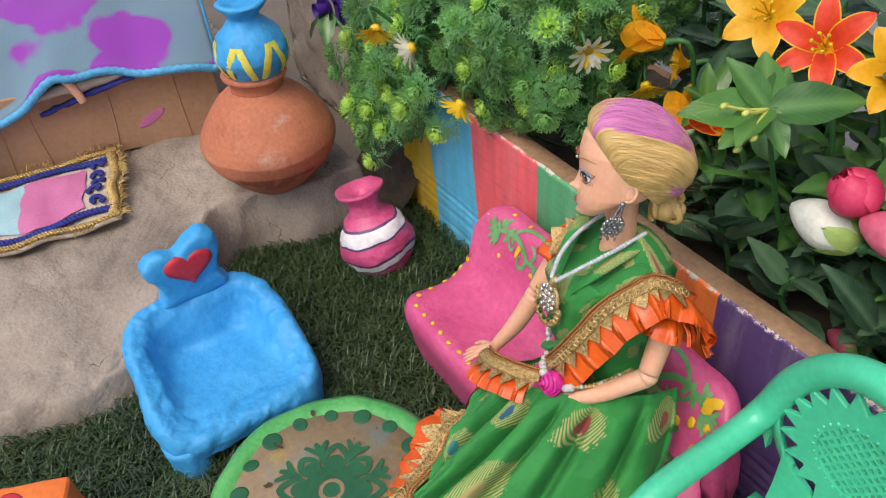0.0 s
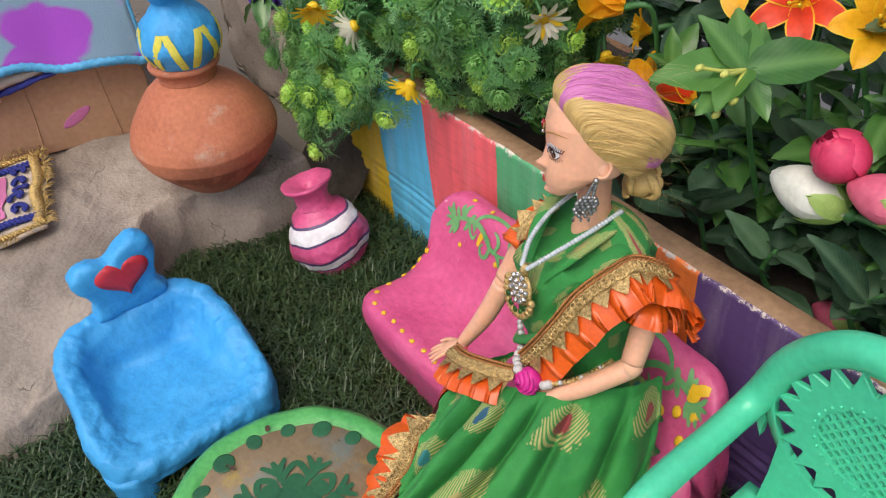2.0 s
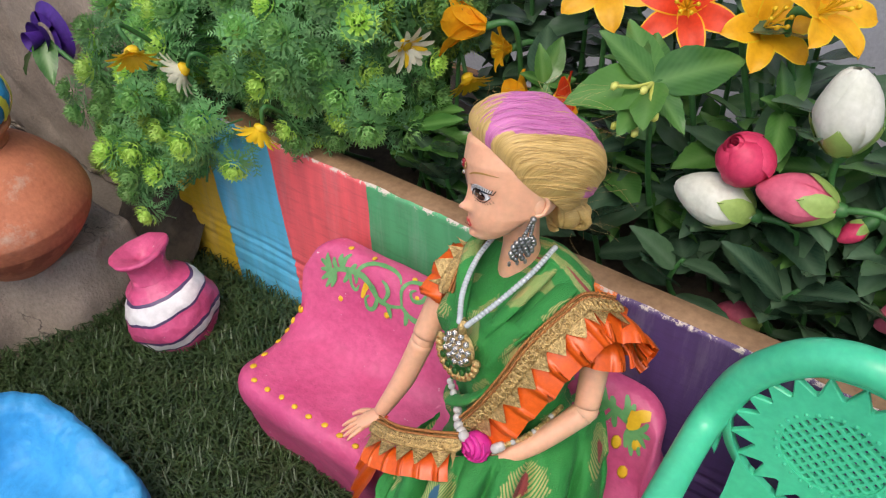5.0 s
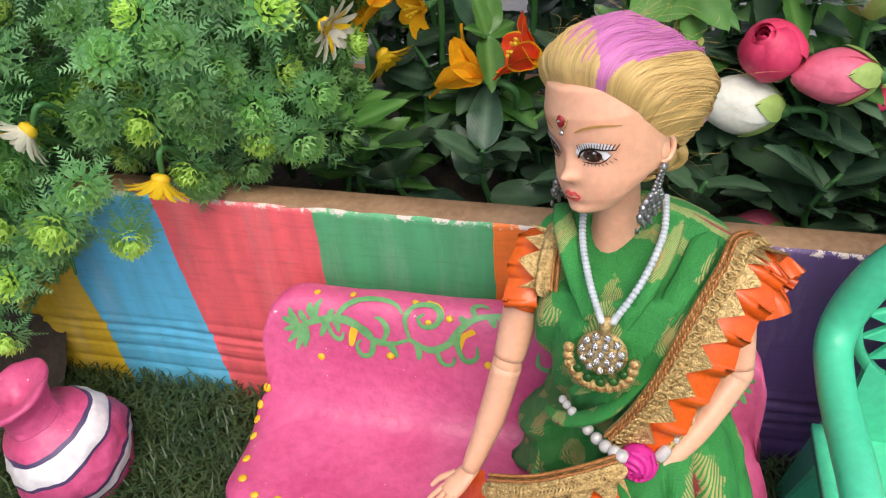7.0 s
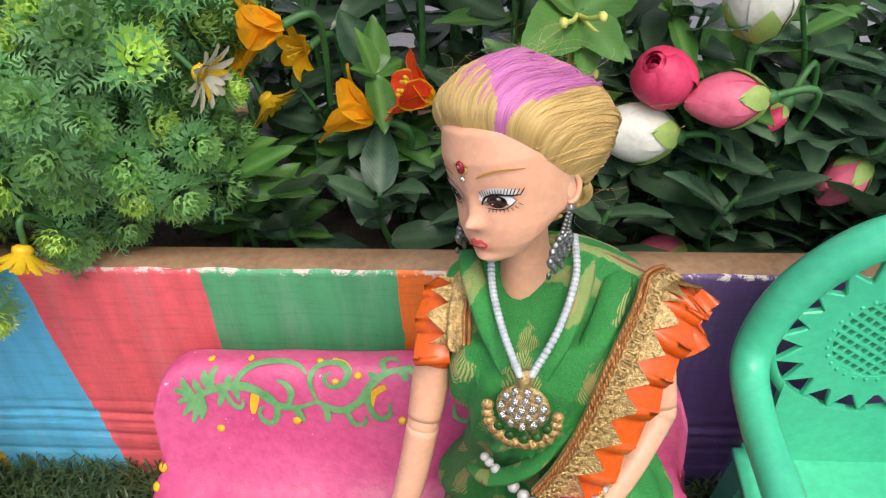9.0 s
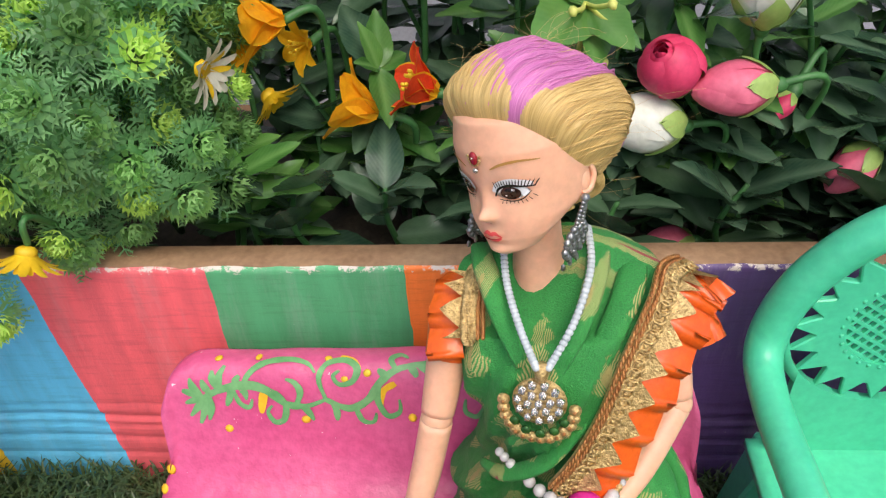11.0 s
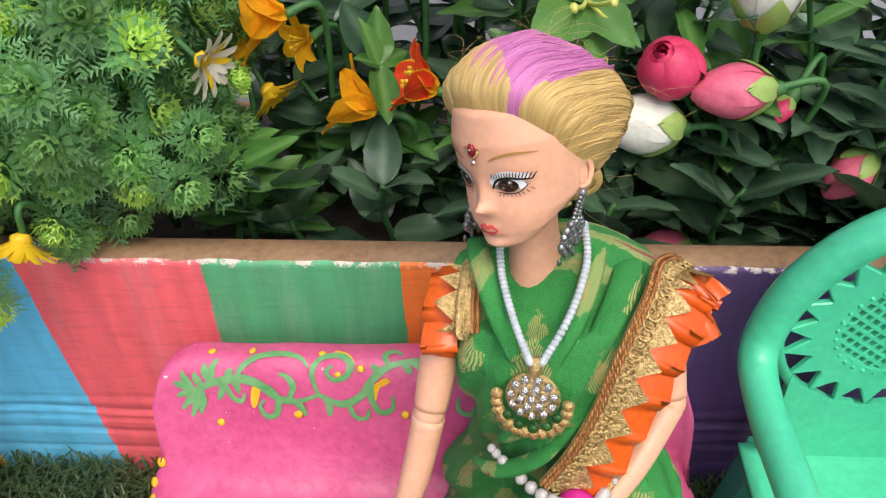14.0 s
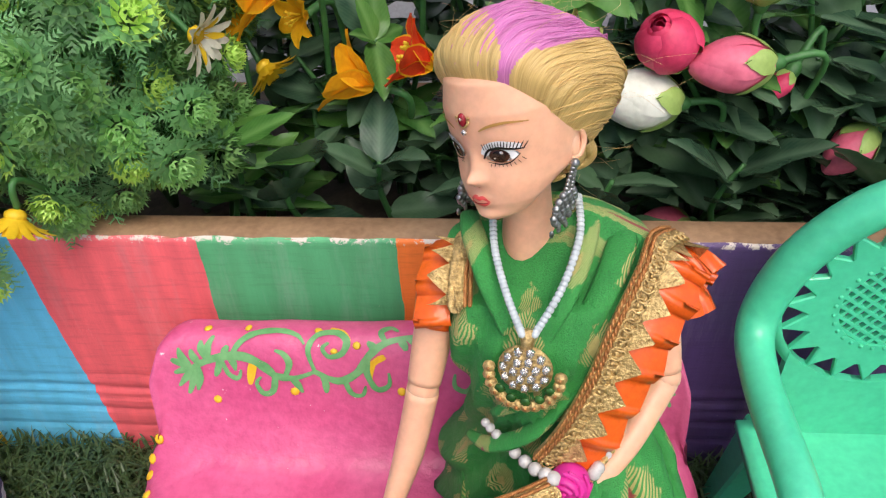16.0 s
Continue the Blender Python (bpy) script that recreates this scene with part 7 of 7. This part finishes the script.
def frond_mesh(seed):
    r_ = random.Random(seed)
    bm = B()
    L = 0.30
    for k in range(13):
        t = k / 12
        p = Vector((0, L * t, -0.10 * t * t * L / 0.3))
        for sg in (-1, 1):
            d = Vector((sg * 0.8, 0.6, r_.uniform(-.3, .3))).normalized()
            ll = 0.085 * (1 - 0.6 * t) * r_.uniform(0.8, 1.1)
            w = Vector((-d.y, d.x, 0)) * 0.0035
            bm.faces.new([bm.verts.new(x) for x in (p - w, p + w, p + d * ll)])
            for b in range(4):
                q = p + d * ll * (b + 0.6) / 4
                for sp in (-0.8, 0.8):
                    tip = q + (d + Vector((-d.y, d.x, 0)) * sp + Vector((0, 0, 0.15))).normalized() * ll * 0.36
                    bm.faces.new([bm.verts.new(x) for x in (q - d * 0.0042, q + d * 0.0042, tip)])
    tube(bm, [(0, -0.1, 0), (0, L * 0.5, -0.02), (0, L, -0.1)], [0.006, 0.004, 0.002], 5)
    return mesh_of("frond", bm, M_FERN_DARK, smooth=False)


M_FERN_MID = surface("fern_mid", (0.17, 0.40, 0.10), (0.33, 0.58, 0.2), 60, 0.5, 0.0, 500, per_object=0.3, thin=0.4)
ROS = [rosette_mesh(1, M_FERN_TIP), rosette_mesh(2, M_FERN_MID), rosette_mesh(3, M_FERN_MID)]
FRO = [frond_mesh(4), frond_mesh(5)]
rng = random.Random(33)
bushes = []
for c, r in (((-1.25, 0.12, 1.15), 0.5), ((-0.75, 0.22, 1.35), 0.55), ((-0.33, 0.3, 1.48), 0.42), ((-1.15, -0.05, 0.8), 0.38), ((-0.4, 0.75, 1.8), 0.6), ((-0.24, 0.62, 1.75), 0.36), ((-1.1, 0.6, 1.7), 0.6)):
    bush = thing("fern_bush", (c[0], c[1] + 0.2, 0.74), "artificial feathery green bush with light tips, spilling over the planter", "bush", "fern bushes")
    bushes.append((bush, Vector(c), r))
    root = Vector((c[0], c[1] + 0.3, 0.74)) if c[1] + 0.3 > 0.2 else Vector((c[0], 0.3, 0.74))
    for k in range(88):
        z = 1 - 2 * (k + 0.5) / 88
        a = k * 2.39996 + rng.uniform(-.2, .2)
        s = math.sqrt(1 - z * z)
        d = Vector((s * math.cos(a), s * math.sin(a), z))
        if d.y > 0.45:
            continue
        rr = r * rng.uniform(0.72, 1.12)
        p = Vector(c) + d * rr
        if p.y > -0.02 and p.z < 1.12:
            continue
        if p.x > -0.02 and p.z < 1.2:
            continue
        if p.y < 0.05 and (p.z < 0.64 or (p.x > -1.0 and p.z < 1.02)):
            continue
        if any((p - (Vector(q) + Vector((0.35, -0.7, 0.6)) * k2)).length < 0.13 for q in DAISIES for k2 in (0, .15, .3, .45)):
            continue
        dd = (d + Vector((0.1, -0.35, 0.25)) + Vector((rng.uniform(-.3, .3), rng.uniform(-.3, .3), rng.uniform(-.3, .3)))).normalized()
        place("rosette", rng.choice(ROS), bush, p, dd, 0, rng.uniform(1.0, 1.35))
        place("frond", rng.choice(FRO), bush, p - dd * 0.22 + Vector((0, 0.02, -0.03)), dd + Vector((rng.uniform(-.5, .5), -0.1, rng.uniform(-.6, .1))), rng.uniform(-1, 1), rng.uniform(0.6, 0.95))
    bm = B()
    for k in range(14):
        a = rng.uniform(0, 6.28)
        e = Vector(c) + Vector((math.cos(a), -abs(math.sin(a)) * 0.6, rng.uniform(-.5, .8))) * r * 0.8
        tube(bm, [root, root.lerp(e, 0.5) + Vector((0, 0, 0.25)), e], [0.012, 0.010, 0.006], 5)
    part("stem", bm, M_STEM, bush)

# violet artificial rose at the back
VIO = (-2.29, -0.03, 1.12)
vio = thing("artificial_rose", VIO, "deep violet artificial rose with pale leaves beside the fern", "flower", "flowers in the planter")
for lay in range(4):
    for k in range(5):
        bm = B()
        a0 = k * 1.257 + lay * 0.6
        rows = []
        r = 0.05 + 0.035 * lay
        for j in range(6):
            t = j / 5
            rows.append([Vector(VIO) + Vector((r * (0.6 + 0.5 * t) * math.cos(a0 + s * 0.75), -0.1 * t + 0.05 * lay * t + r * 0.2, 0)) + Vector((0, 0, r * (0.6 + 0.5 * t) * math.sin(a0 + s * 0.75))) for s in (-1, -.5, 0, .5, 1)])
        skin(bm, rows, closed=False)
        part("petal", bm, M_VIOLET, vio)
bm = B()
tube(bm, [VIO, (-1.9, 0.05, 0.92), (-1.55, 0.15, 1.12), (-1.3, 0.35, 0.72)], 0.014, 6)
part("stem", bm, M_STEM, vio)
for d in ((-0.5, -0.4, -0.7), (0.6, -0.4, -0.6)):
    place("leaf", LEAVES_L[1], vio, VIO, d)

# ---- artificial grass ----
rng = random.Random(8)
verts, faces = [], []
for k in range(42000):
    x, y = rng.uniform(-1.55, 1.9), rng.uniform(-3.1, -0.02)
    if x < step_foot(y) - 0.02 or (0.2 < x < 1.6 and y < -2.3):
        continue
    if x > 1.3 and y < -1.2:
        continue
    h, a, ln = rng.uniform(0.05, 0.13), rng.uniform(0, 6.28), rng.uniform(0.05, 0.16)
    w = 0.0052
    d = Vector((math.cos(a), math.sin(a), 0))
    s = Vector((-d.y, d.x, 0)) * w
    p0 = Vector((x, y, -0.012))
    p1 = p0 + d * ln * 0.35 + Vector((0, 0, h * 0.75))
    p2 = p0 + d * ln + Vector((0, 0, h * rng.uniform(0.7, 1.1)))
    n = len(verts)
    verts += [(q * U)[:] for q in (p0 - s, p0 + s, p1 + s * 0.8, p1 - s * 0.8, p2)]
    faces += [(n, n + 1, n + 2, n + 3), (n + 3, n + 2, n + 4)]
me = bpy.data.meshes.new("grass")
me.from_pydata(verts, [], faces)
me.materials.append(M_BLADE)
tagged(new("grass", me), "dark green artificial grass with curly blades", "grass", kind="stuff")

# ---- bits of dry leaf lying about ----
M_DRY = surface("dry_leaf", (0.03, 0.018, 0.01), (0.10, 0.06, 0.03), 300, 0.8, 0.3)
for (x, y, z), rot, ln in (((0.47, -1.69, TZ + 0.012), 0.4, 0.05), ((0.62, -1.80, TZ + 0.012), 1.2, 0.035), ((-0.40, -1.66, 0.222), 2.0, 0.03), ((0.40, -1.50, TZ + 0.012), 2.6, 0.03)):
    bm = B()
    c, d = Vector((x, y, z)), Vector((math.cos(rot), math.sin(rot), 0))
    q = Vector((-d.y, d.x, 0))
    skin(bm, [[c + d * ln * t + q * w * k + Vector((0, 0, 0.004 * abs(k) + 0.006 * math.sin(t * 6))) for k in (-1, 0, 1)] for t, w in ((-0.5, 0.002), (-0.2, 0.009), (0.15, 0.010), (0.5, 0.003))], closed=False)
    solo("dry_leaf_bit", bm, M_DRY, c, "tiny brown bit of dry leaf lying on the painted clay", "dry leaf", "dry leaf bits")
